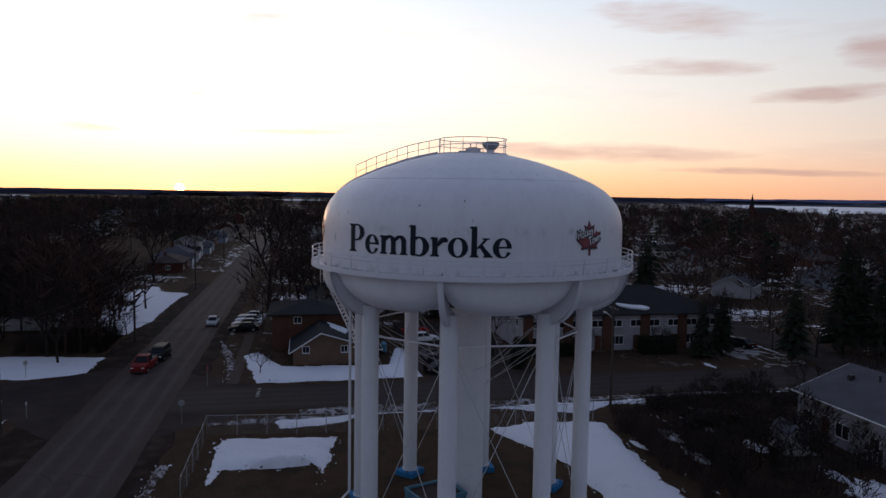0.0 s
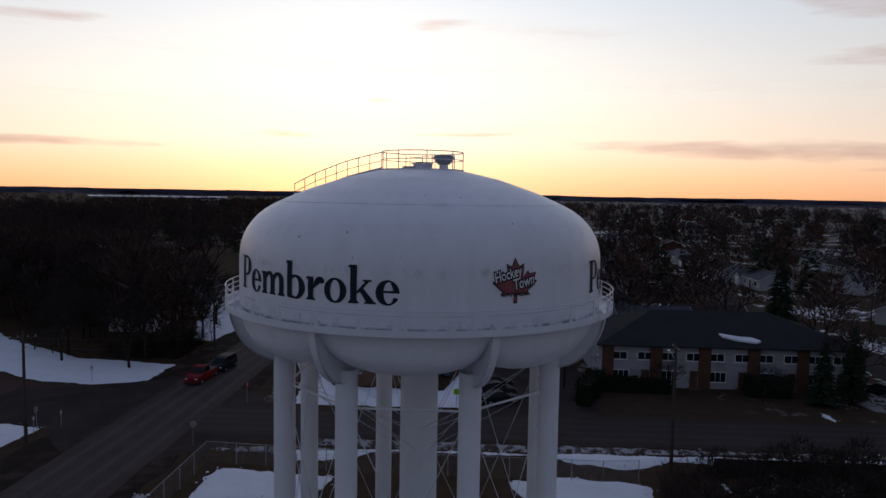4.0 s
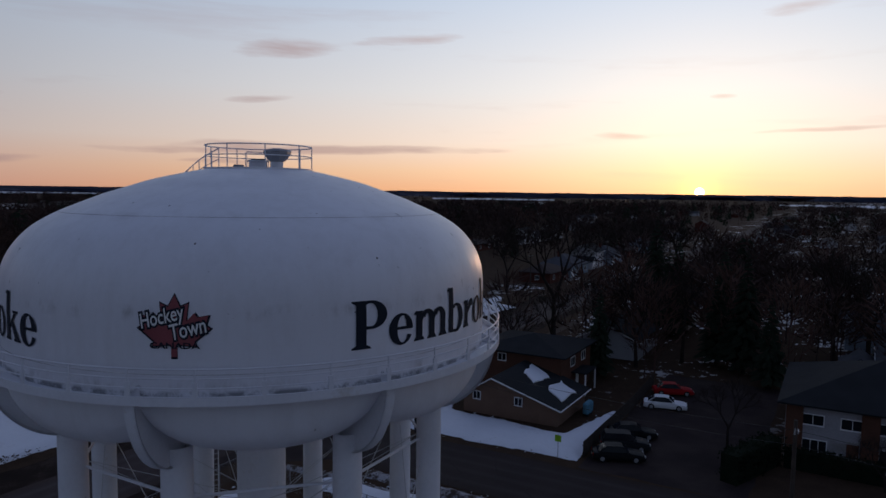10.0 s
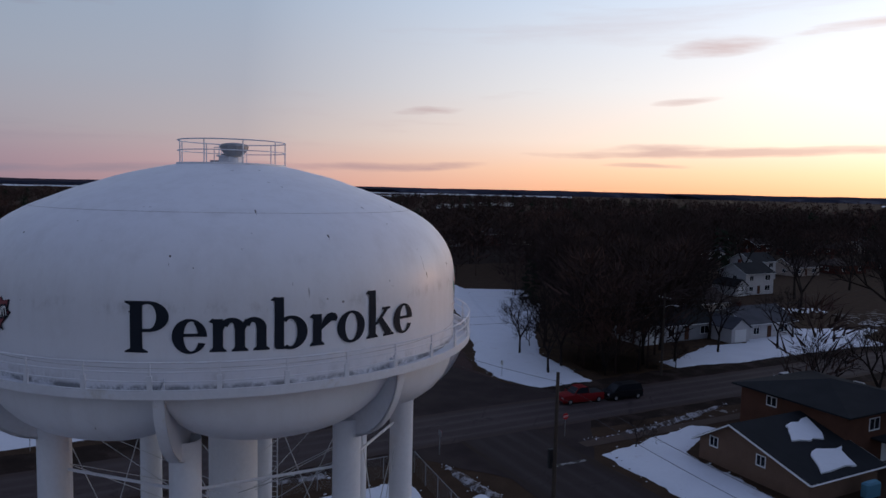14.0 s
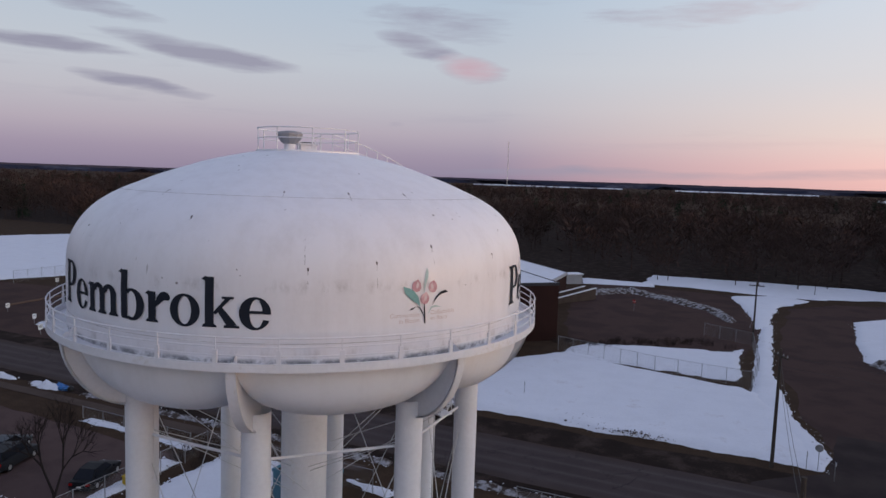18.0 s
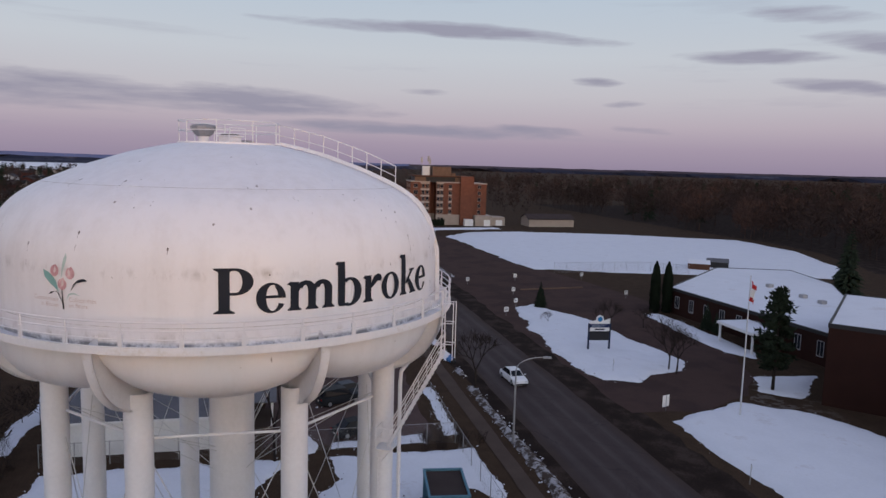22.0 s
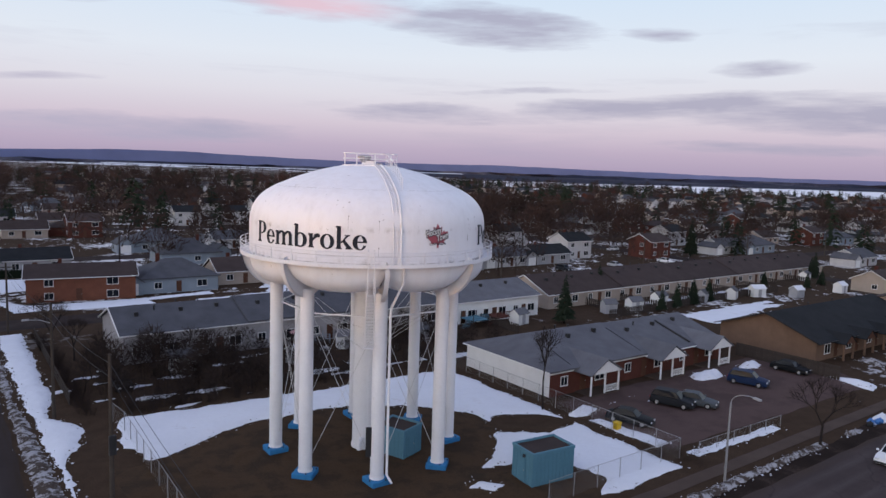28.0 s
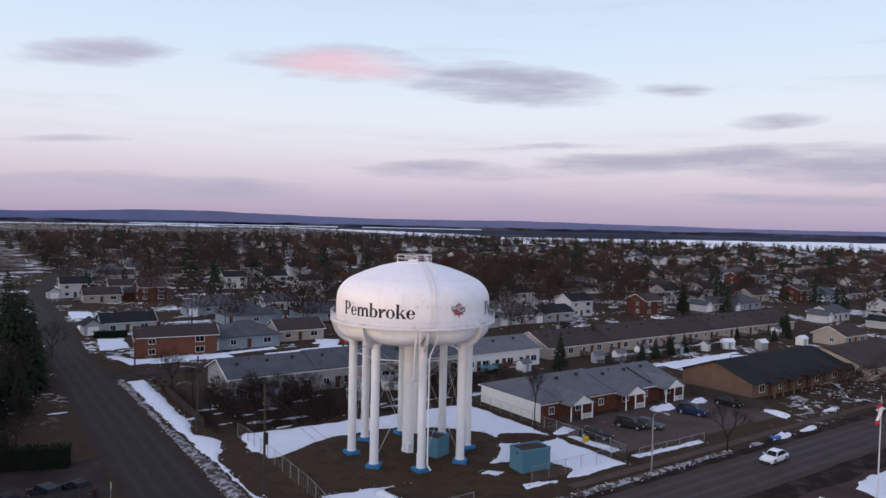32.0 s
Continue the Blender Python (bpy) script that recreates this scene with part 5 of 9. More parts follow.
# snow on the far side of the loop and to the west
sheet("leaf_litter", [(50, 36.2), (53, 44), (53.5, 51), (61.5, 64), (80, 88), (90, 108), (120, 100), (118, 37), (66, 36.2)], 0.008, SOIL, "dark leaf litter under the bare trees", 0.6, 131, 2.0)
snow([(43, 36.2), (40.2, 43), (42, 52), (50, 66), (62, 88), (74, 117), (90, 109), (81, 88), (62.5, 64), (54.5, 51), (54, 44), (52, 36.2)], "white snow before the bare trees", cell=0.5, deep=0.25, ragged=1.3, seed=31, thin=0.5)
snow([(65, 36.6), (67, 42), (78, 43), (88, 46.5), (94, 41), (92, 35.8), (77, 35.8)], "broken snow among the roadside trees", cell=0.5, deep=0.2, ragged=1.4, seed=132, thin=1.0)
snow([(-8, 146), (30, 143), (46, 151), (70, 140), (82, 130), (86, 160), (40, 172), (-8, 166)], "snow behind the turning loop", cell=1.0, deep=0.25, ragged=2.5, seed=32, thin=1.5)
snow([(84, 36), (112, 34.5), (122, 48), (96, 56)], "snow on a front yard", cell=0.8, deep=0.2, ragged=2, seed=33)
# corner house lot
snow([(35.6, 17.0), (50.5, 19.6), (53, 17), (44, 13.6), (43.2, 0.8), (53, -1.5), (53, -3.2), (36, -3.4), (35.6, 6)], "white snow on the corner house lawn", cell=0.4, deep=0.22, ragged=0.8, seed=34)
snow([(36.5, 20.2), (47, 21.2), (54, 22.6), (62, 23.4), (52, 20.6), (44, 19.4)], "dirty snow between walk and road", DIRTY, 0.3, 0.4, 0.45, 35, rough=0.5, name="snow_bank")
sheet("parking_lot", box_poly(35, 72, -17.5, -3.6), 0.017, ASPHALT, "dark asphalt car park", 0.2, 14)
sheet("parking_lot", [(-23.4, 0.8), (-23.4, 15.6), (-62, 16.4), (-66, 10), (-66, 0.8)][::-1], 0.017, LOT, "brown worn car park", 0.2, 15)
sheet("sidewalk", box_poly(-190, -9, 19.9, 21.3), 0.05, CONC, "narrow concrete pavement", 0.05, 16)
sheet("sidewalk", box_poly(36, 120, 18.6, 20.0), 0.05, CONC, "narrow concrete pavement", 0.05, 17)
# the tower lot
bare = [(18.5, 6.5), (18.5, -5.2), (15.2, -5.6), (13, -6.6), (9.5, -8.4), (5.8, -9.6), (2, -9.6), (-3, -9.2), (-8, -6.5), (-12.5, -1.5), (-12.2, 2.7), (-9, 6.4), (-4.6, 9.4), (-6.4, 10.5), (-11.5, 11), (-12.6, 16), (-9.5, 17.5), (-4, 15.5),
        (-2.5, 20), (4.5, 20), (6.0, 17.8), (9.2, 17), (9.8, 13), (10, 11.3), (8.6, 10.3), (5, 10.2), (10.5, 8.4), (16.5, 7)]
snow([(-21.6, -16.4), (2, -17.2), (17.2, -18.8), (18.8, -12), (17.4, -6), (17.4, 6), (18.4, 19.4), (5.4, 19.4), (-21.6, 19.4)], "white snow over the fenced tower lot", cell=0.25, deep=0.2, ragged=1.4, seed=41, holes=[bare, [(-15, 1.5), (-19, 3.4), (-20, 5.6), (-17, 5.6), (-13.5, 3.6)]], rough=0.12, thin=0.4)
snow([(9.6, 9.2), (9.4, 12.5), (9.2, 16.8), (11.6, 16.4), (12.4, 11)], "low ploughed ridge of snow", cell=0.25, deep=0.75, ragged=1.2, seed=42, rough=0.5, name="snow_bank")
sheet("bare_soil", [(x * 1.06, y * 1.06) for x, y in bare], 0.010, SOIL, "bare wet soil round the tower footings", 0.4, 18, 1.5)
snow([(-4.2, 10.2), (-2.2, 11.8), (-4.0, 13.8), (-6.2, 13.0)], "leftover scrap of snow", cell=0.2, deep=0.12, ragged=1.0, seed=43)
snow([(24.4, -59.5), (24.5, -44), (24.3, -29), (23.9, -20), (23.7, -9), (22.2, -9), (20.6, -12.0), (19.2, -17.0), (21.6, -21), (20.7, -27), (20.4, -40), (20.2, -59.5)], "white snow on the verge of the side street", cell=0.25, deep=0.22, ragged=0.85, seed=44, thin=0.3, rough=0.15)
snow([(23.5, -10), (22.0, -10), (22.3, 3), (21.8, 5.6), (19.9, 7.6), (19.2, 13.5), (22.6, 14.5), (23.3, 6)], "thin line of snow on the verge", cell=0.2, deep=0.14, ragged=0.7, seed=144)
snow([(23.0, 12), (25.7, 12), (25.6, -28), (25.6, -60), (23.9, -60), (23.9, -28), (23.3, -14), (22.9, -3)], "dirty ploughed snow along the side street", DIRTY, 0.22, 0.2, 0.6, 45, rough=0.5, thin=0.4, name="snow_bank")
snow([(-7, 21.8), (-38, 21.8), (-38, 23.4), (-7, 23.7)], "dirty ploughed snow along the main road", DIRTY, 0.25, 0.4, 0.7, 46, rough=0.5, name="snow_bank")
snow([(-7, 21.8), (12, 21.6), (12, 23.2), (-7, 23.7)], "grey broken snow along the main road", DIRTY, 0.25, 0.4, 0.7, 47, rough=0.4, name="snow_bank")
snow([(20.8, 20.8), (22.6, 20.6), (23.6, 12), (22.8, 6), (21.0, 7)], "broken grey snow outside the fence", DIRTY, 0.2, 0.25, 0.9, 48, rough=0.4, name="snow_bank", thin=0.6)
snow([(-23.6, 16.4), (-38, 16.9), (-38, 18.6), (-23.6, 18.4)], "snow along the car park fence", cell=0.25, deep=0.2, ragged=0.7, seed=49)
snow([(-25, 15.2), (-22, 15.2), (-22, 6), (-24.3, 6)], "thin snow beside the fence", cell=0.25, deep=0.15, ragged=0.9, seed=50)
for k, (x, y, r) in enumerate(((-23.6, 4.4, 2.0), (-28.6, 4.2, 1.1), (-32.4, 3.5, 0.9), (-33.2, 5.6, 0.8), (-47.6, 3.4, 2.7), (-57, 3.4, 2.4))):
    snow([(x + r * 1.4 * math.cos(a / 8 * 2 * math.pi), y + r * 0.8 * math.sin(a / 8 * 2 * math.pi)) for a in range(8)], "shovelled heap of snow", None, 0.2, 0.42 if r > 1.9 else 0.3, 1.3, 60 + k, rough=1.2, thin=0.3, name="snow_heap")
for k, (poly) in enumerate(([(14, -17), (-4, -18.5), (-4, -21), (14, -19)], [(-6, -19), (-22, -19.5), (-22, -23), (-6, -22)],
                           [(18, -80), (-2, -80), (-2, -72), (18, -72)], [(-6, -75), (-30, -77), (-30, -71), (-6, -71)], [(-24, -18), (-60, -18.5), (-110, -20), (-110, -24), (-60, -23), (-24, -22)],
                           [(-103, -17), (-76, -12.6), (-77, -23.4), (-102, -23), (-112, -18)], [(-136, 14.6), (-126, 15), (-127, 17.6), (-137, 17.4)], [(-198, 8), (-180, 12), (-181, 16), (-199, 12)], [(-12, -36), (-15, -33), (-10, -26.4), (-8.6, -28.8)], [(-25, -89), (-33, -84), (-26, -72.5), (-20, -73)],  [(-76, -30), (-130, -32), (-130, -36), (-76, -35)])):
    snow(poly, "old snow in a back yard", None, 0.5, 0.18, 1.6, 80 + k, thin=1.2)
for k, poly in enumerate(([(-329, -50), (-312, -67), (-393, -106), (-443, -99)], [(-380, -30), (-360, -7), (-394, 11), (-436, -6)], [(-120, 60), (-138, 58), (-140, 66), (-122, 68)])):
    snow(poly, "open field of old snow", None, 1.5, 0.25, 2.0, 240 + k, thin=1.0)
for k, poly in enumerate(([(-60.8, 9.6), (-58.9, 18.6), (-63.6, 17.6), (-63.2, 10.2)], [(-73, 8.6), (-72, 14.6), (-78, 13.6), (-77, 8.4)], [(-84, 11.4), (-84, 15.4), (-91, 15), (-90, 11)], [(-95, 9), (-96, 14), (-99, 13), (-99, 9)], [(-100, 14.6), (-150, 13.6), (-150, 18), (-100, 18)])):
    snow(poly, "grey trampled snow before the low buildings", None if k == 0 else DIRTY, 0.25, 0.35, 1.3, 250 + k, thin=0.8, rough=0.6, name="snow_bank")
for k, poly in enumerate(([(122, 63), (134, 59), (137, 65), (125, 69)], [(110, 40), (124, 43), (126, 47), (112, 45)], [(67, 39.6), (78, 35.4), (94, 37.3), (98.4, 45), (83, 47.3), (74, 44)])):
    snow(poly, "snow on a front yard among trees", None, 0.5, 0.2, 1.2, 260 + k, thin=0.6)
snow([(-18.8, 137.0), (-2.2, 142), (-3.2, 148.5), (-21.9, 147.9)], "strip of snow behind the gravel yard", None, 0.6, 0.25, 1.2, 270)
snow([(-13.8, 119.3), (-8.0, 126.8), (-2.3, 129.1), (-2.4, 134.1), (-10.1, 133.9), (-15.5, 126.5)], "dirty ploughed snow in the gravel yard", DIRTY, 0.4, 0.5, 1.0, 271, rough=0.5, name="snow_bank")

for k, (x, y, r) in enumerate(((20.6, -29, 1.6), (16, -30, 1.5), (12, -22.4, 2.0), (7, -22, 2.0), (17, -24, 1.6), (17, -33, 1.6), (14.6, -35, 1.3), (8.6, -28.7, 2.0), (6.4, -32.5, 1.6), (1.6, -31, 1.9), (-2, -33, 1.8), (12.6, -27, 1.4), (-7, -22.5, 2.2), (-14, -24, 2.4), (-19, -29, 2.0), (36.6, -42, 1.5))):
    snow([(x + r * 1.5 * math.cos(a / 7 * 2 * math.pi + k), y + r * 0.7 * math.sin(a / 7 * 2 * math.pi + k)) for a in range(7)], "scrap of old snow in a back yard", None, 0.25, 0.15, 0.9, 210 + k, thin=0.4)


def crumbs(name, pts, mat, label, lo, hi, seed):
    """Small flattened lumps strewn along the melting rims."""
    rs = np.random.RandomState(seed)
    V, F = [], []
    for x, y, z in pts:
        r = rs.uniform(lo, hi) * (1 if rs.rand() < 0.8 else 1.8)
        a = rs.rand() * 6.283
        o = len(V)
        for k in range(5):
            q = r * rs.uniform(0.7, 1.3)
            V.append((x + q * math.cos(a + k * 1.2566), y + q * math.sin(a + k * 1.2566), z - 0.02))
        V.append((x + rs.uniform(-0.3, 0.3) * r, y + rs.uniform(-0.3, 0.3) * r, z + r * rs.uniform(0.35, 0.7)))
        F += [(o + k, o + (k + 1) % 5, o + 5) for k in range(5)]
    tagged(new(name, bulk(name, V, F, mat)), label, "debris", kind="stuff")


kerbside = random.Random(88)
for k in range(22):
    x, y, L, W_ = -42 - 7.6 * k - kerbside.uniform(0, 3), kerbside.choice((22.6, 22.8, 17.6, 18.4)), kerbside.uniform(1.6, 3.6), kerbside.uniform(0.7, 1.2)
    snow([(x + L * math.cos(a * math.pi / 4), y + W_ * math.sin(a * math.pi / 4)) for a in range(8)], "ploughed lump of snow beside the pavement", None if k % 3 else DIRTY, 0.25, 0.5, 0.7, 300 + k, rough=0.9, name="snow_heap")
crumbs("snow_crumbs", EDGE_OUT, SNOW, "crumbs of snow left round the melting edges", 0.03, 0.085, 1)
tread = random.Random(19)
TRAIL = [(1.5 + 11 * u + tread.gauss(0, 0.5), 42.2 - 3.6 * u + tread.gauss(0, 0.75), 0.33) for u in [k / 380 for k in range(380)]]
crumbs("trodden_grit", TRAIL, SOIL, "grit and trodden slush on the lawn's snow", 0.03, 0.10, 3)
crumbs("earth_crumbs", EDGE_IN, SOIL, "clods of mud and grit on the rims of the snow", 0.03, 0.09, 2)

# the frozen river, the far shore and the hills
def band(name, a0, a1, inner, outer_r, z0, z1, mat, label, n=60, top=None, category="ground"):
    """A far strip of land or ice between two radii, or an upright ridge where top gives its height by azimuth."""
    v, f = [], []
    for k in range(n + 1):
        a = radians(a0 + (a1 - a0) * k / n)
        ri, ro = inner(math.degrees(a)), outer_r(math.degrees(a))
        v += [(ri * math.cos(a), ri * math.sin(a), z0), (ro * math.cos(a), ro * math.sin(a), z1 if top is None else top(math.degrees(a)))]
    f = [(2 * k, 2 * k + 1, 2 * k + 3, 2 * k + 2) for k in range(n)]
    return tagged(new(name, MB().add(v, f).mesh(name, mat)), label, category, kind="structure")


def wig(a, s, amp):
    return amp * (noise.noise(Vector((a * s, 3.1, 0.4))) + 0.5 * noise.noise(Vector((a * s * 2.7, 1.1, 5.4))) + 0.25 * noise.noise(Vector((a * s * 7, 2.1, 9.4))))


def river_near(a):
    base = np.interp(a, [-185, -165, -150, -132, -124, -112, -80, -55, -42, -36, -33, -20], [1500, 1300, 1150, 1000, 1500, 2900, 3000, 2300, 1250, 1450, 2950, 3000])
    return float(base) + wig(a, 0.35, 160)


def river_far(a):
    base = np.interp(a, [-185, -165, -154, -144, -130, -124, -112, -80, -60, -45, -30, -20], [2700, 2600, 2450, 2000, 1650, 2300, 3250, 3400, 3300, 3050, 3050, 3050])
    return max(river_near(a) + 120, float(base) + wig(a, 0.3, 160))


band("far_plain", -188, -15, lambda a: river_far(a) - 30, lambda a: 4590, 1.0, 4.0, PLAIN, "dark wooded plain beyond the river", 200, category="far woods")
band("frozen_river", -186, -33.5, river_near, river_far, 1.2, 1.2, ICE, "wide frozen river white with snow", 200, category="river")
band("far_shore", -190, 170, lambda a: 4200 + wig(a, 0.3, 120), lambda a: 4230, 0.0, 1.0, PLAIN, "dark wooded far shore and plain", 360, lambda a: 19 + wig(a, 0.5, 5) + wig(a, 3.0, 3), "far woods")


def hill_top(a):
    h = np.interp(a, [-190, -180, -166, -158, -152, -144, -135, -131, -122, -118, -112, -109, -106, -101, -94, -85, -60, -40, -15, 0, 30, 100, 170],
                  [32, 32, 38, 43, 42, 51, 61, 64, 63, 60, 71, 76, 87, 83, 60, 52, 40, 30, 29, 31, 31, 33, 32])
    return float(h) + wig(a, 0.25, 3) + wig(a, 1.5, 1.5)


band("far_hills", -190, -32, lambda a: 4600, lambda a: 4640, 0.0, 1.0, HILL, "low wooded hills on the skyline, haze put into their blue", 240, hill_top, "hills")
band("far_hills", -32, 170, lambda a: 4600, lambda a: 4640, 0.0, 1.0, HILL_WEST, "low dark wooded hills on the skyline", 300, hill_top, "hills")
for k, (a0, a1, r0, r1) in enumerate(((-116, -100, 3250, 3700), (-106, -96, 2500, 2750), (-128, -118, 3500, 3800), (52, 70, 2300, 2600), (64, 82, 1500, 1700), (86, 96, 2500, 2800), (20, 30, 1900, 2100), (100, 112, 2400, 2650), (-5, 3, 1500, 1640))):
    band("snow_field", a0, a1, lambda a, r0=r0, k=k: r0 + wig(a + 40 * k, 0.8, 120), lambda a, r1=r1, k=k: r1 + wig(a - 30 * k, 0.8, 150), 6.0, 8.0, SNOW, "distant field still white with snow", 24, category="field")


# ---- trees ----
def bare_tree(seed, h, spread=0.45, level=4, sides=5, twig=0.5, twigs=5):
    """A leafless broadleaf tree: tapered trunk, forking limbs and a haze of fine twigs."""
    rs = random.Random(seed)
    wood, fine = MB(), MB()

    def grow(p, d, length, r, lv):
        q = p + d * length
        bend = Vector((rs.uniform(-1, 1), rs.uniform(-1, 1), rs.uniform(-0.2, 0.6))) * 0.12 * length
        mid = p + d * length * 0.5 + bend * 0.5
        q = q + bend
        k = max(3, sides - (level - lv))
        wood.tube(p, mid, r, r * 0.82, k, False)
        wood.tube(mid, q, r * 0.82, r * 0.62, k, False)
        if lv <= 1:
            for _ in range(twigs):
                t = rs.uniform(0.1, 1.0)
                s = p + (q - p) * t
                w = (d + Vector((rs.gauss(0, 0.6), rs.gauss(0, 0.6), rs.gauss(0.1, 0.5)))).normalized()
                e = s + w * rs.uniform(0.5, 1.3) * twig * 2
                o = w.orthogonal().normalized() * r * 0.45
                fine.add([tuple(s - o), tuple(s + o), tuple(e)], [(0, 1, 2)])
                o2 = w.cross(o)
                m = s + (e - s) * 0.45
                e2 = m + (w + Vector((rs.gauss(0, 0.5), rs.gauss(0, 0.5), rs.gauss(0, 0.4)))).normalized() * twig
                fine.add([tuple(m - o2), tuple(m + o2), tuple(e2)], [(0, 1, 2)])
            if lv <= 0:
                return
        n = rs.choice((2, 3, 3)) if lv > 1 else 2
        off = rs.uniform(0, 6.28)
        for i in range(n):
            a = off + 6.283 * i / n + rs.uniform(-0.4, 0.4)
            u = d.orthogonal().normalized()
            w = d.cross(u)
            out = u * math.cos(a) + w * math.sin(a)
            nd = (d * (1 - spread) + out * (spread + rs.uniform(-0.1, 0.15)) + Vector((0, 0, 0.18))).normalized()
            grow(q if i else mid + (q - mid) * rs.uniform(0.5, 1), nd, length * rs.uniform(0.62, 0.84), r * 0.67, lv - 1)

    grow(Vector((0, 0, -0.1)), Vector((rs.uniform(-0.04, 0.04), rs.uniform(-0.04, 0.04), 1)), h * 0.27, h * 0.018, level)
    return wood, fine


def conifer(seed, h, r, tiers=26, per=13, droop=0.22):
    rs = random.Random(seed)
    trunk = MB().tube((0, 0, -0.1), (0, 0, h * 0.97), h * 0.018, 0.02, 6, False)
    crown = MB()
    for i in range(tiers):
        t = i / (tiers - 1)
        z = h * (0.10 + 0.88 * t)
        rad = r * (1 - t) ** 0.85 + 0.15
        for k in range(per):
            a = rs.uniform(0, 6.283)
            q = rad * rs.uniform(0.7, 1.12)
            d = Vector((math.cos(a), math.sin(a), 0))
            s = Vector((-d.y, d.x, 0))
            w = q * rs.uniform(0.14, 0.24)
            zz = z + rs.uniform(-0.3, 0.3) * h / tiers
            b = Vector((0, 0, zz))
            tip = b + d * q + Vector((0, 0, -droop * q + rs.uniform(-0.1, 0.1)))
            m1, m2 = b + d * q * 0.55 + s * w + Vector((0, 0, -0.08 * q)), b + d * q * 0.55 - s * w + Vector((0, 0, -0.08 * q))
            up = b + d * q * 0.5 + Vector((0, 0, 0.10 * q))
            crown.add([tuple(b), tuple(m1), tuple(tip), tuple(m2), tuple(up)], [(0, 1, 4), (1, 2, 4), (2, 3, 4), (3, 0, 4)])
    return trunk, crown


TREES = []
for sd, h, sp, tw in ((1, 12, 0.42, 0.6), (2, 9, 0.5, 0.5), (3, 15, 0.38, 0.7), (4, 7, 0.5, 0.42)):
    w_, t_ = bare_tree(sd, h, sp, 5, 6, tw, 4)
    base_tree = thing("bare_tree", "leafless broadleaf tree with a fine brown twig crown", "tree", group="bare trees of the neighbourhood")
    part("trunk", w_, BARK, base_tree, smooth=True)
    part("crown", t_, TWIG, base_tree)
    TREES.append((base_tree, h))
CONIFERS = []
for sd, h, r in ((11, 11, 2.6), (12, 8, 2.2), (13, 14, 3.0)):
    w_, t_ = conifer(sd, h, r)
    c_ = thing("evergreen_tree", "dark green spruce with drooping boughs", "tree", group="evergreens of the neighbourhood")
    part("trunk", w_, BARK, c_)
    part("crown", t_, NEEDLE, c_)
    CONIFERS.append((c_, h))
used_templates = set()


def plant(kind, i, x, y, h, rz=None):
    ob, hh = kind[i]
    k = h / hh
    rz = (x * 37 + y * 91) % 360 if rz is None else rz
    m = pose(x, y, 0, 0, 0, rz)
    key = (id(kind), i)
    if key not in used_templates:
        used_templates.add(key)
        t = ob
        t.matrix_basis = m @ Matrix.Diagonal((k, k, k, 1))
        t["native"] = hh
        return t
    t = copy_thing(ob, m)
    t.matrix_basis = m @ Matrix.Diagonal((k, k, k, 1))
    return t


# singled-out trees
# along the main road and school
for i, x, y, h in ((2, -36.0, 22.8, 8.4), (0, -40.0, 48.4, 7.4), (0, -38.7, 48.7, 6.8), (0, -58.5, 49.3, 6.0), (3, -66.4, 43.0, 2.6), (1, -70, 20.8, 6), (1, -96, 21, 7), (3, -10, 52.2, 3.2), (1, -62, 57, 4.5),):
    plant(TREES, i, x, y, h)
# tower lot and back yards
for i, x, y, h in ((1, 2.5, -20.5, 5.4), (3, -7.0, -20.5, 4.2), (3, 18.0, -28, 4.4), (1, 15.6, -33, 6.0), (0, 10.5, -30, 6.4), (1, 4.0, -26, 5.4), (1, -6, -31, 5.0), (2, 17, -41, 7)):
    plant(TREES, i, x, y, h)
slim = plant(TREES, 2, -20.4, 1.8, 11.5)
slim.matrix_basis = slim.matrix_basis @ Matrix.Diagonal((0.6, 0.6, 1, 1))
# round the corner house and terrace
for i, x, y, h in ((0, 33, -88, 9), (3, 40, 16.4, 4.0), (2, 70, 12, 14), (0, 76, 6, 12), (2, 74, 1, 16), (0, 67, 16, 10), (2, 46, -14.5, 9), (3, 43, -27, 6), (3, 42, -37, 6), (0, 44, -48, 10), (2, 60, -52, 13), (0, 50, -52, 9), (0, 39, -60, 9), (2, 75, -45, 14),):
    plant(TREES, i, x, y, h)
# grove beside the loop
for i, x, y, h in ((0, 48, 41.5, 11), (0, 52, 44, 12), (2, 56.5, 40.5, 13), (0, 60, 46, 13), (2, 64, 41, 13), (0, 69, 40, 12), (2, 73, 47, 14), (0, 57, 55, 12), (2, 66, 58, 14), (0, 50.5, 52, 11), (0, 61, 38.8, 9), (3, 55, 38.5, 6), (3, 67, 37.8, 5), (3, 57, 60, 6), (1, 60, 58.6, 7), (3, 55, 56, 5), (0, 77, 60, 13), (0, 72, 76, 13),):
    plant(TREES, i, x, y, h)
# beyond the grove
for i, x, y, h in ((0, 80, 42, 12), (2, 87, 50, 15), (2, 84, 70, 15), (0, 91, 40, 11), (2, 98, 62, 16), (2, 153, 98, 20.5), (2, 143.4, 75.4, 19.5), (0, 131.5, 46.5, 19.5), (2, 173, 81, 16), (0, 124, 60, 18),):
    plant(TREES, i, x, y, h)
# far west side
for i, x, y, h in ((2, 85.1, 17.4, 26), (2, 93, -23, 21), (0, 98.5, -27.5, 19), (2, 89, -27, 18), (0, 104, 14, 12), (2, 134, 16.6, 24), (2, 150, 17, 24), (2, 158, 12, 22), (0, 95, 15, 10), (2, 80, -4, 17), (2, 86, 9, 15),):
    plant(TREES, i, x, y, h)
# southern streets
for i, x, y, h in ((0, 18.5, -49, 8),):
    plant(TREES, i, x, y, h)
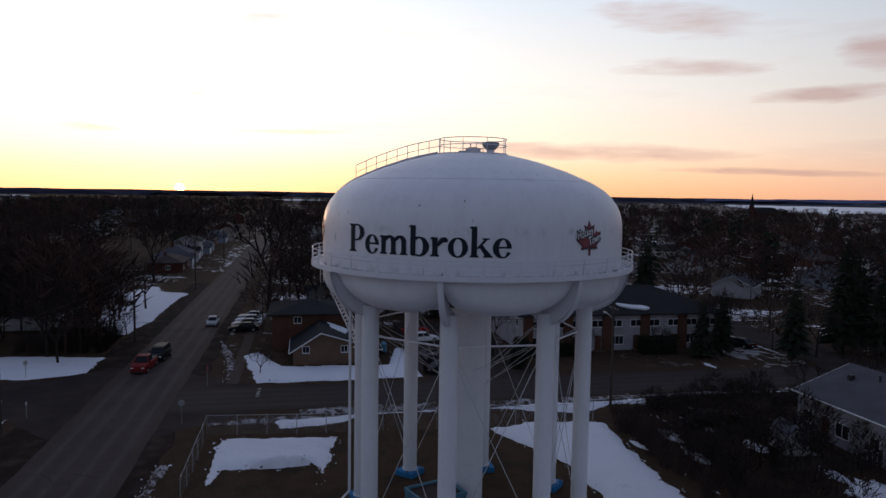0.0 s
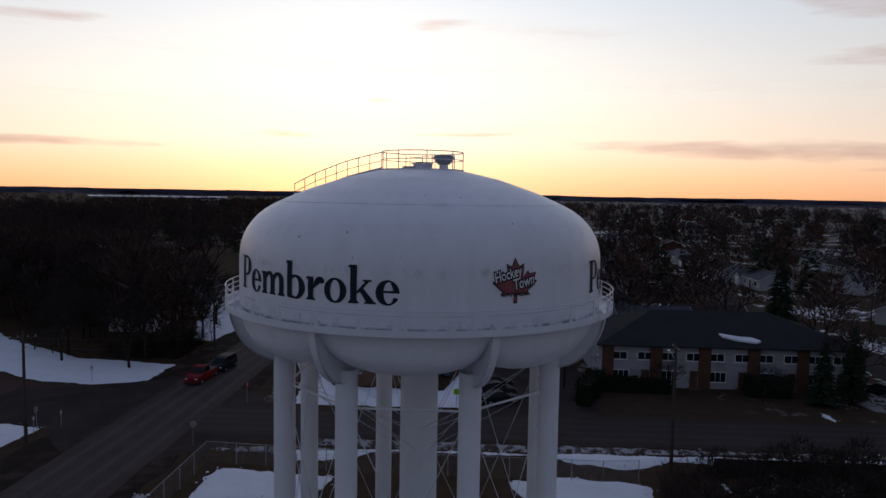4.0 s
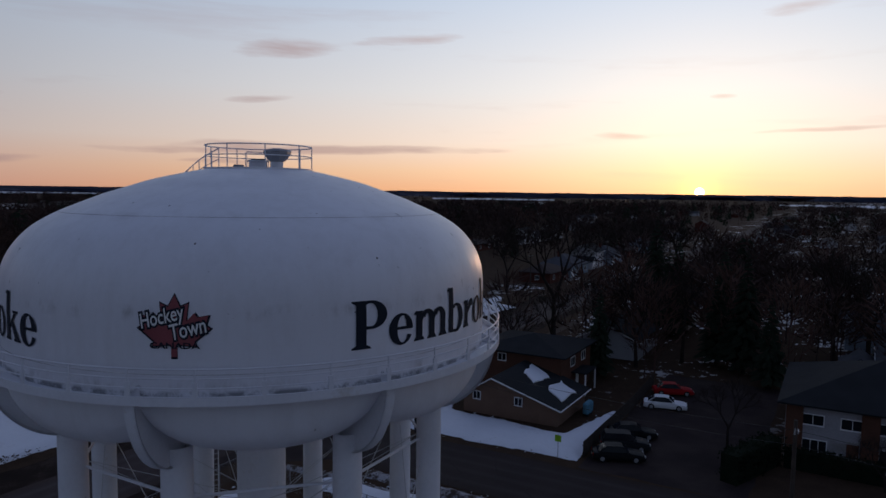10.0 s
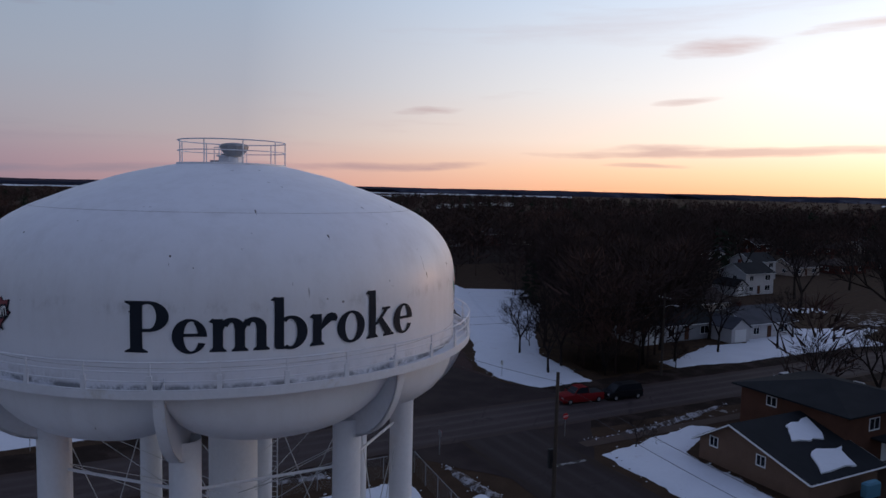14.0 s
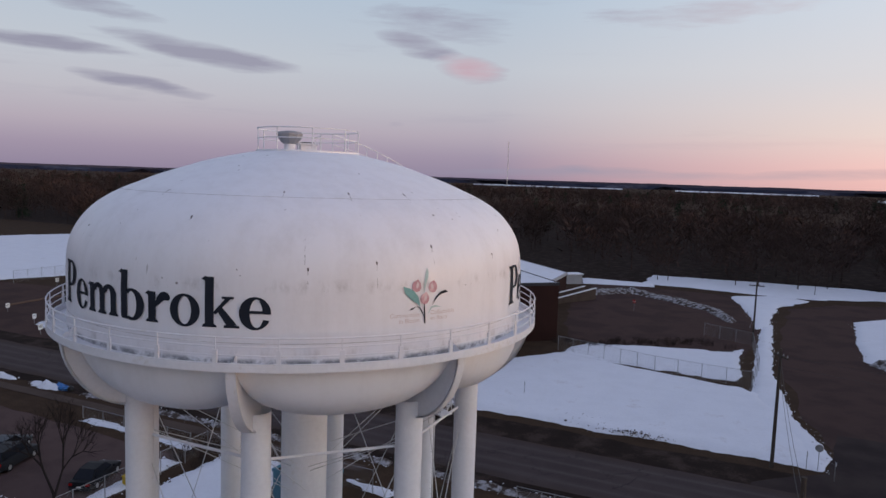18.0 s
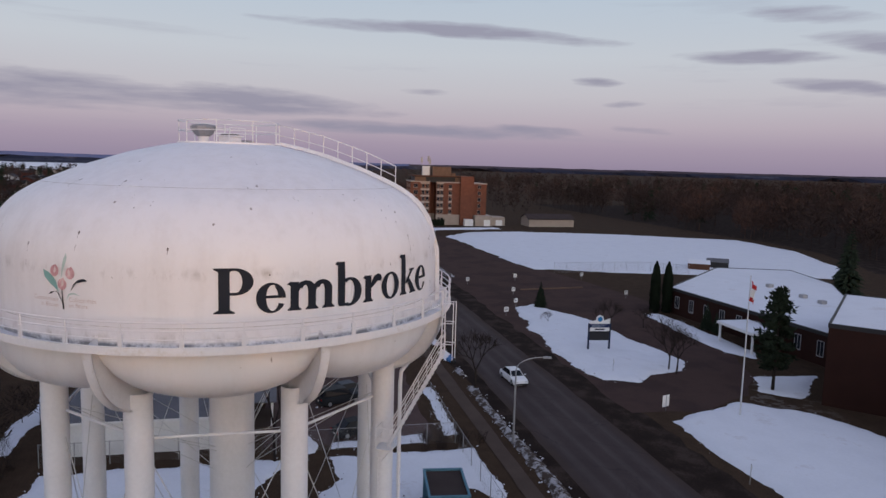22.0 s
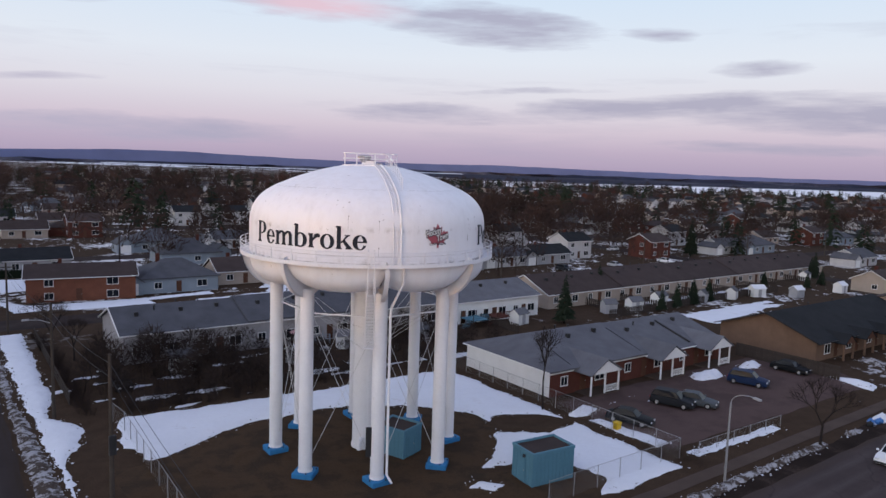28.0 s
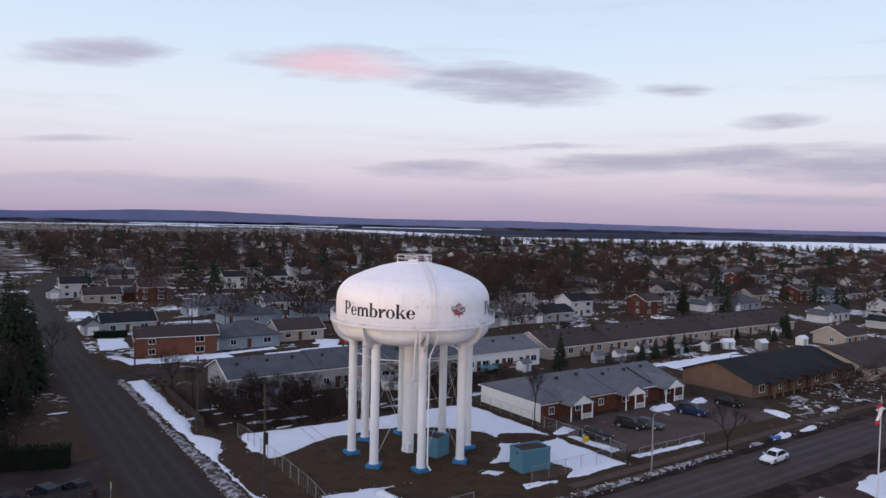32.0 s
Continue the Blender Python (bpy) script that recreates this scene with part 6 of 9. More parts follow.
# along the main road and school
for i, x, y, h in ((1, -78.0, 46, 4.8), (2, -74.5, 105.6, 15.5), (2, -79, 109, 14), (2, -76, 141, 12), (2, -71, 137, 11), (2, -82, 144, 12), (1, -59.5, 66.3, 4.4), (1, -57, 66.3, 3.4),):
    plant(CONIFERS, i, x, y, h)
# tower lot and back yards
for i, x, y, h in ((0, -54, -27.5, 8.6), (2, -246, -25, 15), (2, -252, -18, 16), (2, -281, -17, 15), (1, -126, -33, 4), (1, -134, -27, 4), (1, -143, -28, 4.4), (2, -163, -78, 13), (1, -79, -42, 7), (0, -78, -26, 5), (1, -84, -27, 5), (1, -90, -27.5, 5.5), (1, -96, -28, 5), (1, -150, -34, 6), (0, -156, -36, 7),):
    plant(CONIFERS, i, x, y, h)
# round the corner house and terrace
for i, x, y, h in ((0, 46, 6.2, 3.2), (2, 66, 4, 12), (2, 78, -12.4, 17), (2, 72, -16, 12), (2, 38.5, -56, 12), (2, 82.5, -56, 16), (0, 41.4, -43.5, 8.5), (2, 42.6, -47.5, 10), (2, 38, -70, 15), (2, 40, -76, 18), (2, 38.5, -84, 18), (2, 41, -66, 17), (2, 45, -72, 15), (2, 47, -88, 16), (2, 40, -104, 19),):
    plant(CONIFERS, i, x, y, h)
# far west side
for i, x, y, h in ((2, 101.4, 4.8, 20.5), (2, 105, 1.5, 17), (2, 98, 1.8, 15.5), (2, 81, -8.5, 14), (2, 90, -8, 17),):
    plant(CONIFERS, i, x, y, h)


def tufted_pine(seed, h):
    """A pine with a bare foot and level boughs that carry separate tufts."""
    rs = random.Random(seed)
    trunk, crown = MB().tube((0, 0, -0.1), (0.15, 0, h * 0.95), 0.2, 0.04, 7, False), MB()
    for i in range(34):
        t = i / 33
        z, rad = h * (0.22 + 0.76 * t), h * 0.26 * (0.45 + 1.5 * t if t < 0.35 else 1.0) * (1.02 - t) ** 0.7 + 0.2
        for _ in range(4):
            a, q = rs.uniform(0, 6.283), rad * rs.uniform(0.55, 1.1)
            d = Vector((math.cos(a), math.sin(a), 0.12))
            trunk.tube((0, 0, z), tuple(Vector((0, 0, z)) + d * q), 0.035, 0.012, 3, False)
            for _ in range(9):
                p = Vector((0, 0, z)) + d * q * rs.uniform(0.35, 1.05) + Vector((rs.gauss(0, 0.22), rs.gauss(0, 0.22), rs.gauss(0.08, 0.12)))
                for _ in range(3):
                    e = Vector((rs.gauss(0, 1), rs.gauss(0, 1), rs.gauss(0.4, 0.6))).normalized() * rs.uniform(0.34, 0.62)
                    w = e.orthogonal().normalized() * rs.uniform(0.10, 0.19)
                    crown.add([tuple(p - w), tuple(p + w), tuple(p + e)], [(0, 1, 2)])
    return trunk, crown


w_, t_ = tufted_pine(41, 11.6)
pine = thing("pine_tree", "dark pine with a bare foot beside the school drive", "tree", pose(-31.0, 56.0, 0))
part("trunk", w_, BARK, pine)
part("crown", t_, NEEDLE, pine)


def column_cedar(seed, h, r):
    """A clipped upright cedar: a narrow column of short overlapping sprays."""
    rs = random.Random(seed)
    mb = MB()
    for k in range(900):
        z = h * rs.random() ** 0.9
        rad = r * (1 - (z / h) ** 5) * rs.uniform(0.75, 1.05)
        a = rs.uniform(0, 6.283)
        d = Vector((math.cos(a), math.sin(a), 0))
        s = Vector((-d.y, d.x, 0)) * rs.uniform(0.12, 0.3)
        b = d * rad + Vector((0, 0, z))
        mb.add([tuple(b - s - d * 0.1), tuple(b + s - d * 0.1), tuple(b + d * 0.12 + Vector((0, 0, rs.uniform(0.3, 0.6))))], [(0, 1, 2)])
    mb.lathe([(0.05, 0.0), (r * 0.8, 0.3), (r * 0.85, h * 0.7), (r * 0.5, h * 0.95), (0.02, h * 0.99)], 10)
    return mb


for x, y in ((-72.8, 64.9), (-72.3, 66.9)):
    c = thing("column_cedar", "tall narrow dark cedar by the school", "tree", pose(x, y, 0), "paired cedars")
    part("crown", column_cedar(int(y * 10), 8.6, 0.95), CEDAR, c)
    part("trunk", MB().tube((0, 0, -0.1), (0, 0, 1.2), 0.12, 0.1, 6), BARK, c)


# far woods: many light trees joined into sheets of wood
def light_tree(seed, n=95):
    rs = np.random.RandomState(seed)
    V, F = [], []

    def tri(a, b, c):
        o = len(V)
        V.extend([a, b, c])
        F.append((o, o + 1, o + 2))
    for k in range(3):
        a = k * 2.094
        tri((0.012 * math.cos(a), 0.012 * math.sin(a), 0), (0.012 * math.cos(a + 2.094), 0.012 * math.sin(a + 2.094), 0), (0, 0, 0.7))
    for k in range(n):
        z = 0.25 + 0.72 * rs.rand() ** 0.8
        w = 0.30 * math.sin(math.pi * min(1, (z - 0.12) / 0.9)) ** 0.7
        a, q = rs.rand() * 6.283, w * rs.rand() ** 0.45
        p = np.array([q * math.cos(a), q * math.sin(a), z])
        d = np.array([math.cos(a) * 0.6 + rs.randn() * 0.35, math.sin(a) * 0.6 + rs.randn() * 0.35, 0.75 + rs.randn() * 0.3])
        d /= np.linalg.norm(d)
        s = np.cross(d, rs.randn(3))
        s /= np.linalg.norm(s)
        L, t = 0.10 + 0.14 * rs.rand(), (0.0045 + 0.0085 * rs.rand()) * (230 / n) ** 0.75
        tri(tuple(p - s * t), tuple(p + s * t), tuple(p + d * L))
    return np.array(V), np.array(F)


def light_spruce(seed):
    _, c = conifer(seed, 1.0, 0.2, 12, 6)
    V = np.array(c.v)
    F = np.array(c.f)
    return V, F


LIGHT = [light_tree(s, 230) for s in (5, 6, 7, 8, 9)]
LIGHT_B = [light_tree(s, 85) for s in (25, 26, 27)]
SPRUCE = [light_spruce(s) for s in (15, 16)]


def woodland(name, pts, mat, temps, label, seed):
    rs = np.random.RandomState(seed)
    VV, FF, o = [], [], 0
    for x, y, h in pts:
        V, F = temps[rs.randint(len(temps))]
        a, w = rs.rand() * 6.283, rs.uniform(0.85, 1.35)
        c, s = math.cos(a) * h * w, math.sin(a) * h * w
        VV.append(np.stack([x + V[:, 0] * c - V[:, 1] * s, y + V[:, 0] * s + V[:, 1] * c, V[:, 2] * h], 1))
        FF.append(F + o)
        o += len(V)
    ob = new(name, bulk(name, np.concatenate(VV), np.concatenate(FF), mat))
    return tagged(ob, label, "woods", kind="stuff")


def scatter(n, seed, test, x0, x1, y0, y1, h0, h1):
    rs = np.random.RandomState(seed)
    out = []
    while len(out) < n:
        X, Y = rs.uniform(x0, x1, 4000), rs.uniform(y0, y1, 4000)
        keep = test(X, Y)
        for x, y in zip(X[keep], Y[keep]):
            out.append((x, y, rs.uniform(h0, h1)))
            if len(out) >= n:
                break
    return out


def clear(X, Y):
    """True away from streets, the lots, the school and the open fields."""
    ok = ~((Y > 12) & (Y < 46)) & ~((np.abs(X - 30) < 12) & (Y < 30))
    for yy in (-65, -137, -214, -300, -390):
        ok &= np.abs(Y - yy) > 7
    ok &= ~((X > -62) & (X < 27) & (Y > -62) & (Y < 150)) & ~((X > -310) & (X < -20) & (Y > 30) & (Y < 172)) & ~((X > -110) & (X < -20) & (Y > -58) & (Y < 20))
    ok &= ~((X > 15) & (X < 72) & (Y > 30) & (Y < 152)) & ~((X > 27) & (X < 75) & (Y > -55) & (Y < 30)) & ~((X < -60) & (X > -215) & (Y > -62) & (Y < 20))
    return ok


def polar_far(X, Y):
    r = np.hypot(X, Y)
    a = np.degrees(np.arctan2(Y, X))
    near = np.interp(a, [-185, -165, -150, -132, -124, -112, -80, -55, -42, -36, -33, -20], [1600, 1250, 1250, 1350, 1900, 2900, 3000, 2300, 1250, 1450, 2950, 3000])
    return clear(X, Y) & ((a > -20) | (r < near - 40))


spruce_far = lambda X, Y: polar_far(X, Y) & (np.hypot(X, Y) > 150)
near_town = lambda X, Y: polar_far(X, Y) & (np.hypot(X, Y) < 420) & ~((X > -40) & (X < 26) & (Y > -215))
far_town = lambda X, Y: polar_far(X, Y) & (np.hypot(X, Y) >= 420)
woodland("woods_north", scatter(3600, 1, clear, -1000, 900, 150, 1300, 9, 16), TWIG_FAR, LIGHT_B, "dense leafless woodland", 1)
woodland("woods_north_edge", scatter(900, 21, clear, -420, 420, 150, 330, 9, 15), TWIG_FAR, LIGHT, "edge of the leafless woodland", 21)
woodland("woods_west", scatter(2000, 2, lambda X, Y: clear(X, Y) & ~((X < 190) & (Y > 30) & (Y < 37 + (X - 63.7) * 0.75)), 60, 1300, -500, 420, 8, 15), TWIG_FAR, LIGHT_B, "leafless trees among western houses", 2)
woodland("woods_west_near", scatter(260, 22, lambda X, Y: clear(X, Y) & ~((X < 190) & (Y > 30) & (Y < 37 + (X - 63.7) * 0.75)), 72, 330, -240, 230, 9, 15), TWIG_FAR, LIGHT, "leafless trees among western houses", 22)
woodland("woods_town", scatter(600, 3, near_town, -420, 120, -420, -20, 6.5, 12.5), TWIG_FAR, LIGHT, "leafless trees among the town's houses", 3)
woodland("woods_town_far", scatter(2150, 23, far_town, -1250, 120, -1250, -20, 6, 10.5), TWIG_FAR, LIGHT_B, "leafless trees over the far town", 23)
woodland("woods_east", scatter(800, 4, polar_far, -1300, -215, -60, 130, 6, 11), TWIG_FAR, LIGHT_B, "leafless trees along the main road", 4)
woodland("spruce_west", scatter(260, 5, clear, 60, 900, -450, 350, 8, 16), NEEDLE, SPRUCE, "scattered dark spruces", 5)
woodland("spruce_town", scatter(480, 6, spruce_far, -1100, 120, -1100, -20, 7, 14), NEEDLE, SPRUCE, "scattered dark spruces", 6)
mid_town = lambda X, Y: polar_far(X, Y) & (np.hypot(X, Y) > 230)
woodland("tall_spruces", scatter(130, 61, mid_town, -900, 90, -900, -60, 12, 18), NEEDLE, SPRUCE, "tall dark spruces over the town", 61)
woodland("tall_bare_trees", scatter(170, 62, mid_town, -900, 90, -900, -60, 12, 17), TWIG_FAR, LIGHT_B, "tall leafless trees over the town", 62)
woodland("spruce_north", scatter(350, 7, clear, -900, 800, 160, 1200, 9, 16), NEEDLE, SPRUCE, "dark spruces within the woodland", 7)
grove = lambda X, Y: (X > 54.5 + np.maximum(Y - 44, 0) * 0.62) & (Y > 38.5) & (Y > 37 + (X - 63.7) * 0.85) & ~((np.abs(X - 98) < 9) & (np.abs(Y - 49) < 9))
woodland("grove", scatter(200, 31, grove, 52, 150, 38, 150, 9, 16), TWIG_FAR, LIGHT, "tall leafless grove beside the main road", 31)
woodland("grove_west", scatter(38, 32, lambda X, Y: (X > 66) | (Y > 17), 62, 170, -30, 18, 9, 16), TWIG_FAR, LIGHT, "tall leafless trees behind the corner house", 32)
woodland("yard_scrub", scatter(120, 33, lambda X, Y: (Y < -16.2) & ((Y > -34.5) | (X > 14)) & ~((X > -16) & (X < -2) & (Y > -36) & (Y < -25.5)), -34, 17, -40, -19, 2.0, 4.2), TWIG, LIGHT, "tangled leafless scrub in the back yards", 33)
woodland("yard_thicket", scatter(24, 38, lambda X, Y: Y < 100, -3, 18, -35.5, -22.5, 3.0, 5.4), TWIG, LIGHT, "dark leafless thicket in the back yards", 38)
woodland("verge_scrub", scatter(40, 34, lambda X, Y: (np.abs(Y - 29) > 9), -420, -60, 14, 20, 3.5, 7), TWIG_FAR, LIGHT, "small leafless street trees", 34)
woodland("town_grove", scatter(12, 35, lambda X, Y: (np.abs(Y + 137) > 6), -48, 4, -172, -102, 9, 15), TWIG_FAR, LIGHT, "tall leafless trees between the bungalows", 35)
woodland("town_grove", scatter(75, 36, lambda X, Y: (np.abs(Y + 137) > 6) & (np.abs(X + 156) > 7), -185, -98, -205, -112, 10, 16), TWIG_FAR, LIGHT, "tall leafless trees between the houses", 36)
woodland("town_grove", scatter(60, 37, lambda X, Y: (np.abs(Y + 390) > 7), -230, 10, -560, -340, 13, 20), TWIG_FAR, LIGHT, "tall leafless trees over the far town", 37)
rim = np.random.RandomState(8)
far_pts = []
for _ in range(4200):
    a, r = radians(rim.uniform(-190, 170)), rim.uniform(1300, 3300)
    x, y = r * math.cos(a), r * math.sin(a)
    d = math.degrees(a)
    if -186 < d < -19 and r > np.interp(d, [-185, -165, -150, -132, -124, -112, -80, -55, -42, -36, -33, -20], [1600, 1250, 1250, 1350, 1900, 2900, 3000, 2300, 1250, 1450, 2950, 3000]) - 60:
        continue
    far_pts.append((x, y, rim.uniform(8, 14)))
woodland("woods_far", far_pts, TWIG_FAR, [light_tree(31, 36), light_tree(32, 36)], "far leafless woodland", 8)


def shrub_row(name, pts, seed, h, label):
    rs = random.Random(seed)
    V, F = [], []
    for x, y in pts:
        for _ in range(26):
            a, L = rs.uniform(0, 6.283), h * rs.uniform(0.5, 1.1)
            d = Vector((math.cos(a) * 0.45, math.sin(a) * 0.45, 1)).normalized()
            p = Vector((x + rs.uniform(-0.4, 0.4), y + rs.uniform(-0.4, 0.4), 0))
            s = d.orthogonal().normalized() * 0.018
            e = p + d * L
            o = len(V)
            V += [tuple(p - s), tuple(p + s), tuple(e)]
            F.append((o, o + 1, o + 2))
            for _ in range(3):
                t = rs.uniform(0.35, 0.95)
                m = p + d * L * t
                w = (d + Vector((rs.gauss(0, 0.5), rs.gauss(0, 0.5), 0))).normalized()
                e2 = m + w * L * 0.35
                o = len(V)
                V += [tuple(m - s * 0.7), tuple(m + s * 0.7), tuple(e2)]
                F.append((o, o + 1, o + 2))
    return tagged(new(name, bulk(name, V, F, TWIG)), label, "shrubs", kind="stuff")


rs0 = random.Random(77)
shrub_row("shrub_hedge", [(16 - 0.345 * k + rs0.uniform(-0.3, 0.3), rs0.uniform(-22.6, -18.0)) for k in range(112)], 78, 2.3, "unkempt leafless hedge along the tower lot")
def cedar_hedge(pts, hgt, wid, seed, label):
    """A clipped dark hedge built from many short sprays over a solid core."""
    rs = random.Random(seed)
    h = thing("cedar_hedge", label, "hedge")
    for (ax, ay), (bx, by) in zip(pts, pts[1:]):
        d = Vector((bx - ax, by - ay, 0))
        L = d.length
        d.normalize()
        n = Vector((-d.y, d.x, 0))
        mb = MB()
        for k in range(int(L * 70)):
            u, z, s = rs.uniform(-0.3, L + 0.3), hgt * rs.random() ** 0.8, rs.choice((-1, 1))
            top = rs.random() < 0.25
            off = wid / 2 * (rs.uniform(-1, 1) if top else s * rs.uniform(0.85, 1.08))
            p = Vector((ax, ay, 0)) + d * u + n * off + Vector((0, 0, hgt * rs.uniform(0.93, 1.06) if top else z))
            q = Vector((rs.uniform(-1, 1), rs.uniform(-1, 1), rs.uniform(0.2, 1.2))).normalized() * rs.uniform(0.2, 0.4)
            w = q.orthogonal().normalized() * rs.uniform(0.06, 0.14)
            mb.add([tuple(p - w), tuple(p + w), tuple(p + q)], [(0, 1, 2)])
        c = Vector((ax, ay, 0))
        a, b, e = n * wid * 0.42, d * L, Vector((0, 0, hgt * 0.95))
        core = [c - a, c + a, c + a + b, c - a + b]
        mb.add([tuple(p) for p in core] + [tuple(p + e) for p in core], [(0, 1, 5, 4), (1, 2, 6, 5), (2, 3, 7, 6), (3, 0, 4, 7), (4, 5, 6, 7)])
        part("foliage", mb, CEDAR, h)
    return h


for k, (y0, y1, hg) in enumerate(((52, 56, 2.6), (57, 60, 3.4), (61, 66, 2.4))):
    cedar_hedge([(-243, y0), (-243, y1)], hg, 2.2, 330 + k, "dark shrubs before the apartment block")
cedar_hedge([(38.2, -15.6), (45.2, -18.4)], 2.6, 1.8, 301, "tall dark cedar hedge before the terrace")
cedar_hedge([(45.0, -19.4), (44.6, -27)], 1.7, 1.2, 302, "dark cedar hedge before the terrace")
cedar_hedge([(44.6, -36), (44.4, -41)], 2.4, 2.0, 303, "rounded dark cedars before the terrace")
cedar_hedge([(21.6, -112.6), (14.2, -111)], 1.6, 1.4, 304, "low clipped dark hedge on a front lawn")
shrub_row("shrub_hedge", [(19.2 + rs0.uniform(-0.8, 0.6), -20 - 1.0 * k) for k in range(36)], 79, 1.6, "unkempt leafless hedge along the verge")
shrub_row("shrub_hedge", [(rs0.uniform(54.5, 66), rs0.uniform(38, 50)) for k in range(150)], 80, 2.6, "brushy undergrowth below the bare trees")
shrub_row("shrub_hedge", [(x + rs0.uniform(-2.5, 2.5), 72.6 + (x + 7) * 0.62 + rs0.uniform(-1.6, 2.2)) for x in [-6 + 0.38 * k for k in range(56)]], 82, 0.8, "dead brown weeds through the thin snow")
shrub_row("shrub_hedge", [(rs0.uniform(-20, -24), rs0.uniform(14, 20)) for k in range(10)], 81, 1.0, "dry weeds at the car park corner")


# ---- houses ----
TURN = {"x+": 0, "y+": 90, "x-": 180, "y-": 270}
shared = {}


def once(key, make):
    if key not in shared:
        shared[key] = make()
    return shared[key]


def lattice(us, zs, d, solid):
    """One joined frame of thickness d on the x axis: the cells of a grid that solid(i, j) keeps."""
    n, m = len(us), len(zs)
    v = [(x, u, z) for x in (0.0, d) for z in zs for u in us]
    at = lambda x, i, j: x * n * m + j * n + i
    full = lambda i, j: 0 <= i < n - 1 and 0 <= j < m - 1 and solid(i, j)
    f = []
    for j in range(m - 1):
        for i in range(n - 1):
            if not full(i, j):
                continue
            f += [(at(1, i, j), at(1, i + 1, j), at(1, i + 1, j + 1), at(1, i, j + 1))]
            for di, dj, a, b in ((-1, 0, (i, j), (i, j + 1)), (1, 0, (i + 1, j + 1), (i + 1, j)), (0, -1, (i + 1, j), (i, j)), (0, 1, (i, j + 1), (i + 1, j + 1))):
                if not full(i + di, j + dj):
                    f.append((at(0, *a), at(1, *a), at(1, *b), at(0, *b)))
    return MB().add(v, f)


def window(parent, face, at, u, z, w=1.2, h=1.1, frame_mat=None, bars=1):
    """A window on a wall whose plane lies at 'at' on its axis; u runs along the wall, z is the sill."""
    fm = frame_mat or TRIM

    def frame_mesh():
        t, d = 0.07, 0.06
        xs, solid = [-w / 2 - t, -w / 2], [True]
        for k in range(bars):
            c = -w / 2 + w * (k + 1) / (bars + 1)
            xs += [c - 0.025, c + 0.025]
            solid += [False, True]
        return lattice(xs + [w / 2, w / 2 + t], [-t - 0.04, 0, h, h + t], d, lambda i, j: j != 1 or (solid + [False, True])[i]).mesh("window", fm)
    me = once(("wf", w, h, fm.name, bars), frame_mesh)
    pm = once(("wp", w, h), lambda: MB().box(0.004, 0.02, -w / 2, w / 2, 0, h).mesh("pane", GLASS))
    x, y = (at, u) if face[0] == "x" else (u, at)
    o = part("window", me, None, parent, at=pose(x, y, z, 0, 0, TURN[face]))
    part("pane", pm, None, o)
    return o


def door(parent, face, at, u, w=0.95, h=2.05, mat=None, z=0.15, panels=True):
    mt = mat or BRICK_BROWN

    def mk():
        mb = MB().box(0.0, 0.05, -w / 2, w / 2, 0, h)
        if panels:
            for a, b in ((0.15, 0.9), (1.1, h - 0.2)):
                mb.box(0.05, 0.07, -w / 2 + 0.15, w / 2 - 0.15, a, b)
        return mb.mesh("door", mt)
    x, y = (at, u) if face[0] == "x" else (u, at)
    o = part("door", once(("dr", w, h, mt.name), mk), None, parent, at=pose(x, y, z, 0, 0, TURN[face]))
    hm = once(("dh",), lambda: MB().box(0.07, 0.12, 0.32, 0.36, 0.95, 1.1, 0.008).mesh("handle", GALV))
    if w < 1.5:
        part("handle", hm, None, o)
    return o


def garage_door(parent, face, at, u, w=2.6, h=2.1, mat=None):
    def mk():
        mb = MB()
        for k in range(4):
            mb.box(0.0, 0.05, -w / 2, w / 2, k * h / 4, (k + 1) * h / 4 - 0.025)
        mb.box(0.0, 0.02, -w / 2, w / 2, 0, h)
        return mb.mesh("garage_door", mat or TRIM)
    x, y = (at, u) if face[0] == "x" else (u, at)
    return part("garage_door", once(("gd", w, h, (mat or TRIM).name), mk), None, parent, at=pose(x, y, 0.05, 0, 0, TURN[face]))


def gable_body(x0, x1, y0, y1, eave, ridge, along="x", mid=None):
    """Walls with gable ends; the ridge runs along x or y, at mid across."""
    if along == "x":
        m = (y0 + y1) / 2 if mid is None else mid
        return MB().slab([(y0, -0.2), (y1, -0.2), (y1, eave), (m, ridge), (y0, eave)], "x", x0, x1)
    m = (x0 + x1) / 2 if mid is None else mid
    return MB().slab([(x0, -0.2), (x1, -0.2), (x1, eave), (m, ridge), (x0, eave)], "y", y1, y0)


def gable_roof(x0, x1, y0, y1, eave, ridge, along="x", mid=None, over=0.45, t=0.16):
    if along == "x":
        a, b, m = y0, y1, (y0 + y1) / 2 if mid is None else mid
    else:
        a, b, m = x0, x1, (x0 + x1) / 2 if mid is None else mid
    sl, sr = (ridge - eave) / (m - a), (ridge - eave) / (b - m)
    L, R = (a - over, eave - over * sl), (b + over, eave - over * sr)
    poly = [(L[0], L[1] + 0.02), (m, ridge + 0.02), (R[0], R[1] + 0.02), (R[0], R[1] + t), (m, ridge + t + 0.03), (L[0], L[1] + t)]
    mb = MB()
    lo, hi = (x0 - over, x1 + over) if along == "x" else (y0 - over, y1 + over)
    for q in (poly[:2] + poly[4:], poly[1:5]):
        if along == "x":
            mb.slab(q, "x", lo, hi)
        else:
            mb.slab(q, "y", hi, lo)
    return mb


